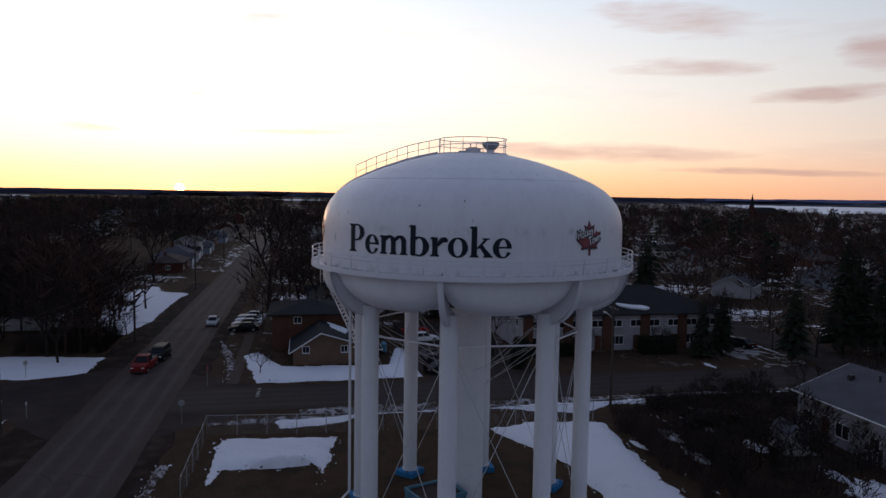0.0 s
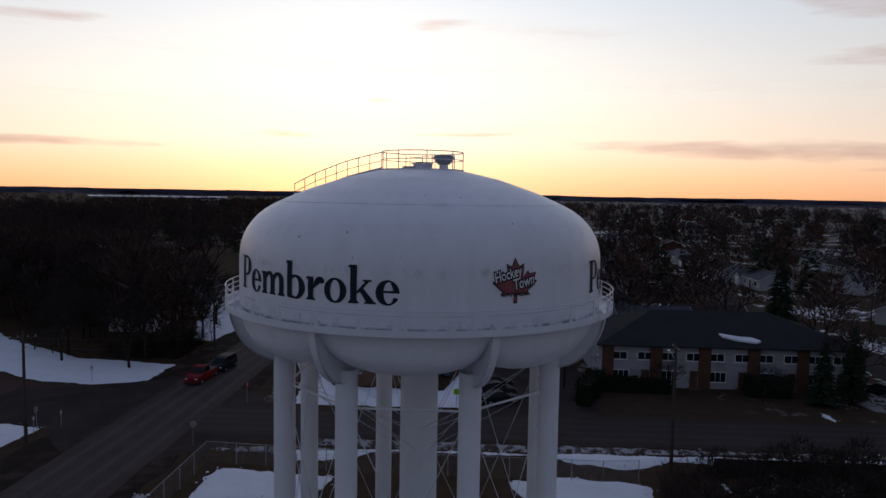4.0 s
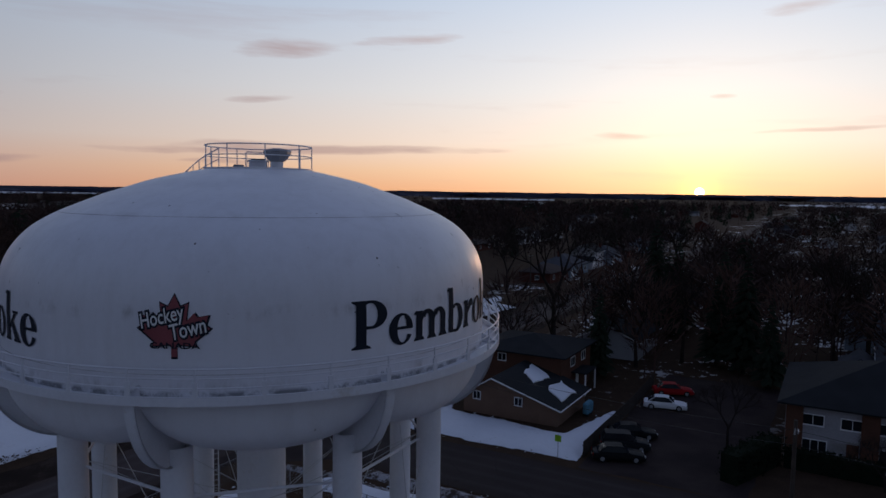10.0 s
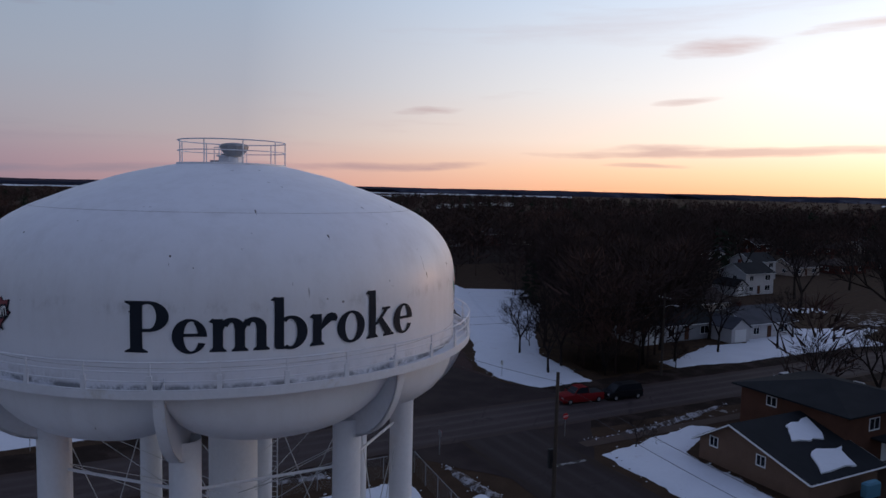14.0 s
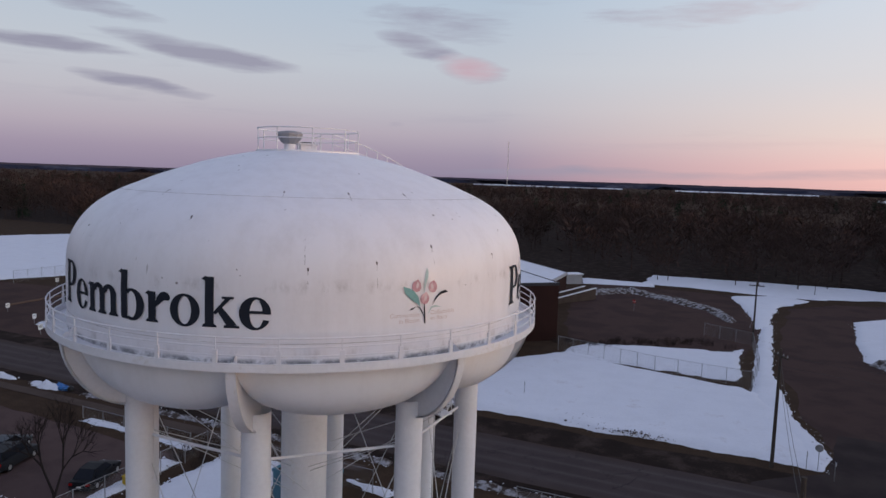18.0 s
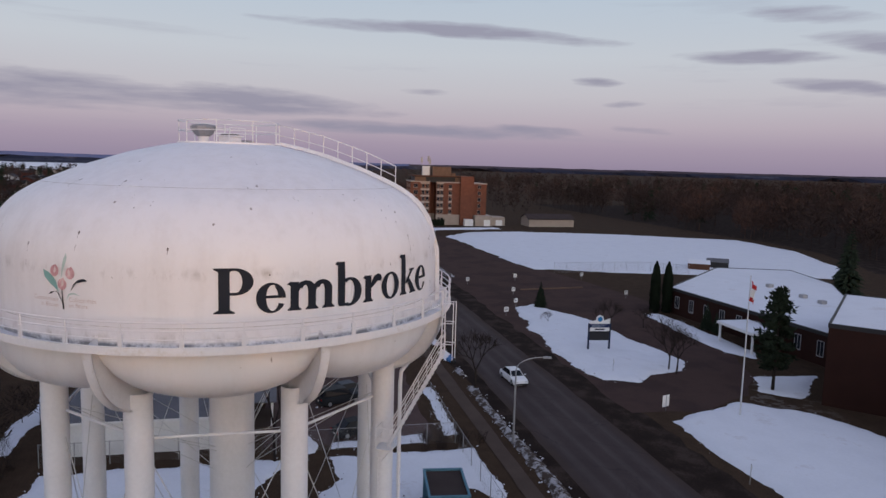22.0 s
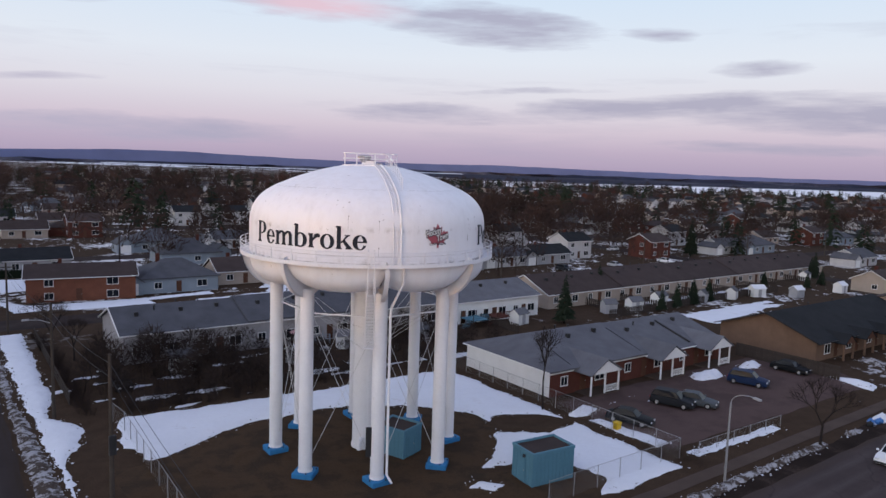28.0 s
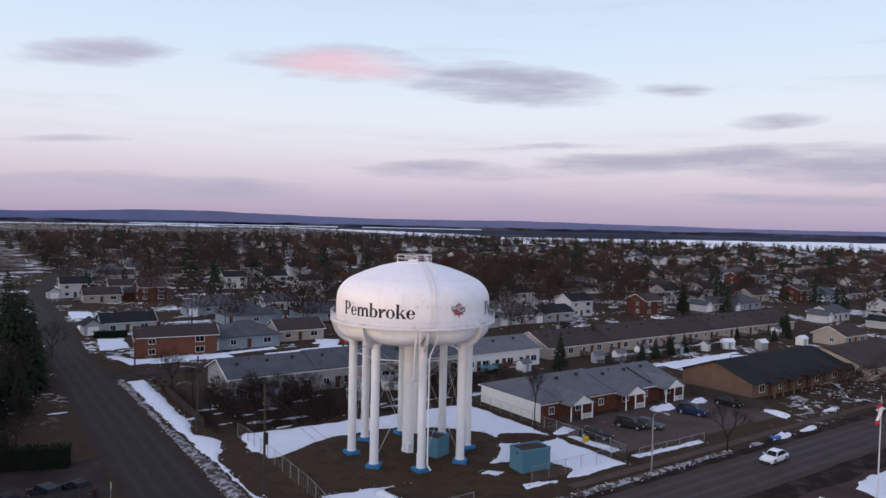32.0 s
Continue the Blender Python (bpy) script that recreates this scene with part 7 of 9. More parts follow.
def rake_trim(x0, x1, y0, y1, eave, ridge, along="x", mid=None, over=0.45):
    """White barge boards along the gable edges and gutters along the eaves."""
    mb = MB()
    if along == "x":
        a, b, m, lo, hi = y0, y1, (y0 + y1) / 2 if mid is None else mid, x0 - over, x1 + over
        P = lambda u, w, z: (w, u, z)
    else:
        a, b, m, lo, hi = x0, x1, (x0 + x1) / 2 if mid is None else mid, y0 - over, y1 + over
        P = lambda u, w, z: (u, w, z)
    sl, sr = (ridge - eave) / (m - a), (ridge - eave) / (b - m)
    for w in (lo - 0.03, hi + 0.03):
        for u, z in ((a - over, eave - over * sl), (b + over, eave - over * sr)):
            mb.tube(P(u, w, z + 0.06), P(m, w, ridge + 0.08), 0.085, 0.085, 4)
    for u, z in ((a - over - 0.04, eave - over * sl), (b + over + 0.04, eave - over * sr)):
        mb.tube(P(u, lo, z + 0.06), P(u, hi, z + 0.06), 0.07, 0.07, 5)
    return mb


def hip_roof(x0, x1, y0, y1, eave, ridge, over=0.45, t=0.15):
    x0, x1, y0, y1 = x0 - over, x1 + over, y0 - over, y1 + over
    k = min(x1 - x0, y1 - y0) / 2 * 0.98
    if x1 - x0 > y1 - y0:
        r = [(x0 + k, (y0 + y1) / 2), (x1 - k, (y0 + y1) / 2)]
        f = [(0, 1, 5, 4), (1, 2, 5), (2, 3, 4, 5), (3, 0, 4)]
    else:
        r = [((x0 + x1) / 2, y0 + k), ((x0 + x1) / 2, y1 - k)]
        f = [(0, 1, 4), (1, 2, 5, 4), (2, 3, 5), (3, 0, 4, 5)]
    b = [(x0, y0), (x1, y0), (x1, y1), (x0, y1)]
    v = [(x, y, eave) for x, y in b] + [(x, y, ridge) for x, y in r]
    mb = MB().add(v, f)
    mb.prism(b, eave - t, eave - 0.005)
    return mb


def chimney(parent, x, y, z0, z1, mat=None):
    part("chimney", MB().box(x - 0.3, x + 0.3, y - 0.3, y + 0.3, z0, z1).box(x - 0.36, x + 0.36, y - 0.36, y + 0.36, z1, z1 + 0.1, 0.02), mat or BRICK_RED, parent)


def roof_vent(parent, x, y, z):
    part("roof_vent", once(("rv",), lambda: MB().tube((0, 0, -0.2), (0, 0, 0.35), 0.09, 0.09, 8).tube((0, 0, 0.35), (0, 0, 0.45), 0.16, 0.14, 8).mesh("roof_vent", DARK)), None, parent, at=pose(x, y, z))


# the corner house across the side street
h = thing("corner_house", "tan brick house with a low saltbox wing and roof snow", "house", pose(0, 0, 0))
part("wing_wall", gable_body(44.1, 53, 1.6, 12.5, 1.9, 4.1, "x", 9.0), BRICK_TAN, h)
part("wing_roof", gable_roof(44.1, 53, 1.6, 12.5, 1.9, 4.1, "x", 9.0, 0.5), ROOF_DARK, h, "dark shingled saltbox roof")
part("barge_board", rake_trim(44.1, 53, 1.6, 12.5, 1.9, 4.1, "x", 9.0, 0.5), TRIM, h, "white barge boards and gutter")
part("house_wall", MB().box(53, 64, 4.5, 15.5, -0.2, 5.2), BRICK_BROWN, h)
part("house_roof", hip_roof(53, 64, 4.5, 15.5, 5.2, 6.5, 0.7), ROOF_DARK, h, "low dark hipped roof")
for u, z in ((6.0, 1.6), (10.9, 1.6)):
    window(h, "x-", 44.1, u, z, 0.8, 0.8)
window(h, "x-", 53.0, 12.0, 3.9, 1.0, 0.8)
window(h, "y-", 4.5, 57, 3.4, 1.4, 1.0)
window(h, "y-", 4.5, 61, 3.4, 1.4, 1.0)
door(h, "y-", 4.5, 58.8, mat=TRIM)
window(h, "y+", 15.5, 57, 1.2, 1.6, 1.2)
window(h, "y+", 15.5, 61, 3.4, 1.4, 1.0)
part("porch_roof", MB().box(56.6, 60.8, 2.6, 4.5, 2.55, 2.7, 0.03), ROOF_DARK, h)
for x in (56.8, 60.6):
    part("porch_post", MB().box(x - 0.08, x + 0.08, 2.7, 2.86, -0.1, 2.55), TRIM, h)
for poly, sd in (([(47.5, 5.6), (51.0, 5.2), (52.4, 7.8), (49.0, 7.6)], 3), ([(46.0, 2.0), (50.0, 1.8), (51.4, 3.8), (47.5, 4.2)], 4)):
    bm_ = MB()
    pts_ = []
    rr = random.Random(sd)
    for (ax, ay), (bx, by) in zip(poly, poly[1:] + poly[:1]):
        for k in range(4):
            t = k / 4
            pts_.append((ax + (bx - ax) * t + rr.uniform(-0.3, 0.3), ay + (by - ay) * t + rr.uniform(-0.2, 0.2)))
    zr = lambda y: 1.9 + (4.1 - 1.9) * (y - 1.6) / 7.4 + 0.2
    n_ = len(pts_)
    bm_.add([(x, y, zr(y) + 0.10) for x, y in pts_] + [(x, y, zr(y) - 0.06) for x, y in pts_], [tuple(range(n_))] + [(k, k + n_, (k + 1) % n_ + n_, (k + 1) % n_) for k in range(n_)])
    part("roof_snow", bm_, SNOW, h, "patch of snow left on the roof")
t_ = thing("heating_tank", "dark blue oil tank beside the corner house", "tank", pose(49.8, 0.2, 0))
part("shell", MB().box(-0.9, 0.9, -0.35, 0.35, 0.3, 1.5, 0.15), SHEDBLUE, t_)
for x in (-0.6, 0.6):
    part("stand", MB().box(x - 0.05, x + 0.05, -0.3, 0.3, 0, 0.32), DARK, t_)

# white two-storey terrace beyond the car park
h = thing("terrace", "white two-storey terrace with brown brick piers and broad dark roof", "terrace", pose(0, 0, 0))
part("house_wall", MB().box(47.2, 63.5, -50.5, -19.2, -0.2, 5.3), SIDING_CHALK, h)
part("roof", hip_roof(47.2, 63.5, -50.5, -19.2, 5.35, 8.5, 0.7), ROOF_DARK, h, "broad dark shingled roof")
part("gable_fill", MB().box(47.3, 63.4, -50.4, -19.3, 5.3, 5.34), DARK, h)
on_slope = [(47.5, -38.2), (47.9, -38.9), (48.6, -38.0), (48.7, -36.6), (49.1, -35.2), (49.4, -34.2), (48.8, -34.4), (48.0, -36.0)]
z_slope = [5.35 + (x - 46.5) * 3.15 / 8.85 for x, y in on_slope]
part("roof_snow", MB().add([(x, y, z + 0.24) for (x, y), z in zip(on_slope, z_slope)] + [(x, y, z + 0.02) for (x, y), z in zip(on_slope, z_slope)], [tuple(range(8))[::-1]] + [(k, (k + 1) % 8, (k + 1) % 8 + 8, k + 8) for k in range(8)]), SNOW, h, "strip of snow left on the roof edge")
for k in range(6):
    y = -19.2 - 0.75 - 5.96 * k
    part("pier", MB().box(46.9, 47.2, y - 0.7, y + 0.7, -0.2, 5.25), BRICK_BROWN, h, "brown brick pier")
for k in range(5):
    y = -19.95 - 5.96 * (k + 0.5)
    for dy in (-1.6, 1.5):
        window(h, "x-", 47.2, y + dy, 3.5, 1.7, 0.9)
    window(h, "x-", 47.2, y + 1.3, 0.9, 1.9, 1.2, bars=2)
    door(h, "x-", 47.2, y - 1.7, mat=BRICK_BROWN)
    part("step", MB().box(46.2, 47.2, y - 2.4, y - 1.0, -0.1, 0.15, 0.02), CONC, h)
for y in (-22, -25, -28):
    window(h, "x+", 63.5, y, 3.5, 1.4, 1.0)
for x in (50, 54):
    window(h, "y+", -19.2, x, 3.4, 1.2, 1.0)
part("porch_lamp", MB().box(47.05, 47.2, -32.05, -31.9, 2.25, 2.45, 0.02), glowing("porch_lamp_glow", (1.0, 0.85, 0.65), 30), h, "lit porch lamp")


def row_of_homes(name, label, x0, x1, y0, y1, eave, ridge, wall, front, roof, face, units, porch=(), sections=1, hip_end=False, win_w=1.5):
    """A one-storey row with its ridge along x; face says on which side the fronts are."""
    h = thing(name, label, "row house")
    n = sections
    ym, slope = (y0 + y1) / 2, 2 * (ridge - eave) / (y1 - y0)
    for k in range(n):
        a, b = x0 + (x1 - x0) * k / n, x0 + (x1 - x0) * (k + 1) / n
        dz = 0.22 * (k % 2) if n < 3 or k < n - 1 else 0.0
        hipped = hip_end and k == n - 1
        if hipped:
            part("house_wall", MB().box(a, b, y0, y1, -0.2, eave + dz), wall, h)
            o, ze = 0.42, eave + dz - 0.42 * slope + 0.16
            top = [(a, y0 - o, ze), (b + o, y0 - o, ze), (b + o, y1 + o, ze), (a, y1 + o, ze), (a, ym, ridge + dz + 0.16), (b - (y1 - y0) / 2, ym, ridge + dz + 0.16)]
            part("roof", MB().add(top + [(x, y, z - 0.16) for x, y, z in top], [(0, 1, 5, 4), (1, 2, 5), (2, 3, 4, 5), (10, 11, 7, 6), (11, 8, 7), (11, 10, 9, 8), (1, 0, 6, 7), (2, 1, 7, 8), (3, 2, 8, 9), (0, 4, 10, 6), (4, 3, 9, 10)]), roof, h, "hipped end of the shingled roof")
            part("gutter", MB().box(b + o, b + o + 0.08, y0 - o, y1 + o, ze - 0.2, ze - 0.04), TRIM, h)
        else:
            part("house_wall", gable_body(a, b - 0.02, y0, y1, eave + dz, ridge + dz), wall, h)
            part("roof", gable_roof(a, b - 0.02, y0, y1, eave + dz, ridge + dz, over=0.42), roof, h)
        if n < 3 and not hipped:
            part("barge_board", rake_trim(a, b, y0, y1, eave + dz, ridge + dz, over=0.42), TRIM, h)
        for u in (0.2, 0.5) if hipped else (0.2, 0.5, 0.85):
            part("vent_box", once(("vent_box",), lambda: MB().box(-0.24, 0.24, -0.24, 0.24, -0.3, 0.42, 0.04).mesh("vent_box", DARK)), None, h, at=pose(a + (b - a) * u, (y0 + y1) / 2 + 1.5 + u, ridge + dz - (1.5 + u) * 2 * (ridge - eave) / (y1 - y0) + 0.2))
        roof_vent(h, a + (b - a) * 0.3, ym - 1.2, ridge - 0.1)
        if not hipped:
            roof_vent(h, a + (b - a) * 0.7, ym + 1.4, ridge - 0.2)
        roof_vent(h, a + (b - a) * 0.5, ym - 0.3, ridge + dz + 0.15)
    if n > 2:
        part("barge_board", rake_trim(x0, x1, y0, y1, eave, ridge, over=0.42), TRIM, h)
    fy = y1 if face == "y+" else y0
    s = 1 if face == "y+" else -1
    part("brick_front", MB().box(x0 + 0.01, x1 - 0.01, min(fy, fy + 0.08 * s), max(fy, fy + 0.08 * s), -0.2, eave - 0.25), front, h, "brick veneer front")
    w = (x1 - x0) / units
    for k in range(units):
        c = x0 + w * (k + 0.5)
        window(h, face, fy + 0.08 * s, c - w * 0.24, 0.95, win_w, 1.2)
        door(h, face, fy + 0.08 * s, c + w * 0.02, mat=BRICK_BROWN)
        window(h, face, fy + 0.08 * s, c + w * 0.30, 1.1, 1.0, 1.0)
        back = "y-" if face == "y+" else "y+"
        by = y0 if face == "y+" else y1
        window(h, back, by, c - w * 0.22, 1.0, 1.3, 1.1)
        door(h, back, by, c + w * 0.1, mat=TRIM)
    return h


r1 = row_of_homes("row_house", "single-storey row of homes with grey shingles and white porch gables", -57.0, -24.0, -15.6, -0.9, 2.75, 5.0, SIDING, BRICK_RED, ROOF_GREY, "y+", 3, sections=2, hip_end=True)
for x in (-30.5, -43.0, -53.2):
    pg = part("porch", MB().slab([(x - 2.5, 2.55), (x + 2.5, 2.55), (x, 4.0)], "y", 1.6, 1.7), SIDING, r1, "white porch gable")
    part("porch_roof", gable_roof(x - 2.5, x + 2.5, -5.0, 1.6, 2.6, 4.05, "y", None, 0.25, 0.14), ROOF_GREY, pg)
    part("roof_flashing", MB().tube((x + 3.0, -1.2, 3.12), (x + 3.0, -6.9, 4.90) if x < -40 else (x + 3.0, -4.2, 4.06), 0.13, 0.13, 6), DARK, r1, "dark flashing up the roof slope")
    for dx in (-2.3, 0.0, 2.3):
        part("porch_post", MB().box(x + dx - 0.08, x + dx + 0.08, 1.35, 1.51, 0.1, 2.6), TRIM, pg)
    part("porch_rail", MB().box(x - 2.3, x - 0.2, 1.38, 1.46, 0.9, 1.0).box(x - 2.3, x - 0.2, 1.38, 1.46, 0.22, 0.3), TRIM, pg)
    for k in range(14):
        part("baluster", once(("bal",), lambda: MB().box(-0.02, 0.02, 1.40, 1.44, 0.25, 0.95).mesh("baluster", TRIM)), None, pg, at=pose(x - 2.2 + 0.15 * k, 0, 0))
    part("porch_floor", MB().box(x - 2.5, x + 2.5, -0.8, 1.6, -0.1, 0.14, 0.02), CONC, pg)
for x0, y0, x1, y1 in ((-24.2, -15.2, -24.2, -0.5),):
    part("corner_board", MB().box(-24.0, -23.96, -15.6, -15.45, 0, 2.75).box(-24.0, -23.96, -1.05, -0.9, 0, 2.75), TRIM, r1)
row_of_homes("row_house", "long single-storey row of homes with pale grey shingles and white walls", -35.0, 12.5, -48.2, -36.2, 3.7, 5.9, SIDING_CHALK, SIDING_CHALK, ROOF_SLATE, "y+", 6, sections=3)
row_of_homes("row_house", "long brown-shingled row of beige homes with dark doors", -163.0, -60.0, -50.0, -37.4, 2.7, 5.4, SIDING_BEIGE, SIDING_BEIGE, ROOF_BROWN, "y+", 11, sections=5)
r4 = row_of_homes("row_house", "pale-roofed white row of homes with wooden decks", -55.0, -35.2, -47.0, -35.0, 3.6, 5.6, SIDING, SIDING, ROOF_GREY, "y+", 3, sections=1)
for k, (x, mt, lb) in enumerate(((-44.4, BRICK_RED, "red-stained wooden deck"), (-39.4, SHEDBLUE, "blue-stained wooden deck with stairs"))):
    dk = part("deck", MB().box(x - 1.6, x + 1.6, -34.9, -31.6, 1.1, 1.22), mt, r4, lb)
    for dx in (-1.5, 1.5):
        for yy in (-34.7, -31.7):
            part("deck_post", once(("dp",), lambda: MB().box(-0.06, 0.06, -0.06, 0.06, -0.1, 2.1).mesh("deck_post", FENCEWOOD)), None, dk, at=pose(x + dx, yy, 0))
    for z in (1.5, 1.75, 2.0):
        part("deck_rail", MB().box(x - 1.6, x + 1.6, -31.7, -31.62, z, z + 0.1), mt, dk)
    for s in range(5):
        part("stair_tread", MB().box(x + 1.6 + 0.28 * s, x + 1.9 + 0.28 * s, -33.0, -31.7, 0.9 - 0.22 * s, 0.95 - 0.22 * s), mt, dk)

# tan building with the charcoal roof behind the car park
h = thing("care_home", "low tan brick building under a broad charcoal roof with front bays", "building")
part("house_wall", gable_body(-101, -67.4, -7.4, 7.2, 2.9, 5.6), BRICK_TAN, h)
part("roof", gable_roof(-101, -67.4, -7.4, 7.2, 2.9, 5.6, over=0.7), ROOF_DARK, h, "broad charcoal shingled roof")
part("barge_board", rake_trim(-101, -67.4, -7.4, 7.2, 2.9, 5.6, over=0.7), DARK, h)
for k in range(5):
    x = -70.5 - 6.5 * k
    window(h, "y+", 7.2, x, 0.9, 1.6, 1.3)
    door(h, "y+", 7.2, x - 2.6, mat=BRICK_BROWN)
    bay = part("bay", MB().slab([(x - 4.2, 2.4), (x - 1.2, 2.4), (x - 2.7, 3.5)], "y", 9.0, 9.1), BRICK_BROWN, h)
    part("bay_roof", gable_roof(x - 4.2, x - 1.2, 4.5, 9.0, 2.45, 3.55, "y", None, 0.2, 0.12), ROOF_DARK, bay)
    for dx in (-4.1, -1.3):
        part("bay_post", once(("bp",), lambda: MB().box(-0.12, 0.12, -0.12, 0.12, -0.1, 2.5).mesh("bay_post", BRICK_TAN)), None, bay, at=pose(x + dx, 8.9, 0))
for x in (-74, -82, -90, -99):
    roof_vent(h, x, -1.5, 5.3)
h = thing("annex", "low annex with grey shingles beside the care home", "building")
part("house_wall", gable_body(-127, -101.9, -6.5, 11.0, 2.9, 5.7), SIDING_BEIGE, h)
part("roof", gable_roof(-127, -101.9, -6.5, 11.0, 2.9, 5.7, over=0.6), ROOF_BROWN, h)
window(h, "x+", -101.9, 9.4, 0.9, 1.2, 1.2)
for x in (-106, -112, -118, -124):
    window(h, "y+", 11.0, x, 0.9, 1.6, 1.2)


def small_house(kind, label, w, d, eave, ridge, wall, roof, hip=False, two=False, garage=False):
    """A detached family house centred on its origin with its front to +y."""
    h = thing("house", label, "house", group="detached houses of the town")
    x0, x1, y0, y1 = -w / 2, w / 2, -d / 2, d / 2
    if hip:
        part("wall", MB().box(x0, x1, y0, y1, -0.2, eave), wall, h)
        part("roof", hip_roof(x0, x1, y0, y1, eave, ridge), roof, h)
    else:
        part("wall", gable_body(x0, x1, y0, y1, eave, ridge), wall, h)
        part("roof", gable_roof(x0, x1, y0, y1, eave, ridge), roof, h)
        part("barge_board", rake_trim(x0, x1, y0, y1, eave, ridge), TRIM, h)
    chimney(h, w * 0.2, -0.6, eave, ridge + 0.8)
    for z in ((0.95, 3.5) if two and eave > 5 else (0.45, 2.75) if two else (0.95,)):
        window(h, "y+", y1, -w * 0.28, z, 1.8, 1.2)
        window(h, "y+", y1, w * 0.30, z, 1.3, 1.1)
        window(h, "y-", y0, w * 0.1, z, 1.4, 1.1)
        window(h, "x+", x1, 0.8, z, 1.1, 1.0)
    door(h, "y+", y1, w * 0.03, mat=BRICK_BROWN)
    if garage:
        part("garage_wall", gable_body(x1, x1 + 4.2, y1 - 6.4, y1 + 0.6, 2.5, 3.9, "y"), wall, h)
        part("garage_roof", gable_roof(x1, x1 + 4.2, y1 - 6.4, y1 + 0.6, 2.5, 3.9, "y", None, 0.3), roof, h)
        garage_door(h, "y+", y1 + 0.6, x1 + 2.1)
    return h


HOUSES = [
    small_house(0, "white-sided bungalow with a grey shingled roof", 12, 8.5, 2.8, 4.8, SIDING_OLD, ROOF_SLATE, garage=True),
    small_house(1, "red brick bungalow with a brown hipped roof", 14.5, 9, 2.8, 4.6, BRICK_RED, ROOF_BROWN, hip=True),
    small_house(2, "beige-sided bungalow with a brown roof", 12, 8.5, 2.8, 5.0, SIDING_BEIGE, ROOF_BROWN),
    small_house(3, "two-storey white house with a dark roof", 10, 8, 5.3, 7.4, SIDING_OLD, ROOF_DARK, two=True, garage=True),
    small_house(4, "grey-sided bungalow with a charcoal roof", 13, 8.5, 2.8, 4.8, SIDING_GREY, ROOF_DARK, garage=True),
    small_house(5, "blue-grey sided bungalow with a grey hipped roof and garage", 14, 11, 2.9, 5.9, SIDING_BLUE, ROOF_SLATE, hip=True, garage=True),
    small_house(6, "two-storey red brick house with a brown roof", 9.5, 8.5, 5.2, 7.2, BRICK_RED, ROOF_BROWN, two=True),
    small_house(7, "split-level red-brown brick house under a low brown roof", 17, 9, 4.2, 5.9, BRICK_ORANGE, ROOF_BROWN, two=True),
]
placed = set()


def settle(i, x, y, rz, k=1.0):
    m = pose(x, y, 0, 0, 0, rz)
    if i not in placed:
        placed.add(i)
        HOUSES[i].matrix_basis = m
        return HOUSES[i]
    return copy_thing(HOUSES[i], m)


# houses that can be told apart
# southern streets
for i, x, y, rz in ((7, 9.0, -85.5, -8), (5, -7.5, -88, 0), (2, -22, -91, 0), (4, -52, -86, 0), (4, 12.5, -122, 0), (2, 7.5, -195, 0), (3, 13.5, -214, 0), (6, -8.5, -192, 0), (4, -75, -86, 0), (0, -93, -88, 0), (4, -108, -88, 0), (3, -124, -93, 0), (6, -150, -84, 0), (3, -190, -106, 0), (5, -200, -80, 0), (0, -186, -82, 0), (3, -214, -105, 0), (2, -236, -96, 0),):
    settle(i, x, y, rz)
# beyond the grove
for i, x, y, rz in ((0, 98, 51, 180), (4, 83, 55, 180), (2, 104, 70, 180), (3, 142, 88, 180), (1, 160, 48, 180),):
    settle(i, x, y, rz)
# far west side
for i, x, y, rz in ((0, 99, -88, -45), (0, 146, -102, -45), (4, 84, 6, 0), (2, 112, 4, 0), (1, 138, 2, 0), (0, 166, 4, 0), (6, 196, 2, 0), (0, 82, -34, 90), (2, 84, -58 + 14, 90), (5, 110, -30, 0), (0, 136, -36, 0),):
    settle(i, x, y, rz)
# tower lot and back yards
for i, x, y, rz in ((2, -149, -17, 0), (2, -144, 3, 0), (1, -205, 3, 0), (1, -197, -13, 0), (0, -199, -45, 0), (4, -202, -27, 0), (2, -218, 2, 0), (0, -262, 3, 0), (4, -290, -8, 0), (4, -289, -82, 0), (3, -318, -126, 0),):
    settle(i, x, y, rz)
rs1 = random.Random(5)
for y in (-137, -214, -300):
    for side in (1, -1):
        x = (2.0 if y > -200 else -6.0 if y > -280 else -14.0) - (0 if y != -137 else 22)
        while x > (-420 if y > -280 else -330):
            if abs(x + 156) > 14 and rs1.random() > 0.22 and not (y == -137 and side == 1 and x > -20):
                settle(rs1.randrange(7), x, y + side * (14 + rs1.uniform(-1.5, 2)), 180 if side > 0 else 0)
            x -= rs1.uniform(18, 24)
x = -252
while x > -420:
    settle(rs1.randrange(7), x, -84 + rs1.uniform(-2, 2), 0)
    settle(rs1.randrange(7), x, -50 + rs1.uniform(-2, 2), 180)
    x -= rs1.uniform(18, 24)
for y, sd, x0 in ((-62, -18, 150), (-62, 16, 160), (-140, 16, 60), (-140, -16, 60), (-215, 14, 50), (28, 22, 180), (28, -22, 215), (110, 0, 170), (160, 0, 140), (230, 0, 130)):
    x = x0
    while x < x0 + 190:
        settle(rs1.randrange(7), x, y + sd + rs1.uniform(-2, 2), 0 if sd < 0 else 180)
        x += rs1.uniform(20, 30)


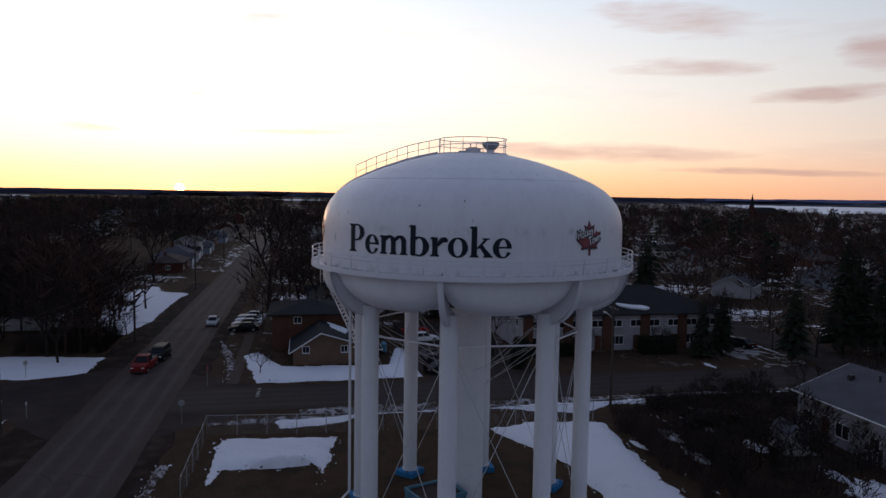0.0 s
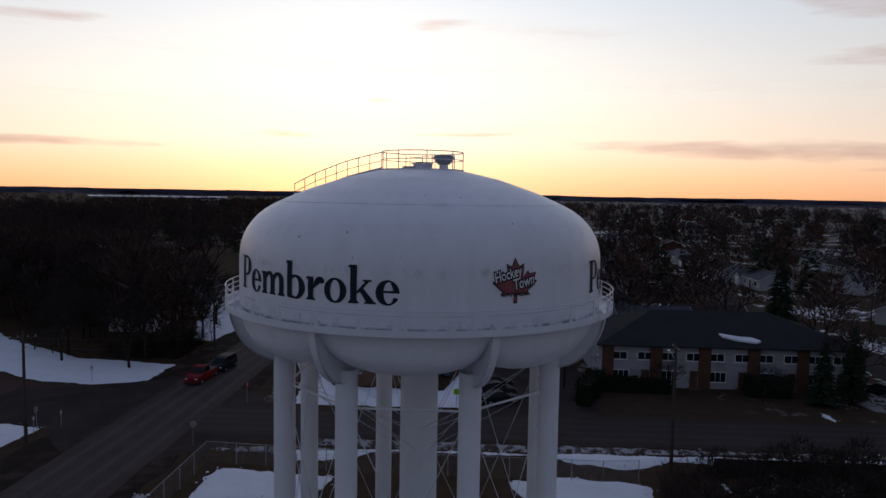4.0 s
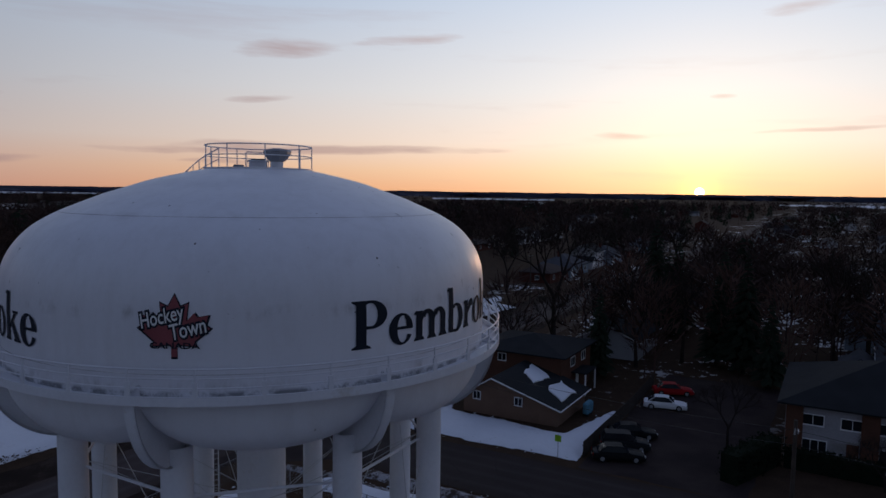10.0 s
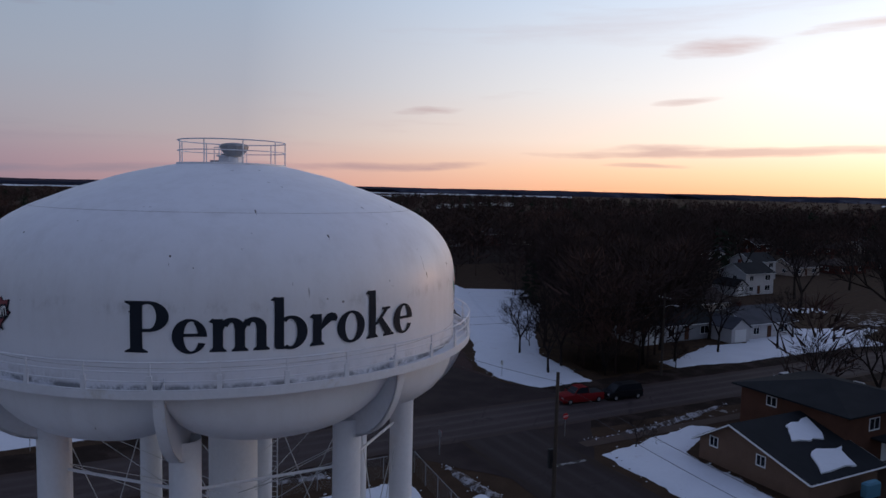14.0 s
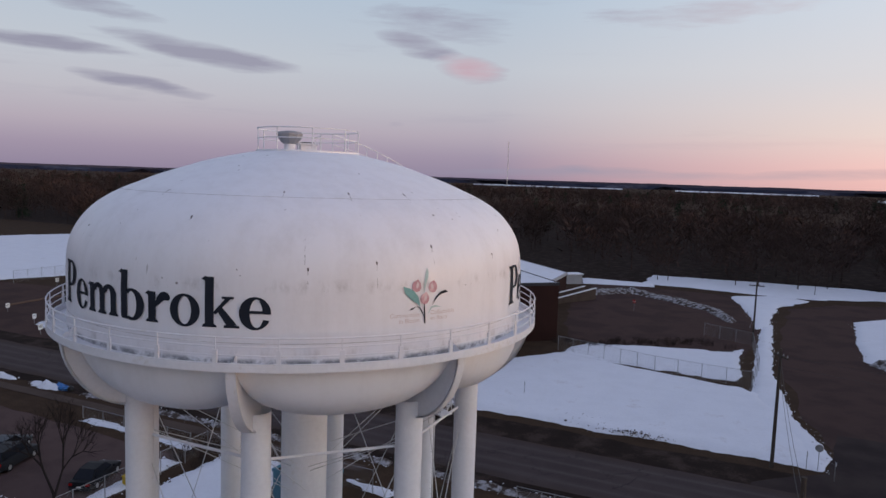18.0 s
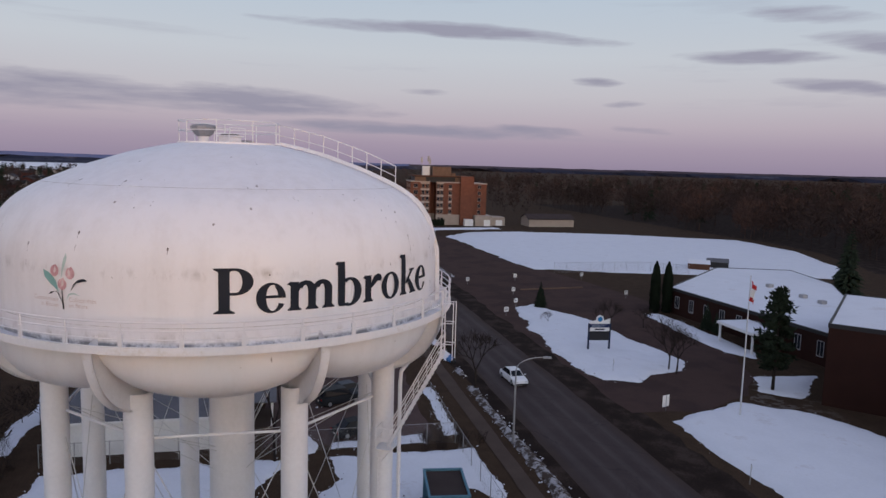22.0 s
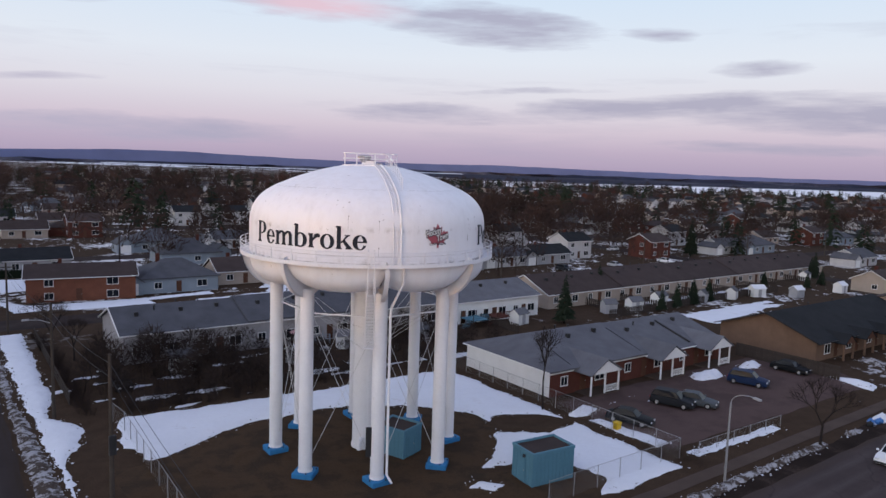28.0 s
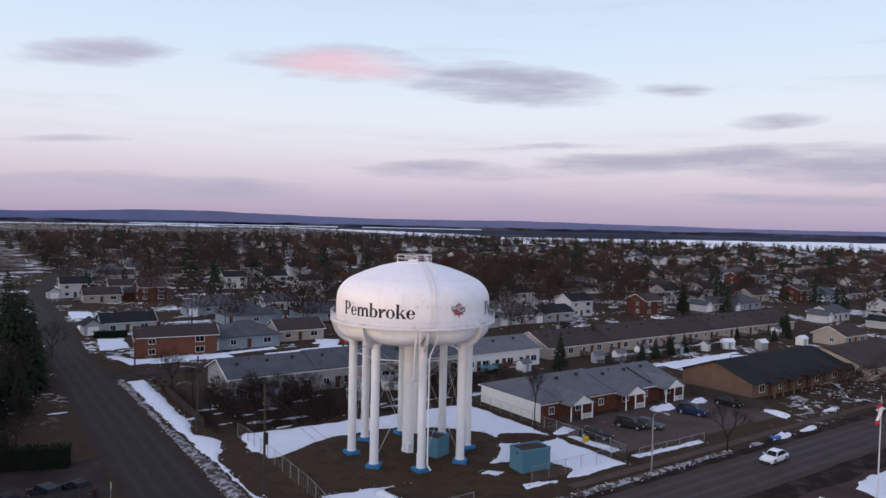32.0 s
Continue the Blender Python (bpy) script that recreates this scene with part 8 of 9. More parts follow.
def far_houses(name, pts, seed, label):
    """Roofs and walls too far to tell apart singly."""
    for wall, roof, part_seed in ((SIDING_OLD, ROOF_SLATE, 0), (BRICK_RED, ROOF_BROWN, 1), (SIDING_BEIGE, ROOF_DARK, 2)):
        w_, r_ = MB(), MB()
        for k, (x, y, a) in enumerate(pts):
            if k % 3 != part_seed:
                continue
            rs = random.Random(seed + k)
            w, d, e = rs.uniform(9, 15), rs.uniform(7, 9), rs.choice((2.8, 2.8, 5.2))
            m = pose(x, y, 0, 0, 0, a)
            b = gable_body(-w / 2, w / 2, -d / 2, d / 2, e, e + 2.1).moved(m)
            r = gable_roof(-w / 2, w / 2, -d / 2, d / 2, e, e + 2.1).moved(m)
            w_.add(b.v, b.f)
            r_.add(r.v, r.f)
        ob = tagged(new(name, w_.mesh(name, wall)), label, "houses", kind="stuff")
        tagged(new(name + "_roof", r_.mesh(name + "_roof", roof)), label, "houses", kind="stuff")


fp = []
for _ in range(800):
    a, r = radians(rs1.uniform(-182, -95)), rs1.uniform(330, 1250)
    x, y = r * math.cos(a), r * math.sin(a)
    if y < -20 and not (x > -430 and y > -325) and r < np.interp(math.degrees(a), [-185, -165, -150, -132, -124], [1500, 1180, 1180, 1280, 1800]):
        y = round(y / 38) * 38
        fp.append((x, y, rs1.choice((0, 180, 90))))
for _ in range(260):
    a, r = radians(rs1.uniform(-80, 30)), rs1.uniform(330, 1400)
    x, y = r * math.cos(a), r * math.sin(a)
    if abs(y - 29) > 14:
        fp.append((x, y, rs1.choice((0, 180, 90))))
far_houses("far_houses", fp, 9, "distant houses of the town")

# ---- school and apartment block ----
h = thing("school", "red-brown brick school with flat snow-covered roofs", "school")
G = [(-26.2, 58.3), (-7.9, 75.4), (-23.5, 92.2), (-42.0, 74.8)]
part("gym_wall", MB().prism(G, -0.2, 8.4), BRICK_SCHOOL, h, "tall windowless brick gymnasium walls")
grow = lambda poly, k: [(sum(q[0] for q in poly) / len(poly) + (x - sum(q[0] for q in poly) / len(poly)) * k, sum(q[1] for q in poly) / len(poly) + (y - sum(q[1] for q in poly) / len(poly)) * k) for x, y in poly]
def rim(poly, a, b, z0, z1):
    """A raised edge that runs round a flat roof between two scalings of its outline."""
    P, Q = grow(poly, a), grow(poly, b)
    n = len(P)
    v = [(x, y, z) for ring in (P, Q) for z in (z0, z1) for x, y in ring]
    f = []
    for k in range(n):
        j = (k + 1) % n
        f += [(k, j, n + j, n + k), (2 * n + j, 2 * n + k, 3 * n + k, 3 * n + j), (n + k, n + j, 3 * n + j, 3 * n + k), (j, k, 2 * n + k, 2 * n + j)]
    return MB().add(v, f)


part("gym_coping", rim(G, 1.006, 0.985, 8.40, 8.86), DARK, h, "dark metal roof edge")
part("gym_roof_snow", MB().prism(grow(G, 0.984), 8.405, 8.80), SNOW, h, "even snow on the flat roof")


W = [(-73.0, 67.8), (-36.5, 70.0), (-42.0, 75.2), (-54.6, 88.5), (-74.0, 101.7), (-91.0, 106.5), (-95.5, 92.0)]
part("wing_wall", MB().prism(W, -0.2, 4.0), BRICK_SCHOOL, h, "low brick classroom wing")
part("wing_coping", rim(W, 1.008, 0.990, 3.95, 4.40), DARK, h)
part("wing_roof_snow", MB().prism(grow(W, 0.989), 4.005, 4.34), SNOW, h, "snow on the flat roof")
W2 = [(-51.8, 86.2), (-42.2, 75.6), (-24, 92.8), (-16.8, 101), (-17.5, 117.3), (-39.5, 139.9), (-64, 141), (-54.5, 120), (-52.4, 97)]
part("rear_wall", MB().prism(W2, -0.2, 4.6), BRICK_SCHOOL, h)
part("rear_coping", rim(W2, 1.006, 0.991, 4.45, 5.0), SIDING_GREY, h)
part("rear_roof_snow", MB().prism(grow(W2, 0.989), 4.605, 4.95), SNOW, h, "even snow on the flat roof")
for k in range(9):
    t = (k + 0.6) / 9.6
    wo = window(h, "y-", 0, 0, 1.2, 1.0, 1.9, SIDING_GREY)
    wo.matrix_basis = pose(-73 + 37 * t, 67.8 + 2.2 * t - 0.0, 1.2, 0, 0, -86.6)
for k in range(5):
    part("roof_vent", once(("sv",), lambda: MB().box(-0.5, 0.5, -0.5, 0.5, 0, 0.6, 0.05).mesh("roof_vent", GALV)), None, h, at=pose(-52 - 5 * k, 84 + 0.7 * k, 4.3))
part("air_unit", MB().box(-1.1, 1.1, -0.8, 0.8, 0, 1.0, 0.06), GALV, h, "grey rooftop air unit", at=pose(-31, 84, 8.6, 0, 0, 43))
cn = part("canopy", MB().box(-53, -45, 63.5, 68.8, 2.7, 3.0, 0.04), TRIM, h, "white entrance canopy")
for x in (-52.6, -45.4):
    part("canopy_post", MB().box(x - 0.12, x + 0.12, 63.8, 64.04, -0.1, 2.7), TRIM, cn)
part("canopy_snow", MB().box(-52.9, -45.1, 63.6, 68.7, 3.0, 3.12, 0.05), SNOW, cn)
# dark clipped cedar against the gym wall
c = thing("clipped_cedar", "tall dark clipped cedar against the gymnasium wall", "tree", pose(-12.6, 60.9, 0, 0, 0, 43))
rsq = random.Random(4)
mq = MB().box(-2.3, 2.3, -1.1, 1.1, 0, 7.8, 0.3)
for _ in range(2200):
    f = rsq.choice(("x", "y", "y", "z"))
    p = Vector((rsq.uniform(-2.4, 2.4), rsq.uniform(-1.2, 1.2), rsq.uniform(0, 8)))
    if f == "x":
        p.x = rsq.choice((-2.4, 2.4))
    elif f == "y":
        p.y = rsq.choice((-1.2, 1.2))
    else:
        p.z = 8.0
    o = Vector((rsq.gauss(0, 0.2), rsq.gauss(0, 0.2), rsq.gauss(0.15, 0.2)))
    s = Vector((rsq.gauss(0, 0.2), rsq.gauss(0, 0.2), rsq.gauss(0, 0.2)))
    mq.add([tuple(p - s), tuple(p + s), tuple(p + o * 1.6)], [(0, 1, 2)])
part("crown", mq, CEDAR, c)

ap = thing("apartment_block", "orange-brown brick apartment block of six storeys with rooftop masts", "apartment block", pose(-259, 69.3, 0, 0, 0, -5))
part("wall", MB().box(-10, 12, -15.4, -11.4, -0.2, 17.4).box(-10, 11.6, -11.4, -7.5, -0.2, 17.4).box(-10, 6, -7.5, -4.7, -0.2, 17.4).box(-10, 11.6, -4.7, -1.7, -0.2, 17.4).box(-10, 12, -1.7, 5.1, -0.2, 17.2), BRICK_ORANGE, ap)
part("stair_tower", MB().box(-10, 13.4, 5.1, 10.6, -0.2, 20.1), BRICK_ORANGE, ap, "plain brick stair tower")
part("end_wing", MB().box(-8, 11, 10.6, 16.4, -0.2, 17.0), BRICK_ORANGE, ap)
part("parapet", MB().box(-10, 12.3, -15.7, -7.4, 17.4, 17.8).box(-10, 12.3, -4.8, 5.1, 17.3, 17.7).box(-8, 11.3, 10.6, 16.7, 17.0, 17.4), SIDING_BEIGE, ap)
part("base_storey", MB().box(11.0, 12.3, -15.6, -7.6, -0.2, 4.3).box(11.0, 12.3, -4.8, 5.0, -0.2, 4.3).box(6.0, 6.3, -7.5, -4.7, -0.2, 4.3), SIDING_BEIGE, ap, "pale stone ground storey")
part("top_storey", MB().box(-9, 10, -13.5, 5.1, 17.4, 19.7), DARK, ap, "dark set-back glazed top storey")
part("top_panel", MB().box(10.0, 10.15, -13.6, -9.0, 17.6, 19.5).box(10.0, 10.15, 3.2, 5.1, 17.6, 19.5), BRICK_TAN, ap)
part("roof", MB().box(-10, 11.2, -14.4, 5.1, 19.7, 20.15), BRICK_BROWN, ap)
part("penthouse", MB().box(-6, 5, -5.6, 2.2, 20.1, 23.9).box(-4, 6, 2.2, 4.0, 20.1, 21.3), BRICK_TAN, ap)
part("plant_box", MB().box(-1, 2, -9.6, -6.6, 20.1, 24.0, 0.1), SIDING, ap, "white rooftop plant housing")
for x, y, z in ((0, -9.7, 28.0), (1.5, -7.0, 28.6), (2.2, -6.4, 27.6)):
    mb = MB().tube((x, y, 20.1), (x, y, z), 0.12, 0.07, 6)
    for q in range(3):
        mb.box(x - 0.2, x + 0.2, y - 0.3 + 0.3 * (q - 1), y - 0.1 + 0.3 * (q - 1), z - 2.6, z - 0.4)
    part("mast", mb, GALV, ap)
for f in range(5):
    z = 4.9 + 2.62 * f - 0.2
    if z < 16:
        window(ap, "x+", 12.0, -13.3, z, 1.6, 1.5, SIDING_BEIGE)
        for y in (-10.2, -8.5, -3.9, -2.5):
            window(ap, "x+", 11.6, y, z, 1.0, 1.5, SIDING_BEIGE)
        part("balcony_panel", MB().box(11.6, 11.75, -11.3, -7.6, z + 1.6, z + 2.3), SIDING_BEIGE, ap)
        part("balcony_panel", MB().box(11.6, 11.75, -4.6, -1.8, z + 1.6, z + 2.3), SIDING_BEIGE, ap)
        for q in (1.0,):
            window(ap, "x+", 12.0, q, z, 1.2, 1.4, SIDING_BEIGE)
            part("spandrel", MB().box(12.0, 12.05, q - 0.7, q + 0.7, z - 0.75, z - 0.1), SIDING_BEIGE, ap)
        window(ap, "x+", 11.0, 13.4, z, 1.2, 1.4, SIDING_BEIGE)
    for x in (-7, -2, 3, 8):
        window(ap, "y-", -15.4, x, z, 1.3, 1.4, SIDING_BEIGE)
for y in (-10.6, -8.6, -3.6, -2.3):
    window(ap, "x+", 12.3, y, 1.0, 1.0, 2.0, SIDING_BEIGE)
part("annex", MB().box(4, 16, 11.0, 18.2, -0.2, 4.2).box(2, 12, 18.2, 24.5, -0.2, 3.4), SIDING_BEIGE, ap, "low pale annex beside the stair tower")
part("garage_door", MB().box(16.0, 16.1, 14.8, 17.4, 0, 2.6).box(12.0, 12.1, 20.6, 23.4, 0, 2.3), TRIM, ap)
part("entrance_box", MB().box(13.4, 17, 6.6, 10.2, -0.1, 2.7, 0.1), SIDING, ap)
h = thing("porte_cochere", "long flat canopy beside the apartment block", "canopy", pose(-256, 46, 0))
part("roof", MB().box(-5, 5, -4, 8, 3.6, 4.1, 0.05), SIDING_BEIGE, h)
for x in (-4.5, 4.5):
    for y in (-3.5, 1.5, 7.5):
        part("pillar", MB().box(x - 0.2, x + 0.2, y - 0.2, y + 0.2, -0.1, 3.6), BRICK_TAN, h)
h = thing("pavilion", "low tan building at the edge of the field", "building", pose(-246, 112, 0))
part("wall", gable_body(-5, 5, -10, 10, 3.2, 5.0, "y"), SIDING_BEIGE, h)
part("roof", gable_roof(-5, 5, -10, 10, 3.2, 5.0, "y"), ROOF_BROWN, h)
for lab, x, y, w, d, e, wl in (("pale low store far down the road", -551, -66, 36, 14, 6.5, SIDING), ("brown low store far down the main road", -520, 8, 46, 14, 6, BRICK_BROWN), ("white factory hall on the plain", 1180, 460, 60, 20, 9, SIDING),
                              ("white sheds on the plain", 560, 900, 70, 16, 6, SIDING), ("white hall on the plain", 420, 760, 50, 14, 6, SIDING)):
    h = thing("low_building", lab, "building", pose(x, y, 0))
    part("wall", MB().box(-w / 2, w / 2, -d / 2, d / 2, -0.2, e), wl, h)
    part("roof", MB().box(-w / 2 - 0.3, w / 2 + 0.3, -d / 2 - 0.3, d / 2 + 0.3, e, e + 0.5), ROOF_BROWN, h)
    for k in range(int(w / 6)):
        window(h, "y+", d / 2, -w / 2 + 3 + 6 * k, 1.2, 2.4, 1.4)
        window(h, "x+" if k % 2 else "y-", w / 2 if k % 2 else -d / 2, 0 if k % 2 else -w / 2 + 3 + 6 * k, 1.2, 2.4, 1.4)

h = thing("motel", "long beige two-storey motel with rows of windows", "motel", pose(-437, -9, 0, 0, 0, -34))
part("wall", gable_body(-32, 32, -6, 6, 5.4, 7.6), SIDING_BEIGE, h)
part("roof", gable_roof(-32, 32, -6, 6, 5.4, 7.6), ROOF_BROWN, h)
for k in range(9):
    for z in (0.9, 3.5):
        window(h, "y+", 6, -28 + 7.0 * k, z, 2.6, 1.3)


# ---- sheds on the tower lot ----
def clad_shed(name, label, x0, x1, y0, y1, hgt, at):
    s = thing(name, label, "shed", at)
    part("wall", MB().box(x0, x1, y0, y1, -0.1, hgt - 0.05), SHEDBLUE, s)
    rib = once(("rib", hgt), lambda: MB().box(-0.02, 0.02, -0.04, 0.04, 0.05, hgt - 0.1).mesh("siding_rib", SHEDBLUE))
    n = int((x1 - x0) / 0.4)
    for k in range(n):
        for y, r in ((y0 - 0.02, 90), (y1 + 0.02, 90)):
            part("siding_rib", rib, None, s, at=pose(x0 + 0.2 + 0.4 * k, y, 0, 0, 0, r))
    n = int((y1 - y0) / 0.4)
    for k in range(n):
        for x in (x0 - 0.02, x1 + 0.02):
            part("siding_rib", rib, None, s, at=pose(x, y0 + 0.2 + 0.4 * k, 0))
    part("parapet", MB().box(x0 - 0.05, x1 + 0.05, y0 - 0.05, y0 + 0.1, hgt - 0.12, hgt + 0.12).box(x0 - 0.05, x1 + 0.05, y1 - 0.1, y1 + 0.05, hgt - 0.12, hgt + 0.12)
         .box(x0 - 0.05, x0 + 0.1, y0 + 0.1, y1 - 0.1, hgt - 0.12, hgt + 0.12).box(x1 - 0.1, x1 + 0.05, y0 + 0.1, y1 - 0.1, hgt - 0.12, hgt + 0.12), SHEDBLUE, s)
    part("roof", MB().box(x0 + 0.1, x1 - 0.1, y0 + 0.1, y1 - 0.1, hgt - 0.1, hgt - 0.03), ROOF_BROWN, s, "flat brown felt roof")
    return s


s = clad_shed("utility_shed", "blue-grey metal-clad utility shed with a flat brown roof", -2.1, 2.1, -1.35, 1.35, 2.65, pose(-9.15, 13.3, 0, 0, 0, -6))
d_ = door(s, "x+", 2.14, 0.0, 0.9, 2.0, SHEDBLUE, 0.05)
part("door_notice", MB().box(0.05, 0.06, -0.12, 0.12, 1.3, 1.6), OFFWHITE, d_)
part("wall_lamp", MB().box(2.1, 2.28, 0.15, 0.4, 2.15, 2.35, 0.03), DARK, s)
s = clad_shed("valve_shed", "dark blue-green valve house beside the riser", -1.3, 1.3, -1.6, 1.6, 2.4, pose(-1.9, 2.6, 0, 0, 0, 20))
door(s, "y+", 1.64, 0.3, 0.9, 1.9, SHEDBLUE, 0.05)


# ---- fences ----
def chain_fence(label, pts, hgt=1.8, bay=2.6):
    f = thing("chain_link_fence", label, "fence")
    for (ax, ay), (bx, by) in zip(pts, pts[1:]):
        L = math.hypot(bx - ax, by - ay)
        n = max(1, round(L / bay))
        w = L / n
        rz = math.degrees(math.atan2(by - ay, bx - ax))

        def wires(w=w):
            mb = MB()
            k = -hgt
            while k < w:
                for s in (1, -1):
                    a0, a1 = max(k, 0), min(k + hgt, w)
                    if a1 > a0:
                        z0, z1 = (a0 - k, a1 - k) if s > 0 else (hgt - (a0 - k), hgt - (a1 - k))
                        mb.add([(a0, 0, z0 + 0.05), (a0, 0, z0 + 0.06), (a1, 0, z1 + 0.06), (a1, 0, z1 + 0.05)], [(0, 1, 2, 3)])
                k += 0.22
            return mb.mesh("wire_mesh", GALV)
        wm = once(("wire", round(w, 2), hgt), wires)
        pm = once(("fpost", hgt), lambda: MB().tube((0, 0, -0.2), (0, 0, hgt + 0.12), 0.035, 0.035, 6).mesh("fence_post", GALV))
        rm = once(("frail", round(w, 2), hgt), lambda: MB().tube((0, 0, hgt + 0.06), (w, 0, hgt + 0.06), 0.022, 0.022, 5).mesh("fence_rail", GALV))
        for k in range(n + 1):
            p = (ax + (bx - ax) * k / n, ay + (by - ay) * k / n)
            part("fence_post", pm, None, f, at=pose(*p, 0))
            if k < n:
                part("wire_mesh", wm, None, f, at=pose(*p, 0, 0, 0, rz))
                part("fence_rail", rm, None, f, at=pose(*p, 0, 0, 0, rz))
    return f


chain_fence("galvanised chain-link fence round the tower lot", [(-6.0, 17.2), (-22.2, 17.2), (-22.2, -16.0)])
chain_fence("galvanised chain-link fence round the tower lot", [(17.4, -17), (17.0, -14), (17.4, 6.5), (18.6, 19.8), (4.5, 19.8)])
chain_fence("galvanised chain-link fence beside the school field", [(19.5, 63.2), (8, 64.8), (-6, 69.4)], 2.0)
chain_fence("galvanised chain-link fence of the turning loop", [(19.6, 63.5), (20.2, 72), (19.2, 88), (12, 92)], 2.0)
chain_fence("tall chain-link fence at the playing field", [(-117, 64), (-118, 86), (-112, 96)], 2.4, 3.0)
chain_fence("low chain-link fence of the car park", [(-24.5, 17.6), (-38.2, 17.8)], 1.1)


def board_fence(label, pts, hgt=1.7, step=0.36):
    f = thing("board_fence", label, "fence")
    bm_ = once(("board", hgt), lambda: MB().box(-0.165, 0.165, -0.015, 0.015, -0.05, hgt).mesh("board", FENCEWOOD))
    for (ax, ay), (bx, by) in zip(pts, pts[1:]):
        L = math.hypot(bx - ax, by - ay)
        n = max(1, round(L / step))
        rz = math.degrees(math.atan2(by - ay, bx - ax))
        for k in range(n):
            t = (k + 0.5) / n
            part("board", bm_, None, f, at=pose(ax + (bx - ax) * t, ay + (by - ay) * t, 0.02 * math.sin(k * 2.3), 0, 0, rz))
        part("rail", MB().box(0, L, 0.016, 0.07, 0.35, 0.44).box(0, L, 0.016, 0.07, hgt - 0.4, hgt - 0.31), FENCEWOOD, f, at=pose(ax, ay, 0, 0, 0, rz))
    return f


board_fence("dark weathered board fence beside the car park", [(-61.2, 13.2), (-61.2, -1.0)], 1.8)
board_fence("dark board fence of the corner house", [(37.4, -3.3), (54, -3.5), (66, -3.2)], 1.5)
board_fence("weathered board fence round back yards", [(20.0, -24), (19.6, -57)], 1.3, 0.34)
for x in (2, -9, -20, -31, -42):
    board_fence("weathered board fence between yards", [(x, -25.5), (x, -36)], 1.5, 0.5)
for x in (-70, -80, -90, -100, -110, -121, -132, -143):
    board_fence("weathered board fence between yards", [(x, -27.0), (x, -38.6)], 1.5, 0.5)
board_fence("long weathered board fence behind the yards", [(-64, -26.5), (-120, -28.5)], 1.5, 0.5)


def garden_shed(label, x, y, rz, w=2.4, d=2.0, wall=None):
    s = thing("garden_shed", label, "shed", pose(x, y, 0, 0, 0, rz), "garden sheds")
    part("wall", gable_body(-w / 2, w / 2, -d / 2, d / 2, 1.8, 2.5), wall or SIDING, s)
    part("roof", gable_roof(-w / 2, w / 2, -d / 2, d / 2, 1.8, 2.5, over=0.15, t=0.08), SNOW if (x * 7) % 3 > 1 else ROOF_GREY, s)
    door(s, "y+", d / 2, 0, 0.8, 1.6, SIDING_GREY, 0.05)
    return s


for k, (x, y) in enumerate(((-68, -30), (-74.5, -29.5), (-84, -31), (-95, -28.6), (-104, -27.8), (-112, -26.8), (-119.4, -22), (-136, -20.5), (-147, -34), (-6.2, -27.4), (-15, -31), (7, -31), (-26, -29.5), (-47, -31))):
    garden_shed("small white garden shed" if k % 3 else "small grey garden shed", x, y, 10 * (k % 5) - 20, 2.4 + 0.3 * (k % 3), 2.0, SIDING if k % 3 else SIDING_GREY)


# ---- poles, lamps, wires, signs ----
def pole(label, x, y, hgt, arm=True, lamp=False, transformer=False, rz=0, lean=0.0):
    p = thing("utility_pole", label, "pole", pose(x, y, 0, lean, 0, rz), "utility poles")
    part("shaft", MB().tube((0, 0, -0.3), (0, 0, hgt), 0.17, 0.11, 10), POLEWOOD, p)
    if arm:
        part("crossarm", MB().box(-1.1, 1.1, -0.06, 0.06, hgt - 0.7, hgt - 0.56), POLEWOOD, p)
        for k in (-1.0, -0.4, 0.4, 1.0):
            part("insulator", once(("ins",), lambda: MB().tube((0, 0, 0), (0, 0, 0.18), 0.05, 0.03, 6).mesh("insulator", GALV)), None, p, at=pose(k, 0, hgt - 0.56))
    if transformer:
        part("transformer", MB().tube((0.35, 0, hgt - 2.4), (0.35, 0, hgt - 1.4), 0.25, 0.25, 12), GALV, p)
    if lamp:
        part("lamp_arm", MB().path([(0, 0, hgt - 1.8), (0.9, 0, hgt - 1.4), (1.9, 0, hgt - 1.3)], 0.035, 6), GALV, p)
        part("lamp_head", MB().box(1.8, 2.4, -0.13, 0.13, hgt - 1.36, hgt - 1.22, 0.03), GALV, p)
    return p


pole("weathered wooden utility pole on the verge", 22.4, -59.8, 10.0)
pole("weathered wooden utility pole on the verge", 21.8, -20.9, 11.0, lamp=True)
pole("weathered wooden utility pole on the street corner", 21.6, 4.4, 12.2, arm=False, transformer=False)
pole("slim dark utility pole across the main road", 21.5, 37.9, 10.5, rz=-60)
pole("weathered utility pole by the gravel loop", 19.2, 91.5, 9.5)
pole("utility pole along the main road", 62, 35.5, 11, lamp=True, rz=-90)
pole("utility pole along the main road", 118, 35, 11)
pole("utility pole along the main road", 176, 35, 11)
pole("utility pole along the back street", 60, -68, 10)
for k, x in enumerate((-110, -152, -196, -242, -290, -340)):
    pole("utility pole along the main road", x, 18.6 - 0.003 * x, 9.6, lamp=k % 2 == 0, rz=90)
for k, x in enumerate((-20, -68, -116, -164, -212)):
    pole("utility pole along the back street", x, -59.8, 9.5)
pole("utility pole among the houses", -190, -84, 11)


def wire(label, a, b, sag):
    pts = [tuple(Vector(a).lerp(Vector(b), k / 14) - Vector((0, 0, sag * 4 * (k / 14) * (1 - k / 14)))) for k in range(15)]
    w = MB().path(pts, 0.014, 4)
    tagged(new("overhead_wire", w.mesh("overhead_wire", DARK)), label, "wire", "overhead wires")


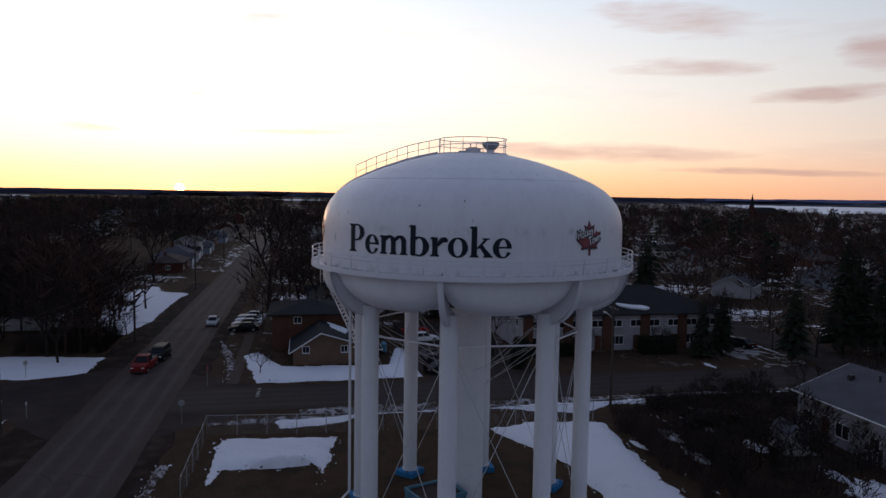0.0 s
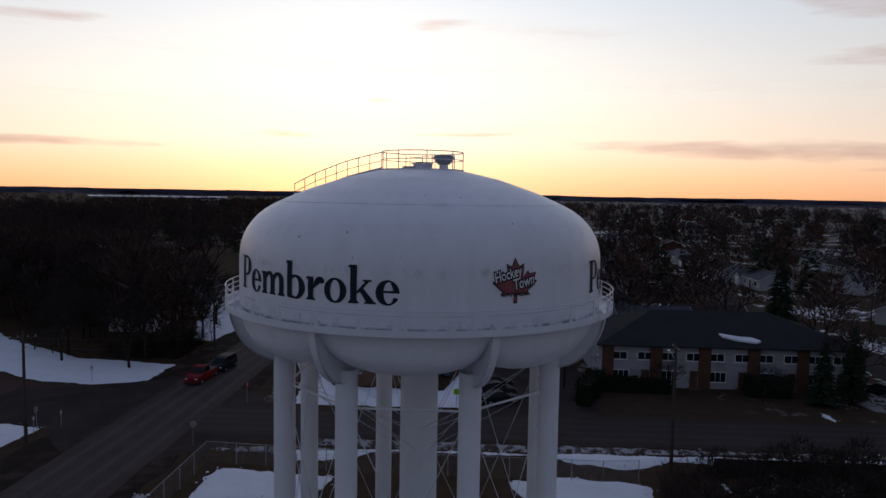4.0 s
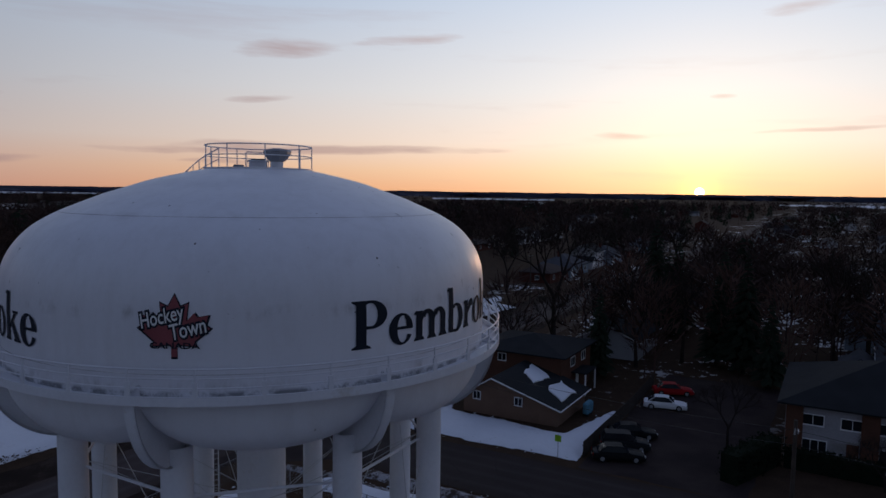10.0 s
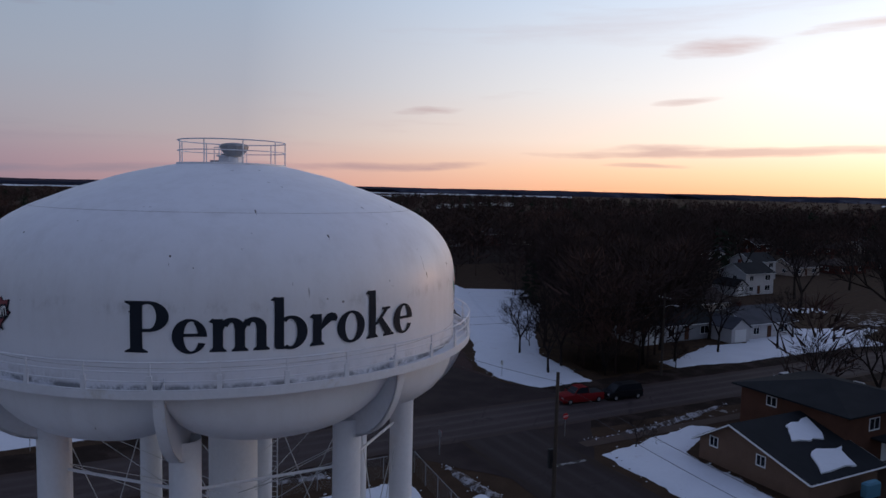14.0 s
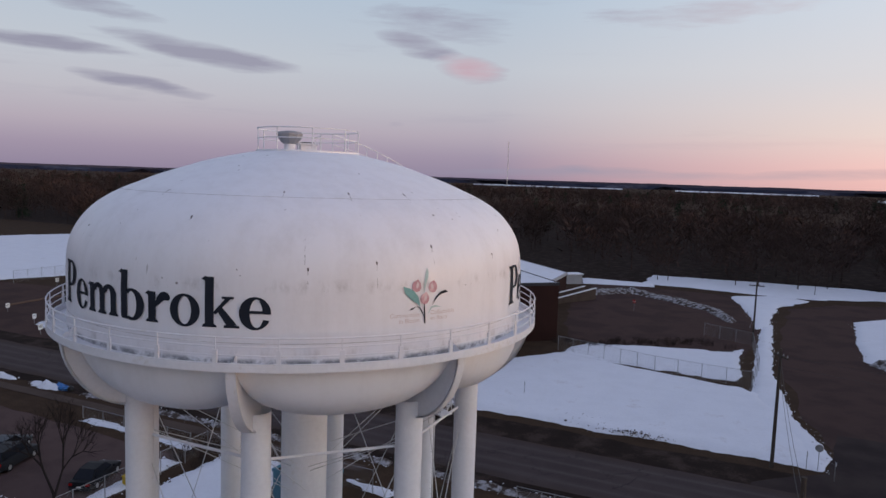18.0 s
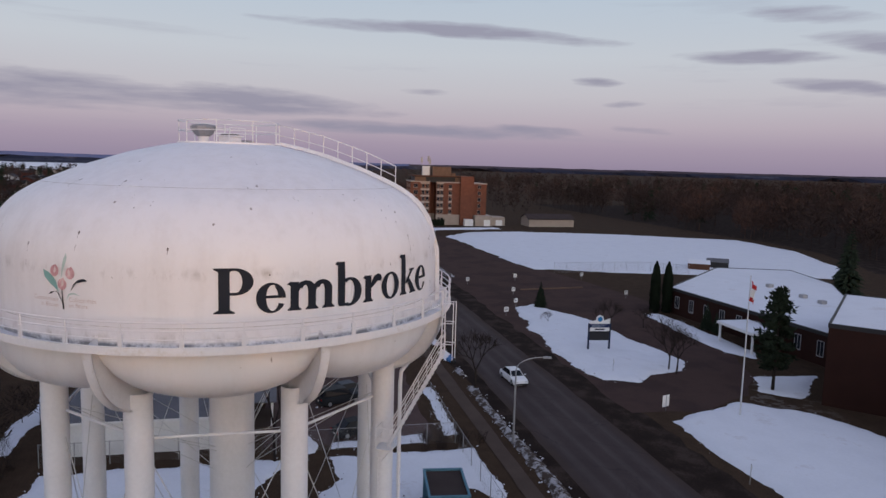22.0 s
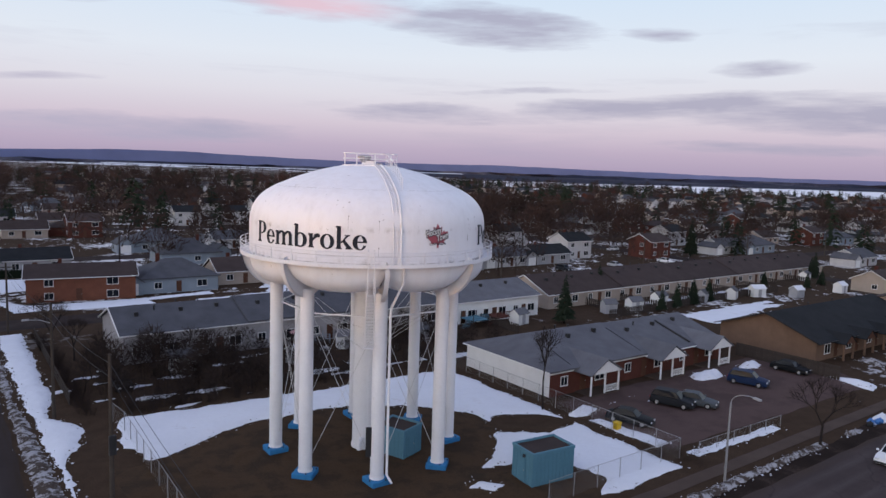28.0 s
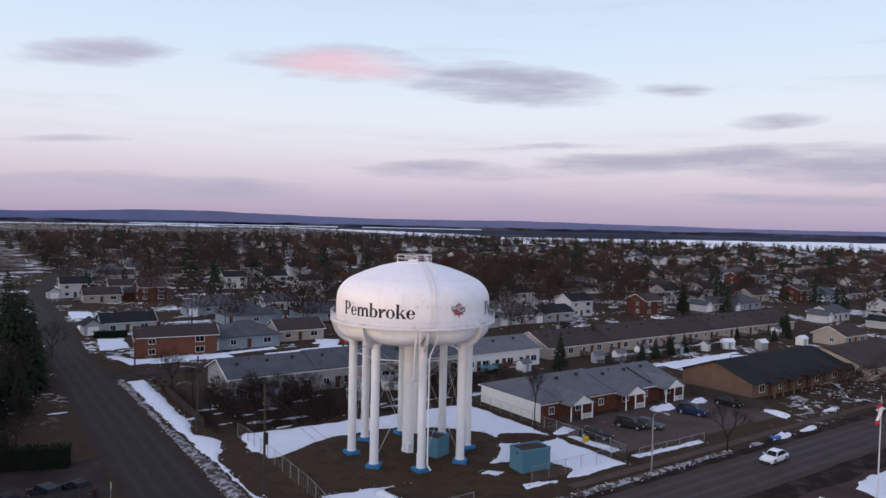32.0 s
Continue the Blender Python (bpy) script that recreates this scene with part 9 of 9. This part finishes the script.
for dz in (0.0, 0.9):
    wire("sagging black overhead wire", (21.6, 4.4, 11.6 - dz), (21.8, -20.9, 10.4 - dz), 0.5)
    wire("sagging black overhead wire", (21.8, -20.9, 10.4 - dz), (22.4, -59.8, 9.4 - dz), 0.8)
    wire("sagging black overhead wire", (21.6, 4.4, 11.6 - dz), (21.5, 37.9, 9.9 - dz), 0.6)
    wire("sagging black overhead wire", (21.5, 37.9, 9.9 - dz), (62, 35.5, 10.4 - dz), 0.8)
    wire("sagging black overhead wire", (62, 35.5, 10.4 - dz), (118, 35, 10.4 - dz), 1.0)


def street_lamp(x, y, hgt, rz):
    p = thing("street_lamp", "tall grey street lamp with a curved arm", "street lamp", pose(x, y, 0, 0, 0, rz), "street lamps")
    part("shaft", MB().tube((0, 0, -0.2), (0, 0, hgt - 1.2), 0.10, 0.07, 8), GALV, p)
    pts = [(0, 0, hgt - 1.2)] + [(2.4 * (1 - math.cos(radians(a))) , 0, hgt - 1.2 + 1.2 * math.sin(radians(a))) for a in (15, 30, 45, 60, 75, 90)]
    part("arm", MB().path(pts, 0.04, 6), GALV, p)
    part("lamp_head", MB().box(2.3, 3.0, -0.15, 0.15, hgt - 0.08, hgt + 0.06, 0.03), GALV, p)


street_lamp(-21.2, 22.2, 7.9, 75)


def road_sign(label, x, y, rz, hgt=2.1, shape="rect", face=None, w=0.45, h=0.6):
    s = thing("road_sign", label, "sign", pose(x, y, 0, 0, 0, rz), "road signs")
    part("post", MB().tube((0, 0, -0.2), (0, 0, hgt + 0.1), 0.03, 0.03, 6), GALV, s)
    if shape == "stop":
        pts = [(0.34 * math.cos(radians(22.5 + 45 * k)), hgt - 0.2 + 0.34 * math.sin(radians(22.5 + 45 * k))) for k in range(8)]
        part("sign_plate", MB().slab(pts, "x", 0.03, 0.045), face or SIGNRED, s)
        part("sign_back", MB().slab(pts, "x", 0.022, 0.0295), GALV, s)
        mb = writing("STOP", 0.24, 0, 0.004)
        mb.v = [(0.05, px, hgt - 0.28 + py) for px, py, _ in mb.v]
        part("sign_word", mb, OFFWHITE, s)
    else:
        part("sign_plate", MB().box(0.03, 0.045, -w / 2, w / 2, hgt - h, hgt, 0.0), face or OFFWHITE, s)
        if face is None:
            for k in range(3):
                part("writing_bar", MB().box(0.046, 0.05, -w * 0.35, w * 0.35, hgt - h * 0.3 - 0.13 * k, hgt - h * 0.3 - 0.13 * k + 0.05), LETTER, s)
    return s


road_sign("red stop sign on the street corner", 22.4, 22.6, 0, 2.2, "stop")
road_sign("red stop sign on the street corner", 36.0, 22.0, -90, 2.2, "stop")
road_sign("stop sign at the loop, its grey back to the road", 25.1, 39.2, 90, 2.2, "stop")
road_sign("small grey sign on the snowy verge", 41.8, 43.0, 200, 2.2)
road_sign("lime school warning sign by the kerb", 36.0, -1.4, 180, 2.2, "rect", LIME, 0.6, 0.6)
road_sign("white notice board at the school entrance", -26.8, 40.3, 200, 1.7, w=1.0, h=1.2)
road_sign("white notice beside the drive", -72.5, 38.0, 10, 1.5, w=0.8, h=0.8)
road_sign("white notice beside the drive", -79.5, 42, 10, 1.5, w=0.7, h=0.7)
road_sign("red stop sign in the gravel yard", -1.8, 108.0, 250, 2.0, "stop")
for x, y in ((26.2, 37.4), (24.2, 38.9), (-3.5, 46.2), (-10.5, 38.1), (-61, 47.5), (-40, 41)):
    road_sign("thin marker post in the snow", x, y, 30, 1.6, w=0.15, h=0.3)
bx = thing("traffic_box", "dark signal box on the corner pole", "box", pose(21.6, 4.8, 0))
part("housing", MB().box(-0.22, 0.22, -0.12, 0.16, 5.6, 6.9, 0.04), DARK, bx)
part("bracket", MB().box(-0.05, 0.05, -0.3, -0.12, 6.1, 6.3), DARK, bx)

# school sign, flagpole
s = thing("school_sign", "school sign with a white crest above a black message board", "sign", pose(-49.8, 43.7, 0, 0, 0, -6))
for y in (-1.45, 1.45):
    part("post", MB().box(-0.11, 0.11, y - 0.11, y + 0.11, -0.2, 3.8), surface("blue_black_post", (0.02, 0.03, 0.06), 0.5, 0.1), s)
part("message_panel", MB().box(-0.09, 0.09, -1.34, 1.34, 1.5, 2.75, 0.02), DARK, s, "black message panel")
part("white_strip", MB().box(-0.08, 0.10, -1.34, 1.34, 2.75, 3.25, 0.02), OFFWHITE, s, "white name strip")
part("navy_strip", MB().box(-0.08, 0.10, -1.34, 1.34, 3.25, 3.75, 0.02), surface("navy_board", (0.012, 0.026, 0.085), 0.5, 0.1), s, "navy name strip")
part("crest", MB().slab([(-1.4, 3.75), (1.4, 3.75), (1.4, 4.45), (0.62, 4.2), (0.3, 4.3), (-0.3, 4.3), (-0.62, 4.2), (-1.4, 4.0)], "x", -0.06, 0.08), OFFWHITE, s, "white crest board")
part("medallion", MB().slab([(0.52 * math.cos(radians(20 * k)), 4.38 + 0.52 * math.sin(radians(20 * k))) for k in range(18)], "x", -0.05, 0.10), OFFWHITE, s, "white round medallion")
part("emblem", MB().slab([(0.34 * math.cos(radians(30 * k)), 4.38 + 0.34 * math.sin(radians(30 * k))) for k in range(12)], "x", 0.101, 0.115), BLUE, s, "round blue emblem")
for k in range(3):
    part("writing_bar", MB().box(0.10, 0.11, -1.1, 0.4 + 0.25 * k, 3.35 + 0.12 * k, 3.41 + 0.12 * k), SIDING_BLUE, s)
part("writing_bar", MB().box(0.10, 0.11, -0.7, 0.7, 2.9, 3.1), LETTER, s)
for x, y in ((-106.8, 51.0), (-90.5, 45.2), (-108.0, 66.9), (-102.8, 39.4), (-85.7, 66.2)):
    road_sign("small white notice in the school car park", x, y, 0, 1.5, w=0.7, h=0.75)
kb = thing("log_kerb", "long pale red wooden kerb across the school car park", "kerb", pose(-96.4, 55.4, 0, 0, 0, 96.5))
for k in range(4):
    part("log", once(("log",), lambda: MB().box(-1.7, 1.7, -0.12, 0.12, 0, 0.25, 0.04).mesh("log", BRICK_TAN)), None, kb, at=pose(-5.3 + 3.54 * k, 0, 0))
for x, y, rz, mt, lb in ((-120.5, 104, 60, BRICK_BROWN, "brown timber shed at the field edge"), (-123, 111, 60, DARK, "dark timber shed at the field edge")):
    garden_shed(lb, x, y, rz, 5.0, 4.0, mt)
kp = thing("kiosk", "small pale kiosk with a flat snowy roof", "kiosk", pose(-21, 136.5, 0, 0, 0, 40))
part("wall", MB().box(-2.0, 2.0, -1.2, 1.2, -0.1, 2.2), SIDING_GREY, kp)
part("roof", MB().box(-2.3, 2.3, -1.5, 1.5, 2.2, 2.45, 0.05), SNOW, kp)
rp = thing("entrance_ramp", "concrete ramp with snow on its side walls", "ramp", pose(-15.2, 112, 0, 0, 0, 62))
part("deck", MB().slab([(-6, 0.0), (6, 0.0), (6, 1.4), (-6, 0.15)], "y", -1.4, 1.4), CONC, rp)
for y in (-1.6, 1.4):
    part("side_wall", MB().slab([(-6, 0.0), (6, 0.0), (6, 2.3), (-6, 1.0)], "y", y, y + 0.2), CONC, rp)
    part("wall_snow", MB().slab([(-6, 1.0), (6, 2.3), (6, 2.45), (-6, 1.15)], "y", y - 0.1, y + 0.3), SNOW, rp)
s = thing("flagpole", "slender grey flagpole with a hanging red and white flag", "flagpole", pose(-23.8, 46.7, 0))
part("shaft", MB().tube((0, 0, 0), (0, 0, 14.4), 0.085, 0.045, 10), ROD, s)
part("base", MB().box(-0.9, 0.9, -0.25, 0.25, -0.1, 0.3, 0.05).box(-0.25, 0.25, -0.9, 0.9, -0.1, 0.25, 0.05), DARK, s)
fl = MB()
for k in range(9):
    for j in range(5):
        fl.v.append((0.08 + 0.16 * j + 0.05 * math.sin(k * 1.1), 0.16 * math.sin(j * 1.9 + k * 0.5), 13.9 - 0.24 * k - 0.10 * j))
for k in range(8):
    for j in range(4):
        fl.f.append((k * 5 + j, k * 5 + j + 1, k * 5 + j + 6, k * 5 + j + 5))
        fl.s.append(1 if 2 <= k <= 5 else 0)
part("flag", fl.mesh("flag", [SIGNRED, OFFWHITE]), None, s, "red and white flag hanging slack")
# far radio mast
m = thing("radio_mast", "thin lattice radio mast on the skyline", "mast", pose(1500 * math.cos(radians(109.1)), 1500 * math.sin(radians(109.1)), 0))
mm = MB()
for a in range(3):
    mm.tube((1.2 * math.cos(a * 2.094), 1.2 * math.sin(a * 2.094), 0), (1.0 * math.cos(a * 2.094), 1.0 * math.sin(a * 2.094), 108), 0.28, 0.22, 4)
for k in range(27):
    a = (k % 3) * 2.094
    mm.tube((1.2 * math.cos(a), 1.2 * math.sin(a), 4 * k), (1.2 * math.cos(a + 2.094), 1.2 * math.sin(a + 2.094), 4 * k + 4), 0.16, 0.16, 4)
part("lattice", mm, OFFWHITE, m)
c = thing("church", "distant church with a slender dark spire", "church", pose(830 * math.cos(radians(-37.1)), 830 * math.sin(radians(-37.1)), 0))
part("nave", gable_body(-6, 6, -12, 12, 8, 14, "y"), BRICK_RED, c)
part("roof", gable_roof(-6, 6, -12, 12, 8, 14, "y"), ROOF_DARK, c)
part("tower", MB().box(-2.2, 2.2, 12, 16.4, 0, 15), BRICK_RED, c)
part("spire", MB().tube((0, 14.2, 15), (0, 14.2, 30), 2.4, 0.05, 8), ROOF_DARK, c)


# ---- vehicles ----
def loft(rows):
    """Skin between rings of points."""
    n = len(rows[0])
    v = [p for r in rows for p in r]
    f = [(i * n + k, i * n + (k + 1) % n, (i + 1) * n + (k + 1) % n, (i + 1) * n + k) for i in range(len(rows) - 1) for k in range(n)]
    f += [tuple(range(n - 1, -1, -1)), tuple((len(rows) - 1) * n + k for k in range(n))]
    return MB().add(v, f)


def vehicle(label, col, kind="sedan"):
    """A parked or passing vehicle; x ahead, wheels on the ground."""
    L, W, H = {"sedan": (4.7, 1.82, 1.44), "suv": (4.6, 1.88, 1.70), "pickup": (5.6, 1.98, 1.85), "van": (4.9, 1.95, 1.78)}[kind]
    paint = surface("car_paint_" + label.split()[0], col, 0.45, 0.05, 0.5, 30, 0.02, spec=0.06)
    c = thing("car" if kind != "pickup" else "pickup_truck", label, "car")
    b0, belt = 0.22, H * 0.60
    hw = W / 2

    def ring(x, zt, w, low=b0, z_in=0.04):
        return [(x, -w * 0.93, low), (x, -w, low + 0.2), (x, -w, (low + zt) / 2), (x, -w * 0.95, zt - 0.05), (x, -w * 0.82, zt), (x, w * 0.82, zt), (x, w * 0.95, zt - 0.05), (x, w, (low + zt) / 2), (x, w, low + 0.2), (x, w * 0.93, low)]
    nose = belt * 0.92 if kind in ("sedan", "suv") else belt
    prof = [(-L / 2, belt * 0.72, hw * 0.84), (-L / 2 + 0.08, belt * 0.96, hw * 0.93), (-L / 2 + 0.5, belt, hw), (0, belt, hw), (L / 2 - 1.25, belt, hw), (L / 2 - 0.5, nose * 0.97, hw * 0.97), (L / 2 - 0.12, nose * 0.86, hw * 0.9), (L / 2, nose * 0.62, hw * 0.78)]
    part("body", loft([ring(x, z, w) for x, z, w in prof]), paint, c, smooth=True)
    if kind == "sedan":
        cab = [(-L / 2 + 0.42, belt - 0.02, 0.86), (-L / 2 + 1.2, H - 0.03, 0.70), (-0.1, H, 0.70), (0.35, H - 0.05, 0.70), (L / 2 - 1.35, belt - 0.02, 0.84)]
    elif kind == "suv":
        cab = [(-L / 2 + 0.12, belt - 0.02, 0.88), (-L / 2 + 0.45, H - 0.05, 0.74), (-0.2, H, 0.75), (0.45, H - 0.06, 0.74), (L / 2 - 1.2, belt - 0.02, 0.86)]
    elif kind == "van":
        cab = [(-L / 2 + 0.1, belt - 0.02, 0.9), (-L / 2 + 0.35, H - 0.03, 0.78), (0.3, H, 0.78), (0.9, H - 0.1, 0.76), (L / 2 - 0.75, belt - 0.02, 0.86)]
    else:
        cab = [(-0.75, belt - 0.02, 0.88), (-0.6, H - 0.04, 0.76), (0.2, H, 0.76), (0.6, H - 0.06, 0.75), (1.35, belt - 0.02, 0.86)]

    rows = [[(x, -hw * w * (1.0 if z < belt + 0.05 else 1), z), (x, hw * w, z)] for x, z, w in cab]
    inner = [[(x, -hw * w + 0.025, belt - 0.06), (x, -hw * w + 0.025, max(z - 0.012, belt - 0.05)), (x, hw * w - 0.025, max(z - 0.012, belt - 0.05)), (x, hw * w - 0.025, belt - 0.06)] for x, z, w in cab]
    part("cabin", loft(inner), paint, c)

    def pane(corners, k=0.86):
        m = sum((Vector(q) for q in corners), Vector()) / len(corners)
        return MB().add([tuple(m + (Vector(q) - m) * k) for q in corners], [tuple(range(len(corners)))])
    part("windscreen", pane([rows[3][0], rows[4][0], rows[4][1], rows[3][1]]), GLASS, c)
    part("rear_window", pane([rows[0][0], rows[1][0], rows[1][1], rows[0][1]]), GLASS, c)
    for s, k in ((-1, 0), (1, 1)):
        low = [(cab[0][0] + 0.05, s * hw * 0.88, belt + 0.02), (cab[4][0] - 0.05, s * hw * 0.87, belt + 0.02)]
        part("side_window", pane([low[0], low[1], rows[3][k], rows[2][k], rows[1][k]], 0.9), GLASS, c)
    if kind == "pickup":
        part("bed", MB().box(-L / 2 + 0.1, -0.85, -hw * 0.85, hw * 0.85, belt - 0.01, belt + 0.02), DARK, c)
    tm = once(("tyre",), lambda: MB().tube((0, -0.11, 0), (0, 0.11, 0), 0.33, 0.33, 16).mesh("tyre", TYRE, True))
    rm = once(("rim",), lambda: MB().tube((0, -0.125, 0), (0, 0.125, 0), 0.20, 0.20, 10).mesh("rim", GALV, True))
    for x in (-L / 2 + 0.85, L / 2 - 0.9):
        for s in (-1, 1):
            w = part("wheel", tm, None, c, at=pose(x, s * (hw - 0.10), 0.33))
            part("rim", rm, None, w)
    for s in (-1, 1):
        part("headlamp", MB().box(L / 2 - 0.22, L / 2 - 0.02, s * hw * 0.62 - 0.17, s * hw * 0.62 + 0.17, belt * 0.60, belt * 0.76, 0.02), LENS, c)
        part("tail_lamp", MB().box(-L / 2 - 0.01, -L / 2 + 0.14, s * hw * 0.70 - 0.14, s * hw * 0.70 + 0.14, belt * 0.68, belt * 0.86, 0.02), TAIL, c)
        part("mirror", MB().box(L / 2 - 1.62, L / 2 - 1.45, s * (hw + 0.08) - 0.1, s * (hw + 0.08) + 0.1, belt + 0.02, belt + 0.18, 0.03), paint, c)
    part("number_plate", MB().box(-L / 2 - 0.02, -L / 2, -0.15, 0.15, belt * 0.5, belt * 0.5 + 0.12), OFFWHITE, c)
    part("bumper", MB().box(L / 2 - 0.12, L / 2 + 0.03, -hw * 0.8, hw * 0.8, 0.25, 0.42, 0.04).box(-L / 2 - 0.03, -L / 2 + 0.12, -hw * 0.85, hw * 0.85, 0.28, 0.46, 0.04), DARK, c)
    return c


CARS = {}
for key, lab, col, kind in (("black_sedan", "black sedan parked on the lot", (0.012, 0.013, 0.015), "sedan"), ("dark_suv", "charcoal sport utility parked nose out", (0.02, 0.022, 0.026), "suv"),
                                 ("blue_suv", "dark blue sport utility with roof rails", (0.015, 0.028, 0.07), "suv"), ("grey_car", "slate grey sedan parked beside another", (0.07, 0.08, 0.09), "sedan"),
                                 ("white_car", "clean white four-door sedan", (0.72, 0.72, 0.73), "sedan"),
                                 ("red_pickup", "dark red pickup truck at the crossing", (0.16, 0.012, 0.014), "pickup"), ("black_van", "black van at the roadside", (0.012, 0.012, 0.014), "van"),
                                 ("red_car", "bright red hatchback in a driveway", (0.30, 0.012, 0.016), "sedan"), ("silver_car", "silver sedan in a driveway", (0.38, 0.39, 0.41), "sedan")):
    CARS[key] = [vehicle(lab, col, kind), False]


def park(key, x, y, rz):
    ob, done = CARS[key]
    if not done:
        CARS[key][1] = True
        ob.matrix_basis = pose(x, y, 0.03, 0, 0, rz)
        return ob
    return copy_thing(ob, pose(x, y, 0.03, 0, 0, rz))


# along the main road and school
for key, x, y, rz in (("black_sedan", -25.6, 9.0, 112), ("grey_car", -36.4, 9.2, 112), ("white_car", -38.5, 28.0, 4), ("red_car", -109, 13.3, 92), ("dark_suv", -119, 15.0, 88), ("silver_car", -125, 13.6, 90), ("black_sedan", -131.6, 12.0, 90), ("red_car", -29.5, -77, 90), ("red_car", -205, 14, 90), ("silver_car", -215, 13, 90), ("silver_car", -240, 40, 90), ("white_car", -228, 42, 85),):
    park(key, x, y, rz)
# tower lot and back yards
for key, x, y, rz in (("dark_suv", -34.0, 8.0, 110), ("blue_suv", -49.0, 8.0, 108), ("black_sedan", -59.4, 7.8, 95), ("black_sedan", 14.5, -27.5, 90),):
    park(key, x, y, rz)
# round the corner house and terrace
for key, x, y, rz in (("black_sedan", 38.6, -6.2, -66), ("dark_suv", 41.6, -6.0, -68), ("black_sedan", 45.2, -5.8, -66), ("white_car", 56.6, -6.6, -78), ("red_car", 62.8, -6.2, -68), ("red_pickup", 44.6, 30.6, 176), ("black_van", 50.2, 29.8, 176), ("black_sedan", 46.9, -53.2, 20), ("grey_car", 54.3, -53.4, 15), ("silver_car", 74, 26, 180), ("black_sedan", 68.0, 20.5, 90), ("silver_car", 71.5, 20.4, 90), ("white_car", 75, 20.2, 90), ("silver_car", 78.6, 20, 90),):
    park(key, x, y, rz)
# southern streets
for key, x, y, rz in (("white_car", -152, -100, 0), ("silver_car", -120, -72, 90), ("dark_suv", -100, -72, 90), ("white_car", -142, -72, 92),):
    park(key, x, y, rz)

# small things
pu = thing("patio_umbrella", "faded pink patio umbrella in a back yard", "umbrella", pose(-9.6, -34.4, 0))
part("pole", MB().tube((0, 0, 0), (0, 0, 2.5), 0.03, 0.03, 6), GALV, pu)
part("canopy", MB().add([(1.5 * math.cos(k * math.pi / 4), 1.5 * math.sin(k * math.pi / 4), 2.0) for k in range(8)] + [(0, 0, 2.6), (0, 0, 2.54)], [(k, (k + 1) % 8, 8) for k in range(8)] + [((k + 1) % 8, k, 9) for k in range(8)]), surface("faded_pink_canvas", (0.42, 0.25, 0.25), 0.9, 0.15), pu)
dk = thing("back_deck", "grey-blue railed wooden deck behind the row", "deck", pose(-12.5, -34.9, 0))
part("floor", MB().box(-1.5, 1.5, -1.2, 1.2, 0.3, 0.42), FENCEWOOD, dk)
for x, y in ((-1.4, 1.1), (1.4, 1.1), (-1.4, -1.1), (1.4, -1.1)):
    part("post", MB().box(x - 0.06, x + 0.06, y - 0.06, y + 0.06, -0.1, 1.4), SIDING_BLUE, dk)
for z in (0.75, 1.05, 1.35):
    part("rail", MB().box(-1.4, 1.4, 1.08, 1.13, z, z + 0.09), SIDING_BLUE, dk)
b = thing("refuse_bags", "heap of blue refuse bags at the kerb", "bags", pose(-47.6, 22.8, 0))
rb = random.Random(3)
BAG = surface("blue_plastic", (0.05, 0.17, 0.42), 0.35, 0.2)
for k in range(5):
    mb = MB().lathe([(0.02, 0.0), (0.28, 0.03), (0.36, 0.22), (0.28, 0.42), (0.08, 0.5), (0.10, 0.58), (0.02, 0.6)], 10)
    mb.v = [(x * rb.uniform(0.9, 1.1), y * rb.uniform(0.9, 1.1), z) for x, y, z in mb.v]
    part("bag", mb, BAG if k < 4 else DARK, b, at=pose(-0.9 + 0.5 * k, rb.uniform(-0.3, 0.3), 0, 0, 0, 60 * k))
h_ = thing("grit_bin", "yellow grit bin by the fence", "bin", pose(-22.9, 9.6, 0))
part("tub", MB().box(-0.3, 0.3, -0.3, 0.3, 0, 0.7, 0.05), YELLOW, h_)
part("lid", MB().box(-0.33, 0.33, -0.33, 0.33, 0.7, 0.8, 0.04), YELLOW, h_)
for k, (x, y) in enumerate(((-66, 17.6), (-80, 17.4), (-96, 17.2), (-112, 17))):
    s = thing("mail_box", "small box on a post by the pavement", "mail box", pose(x, y, 0), "mail boxes")
    part("post", MB().box(-0.05, 0.05, -0.05, 0.05, -0.1, 1.0), POLEWOOD, s)
    part("box", MB().box(-0.15, 0.15, -0.25, 0.25, 1.0, 1.3, 0.03), OFFWHITE, s)
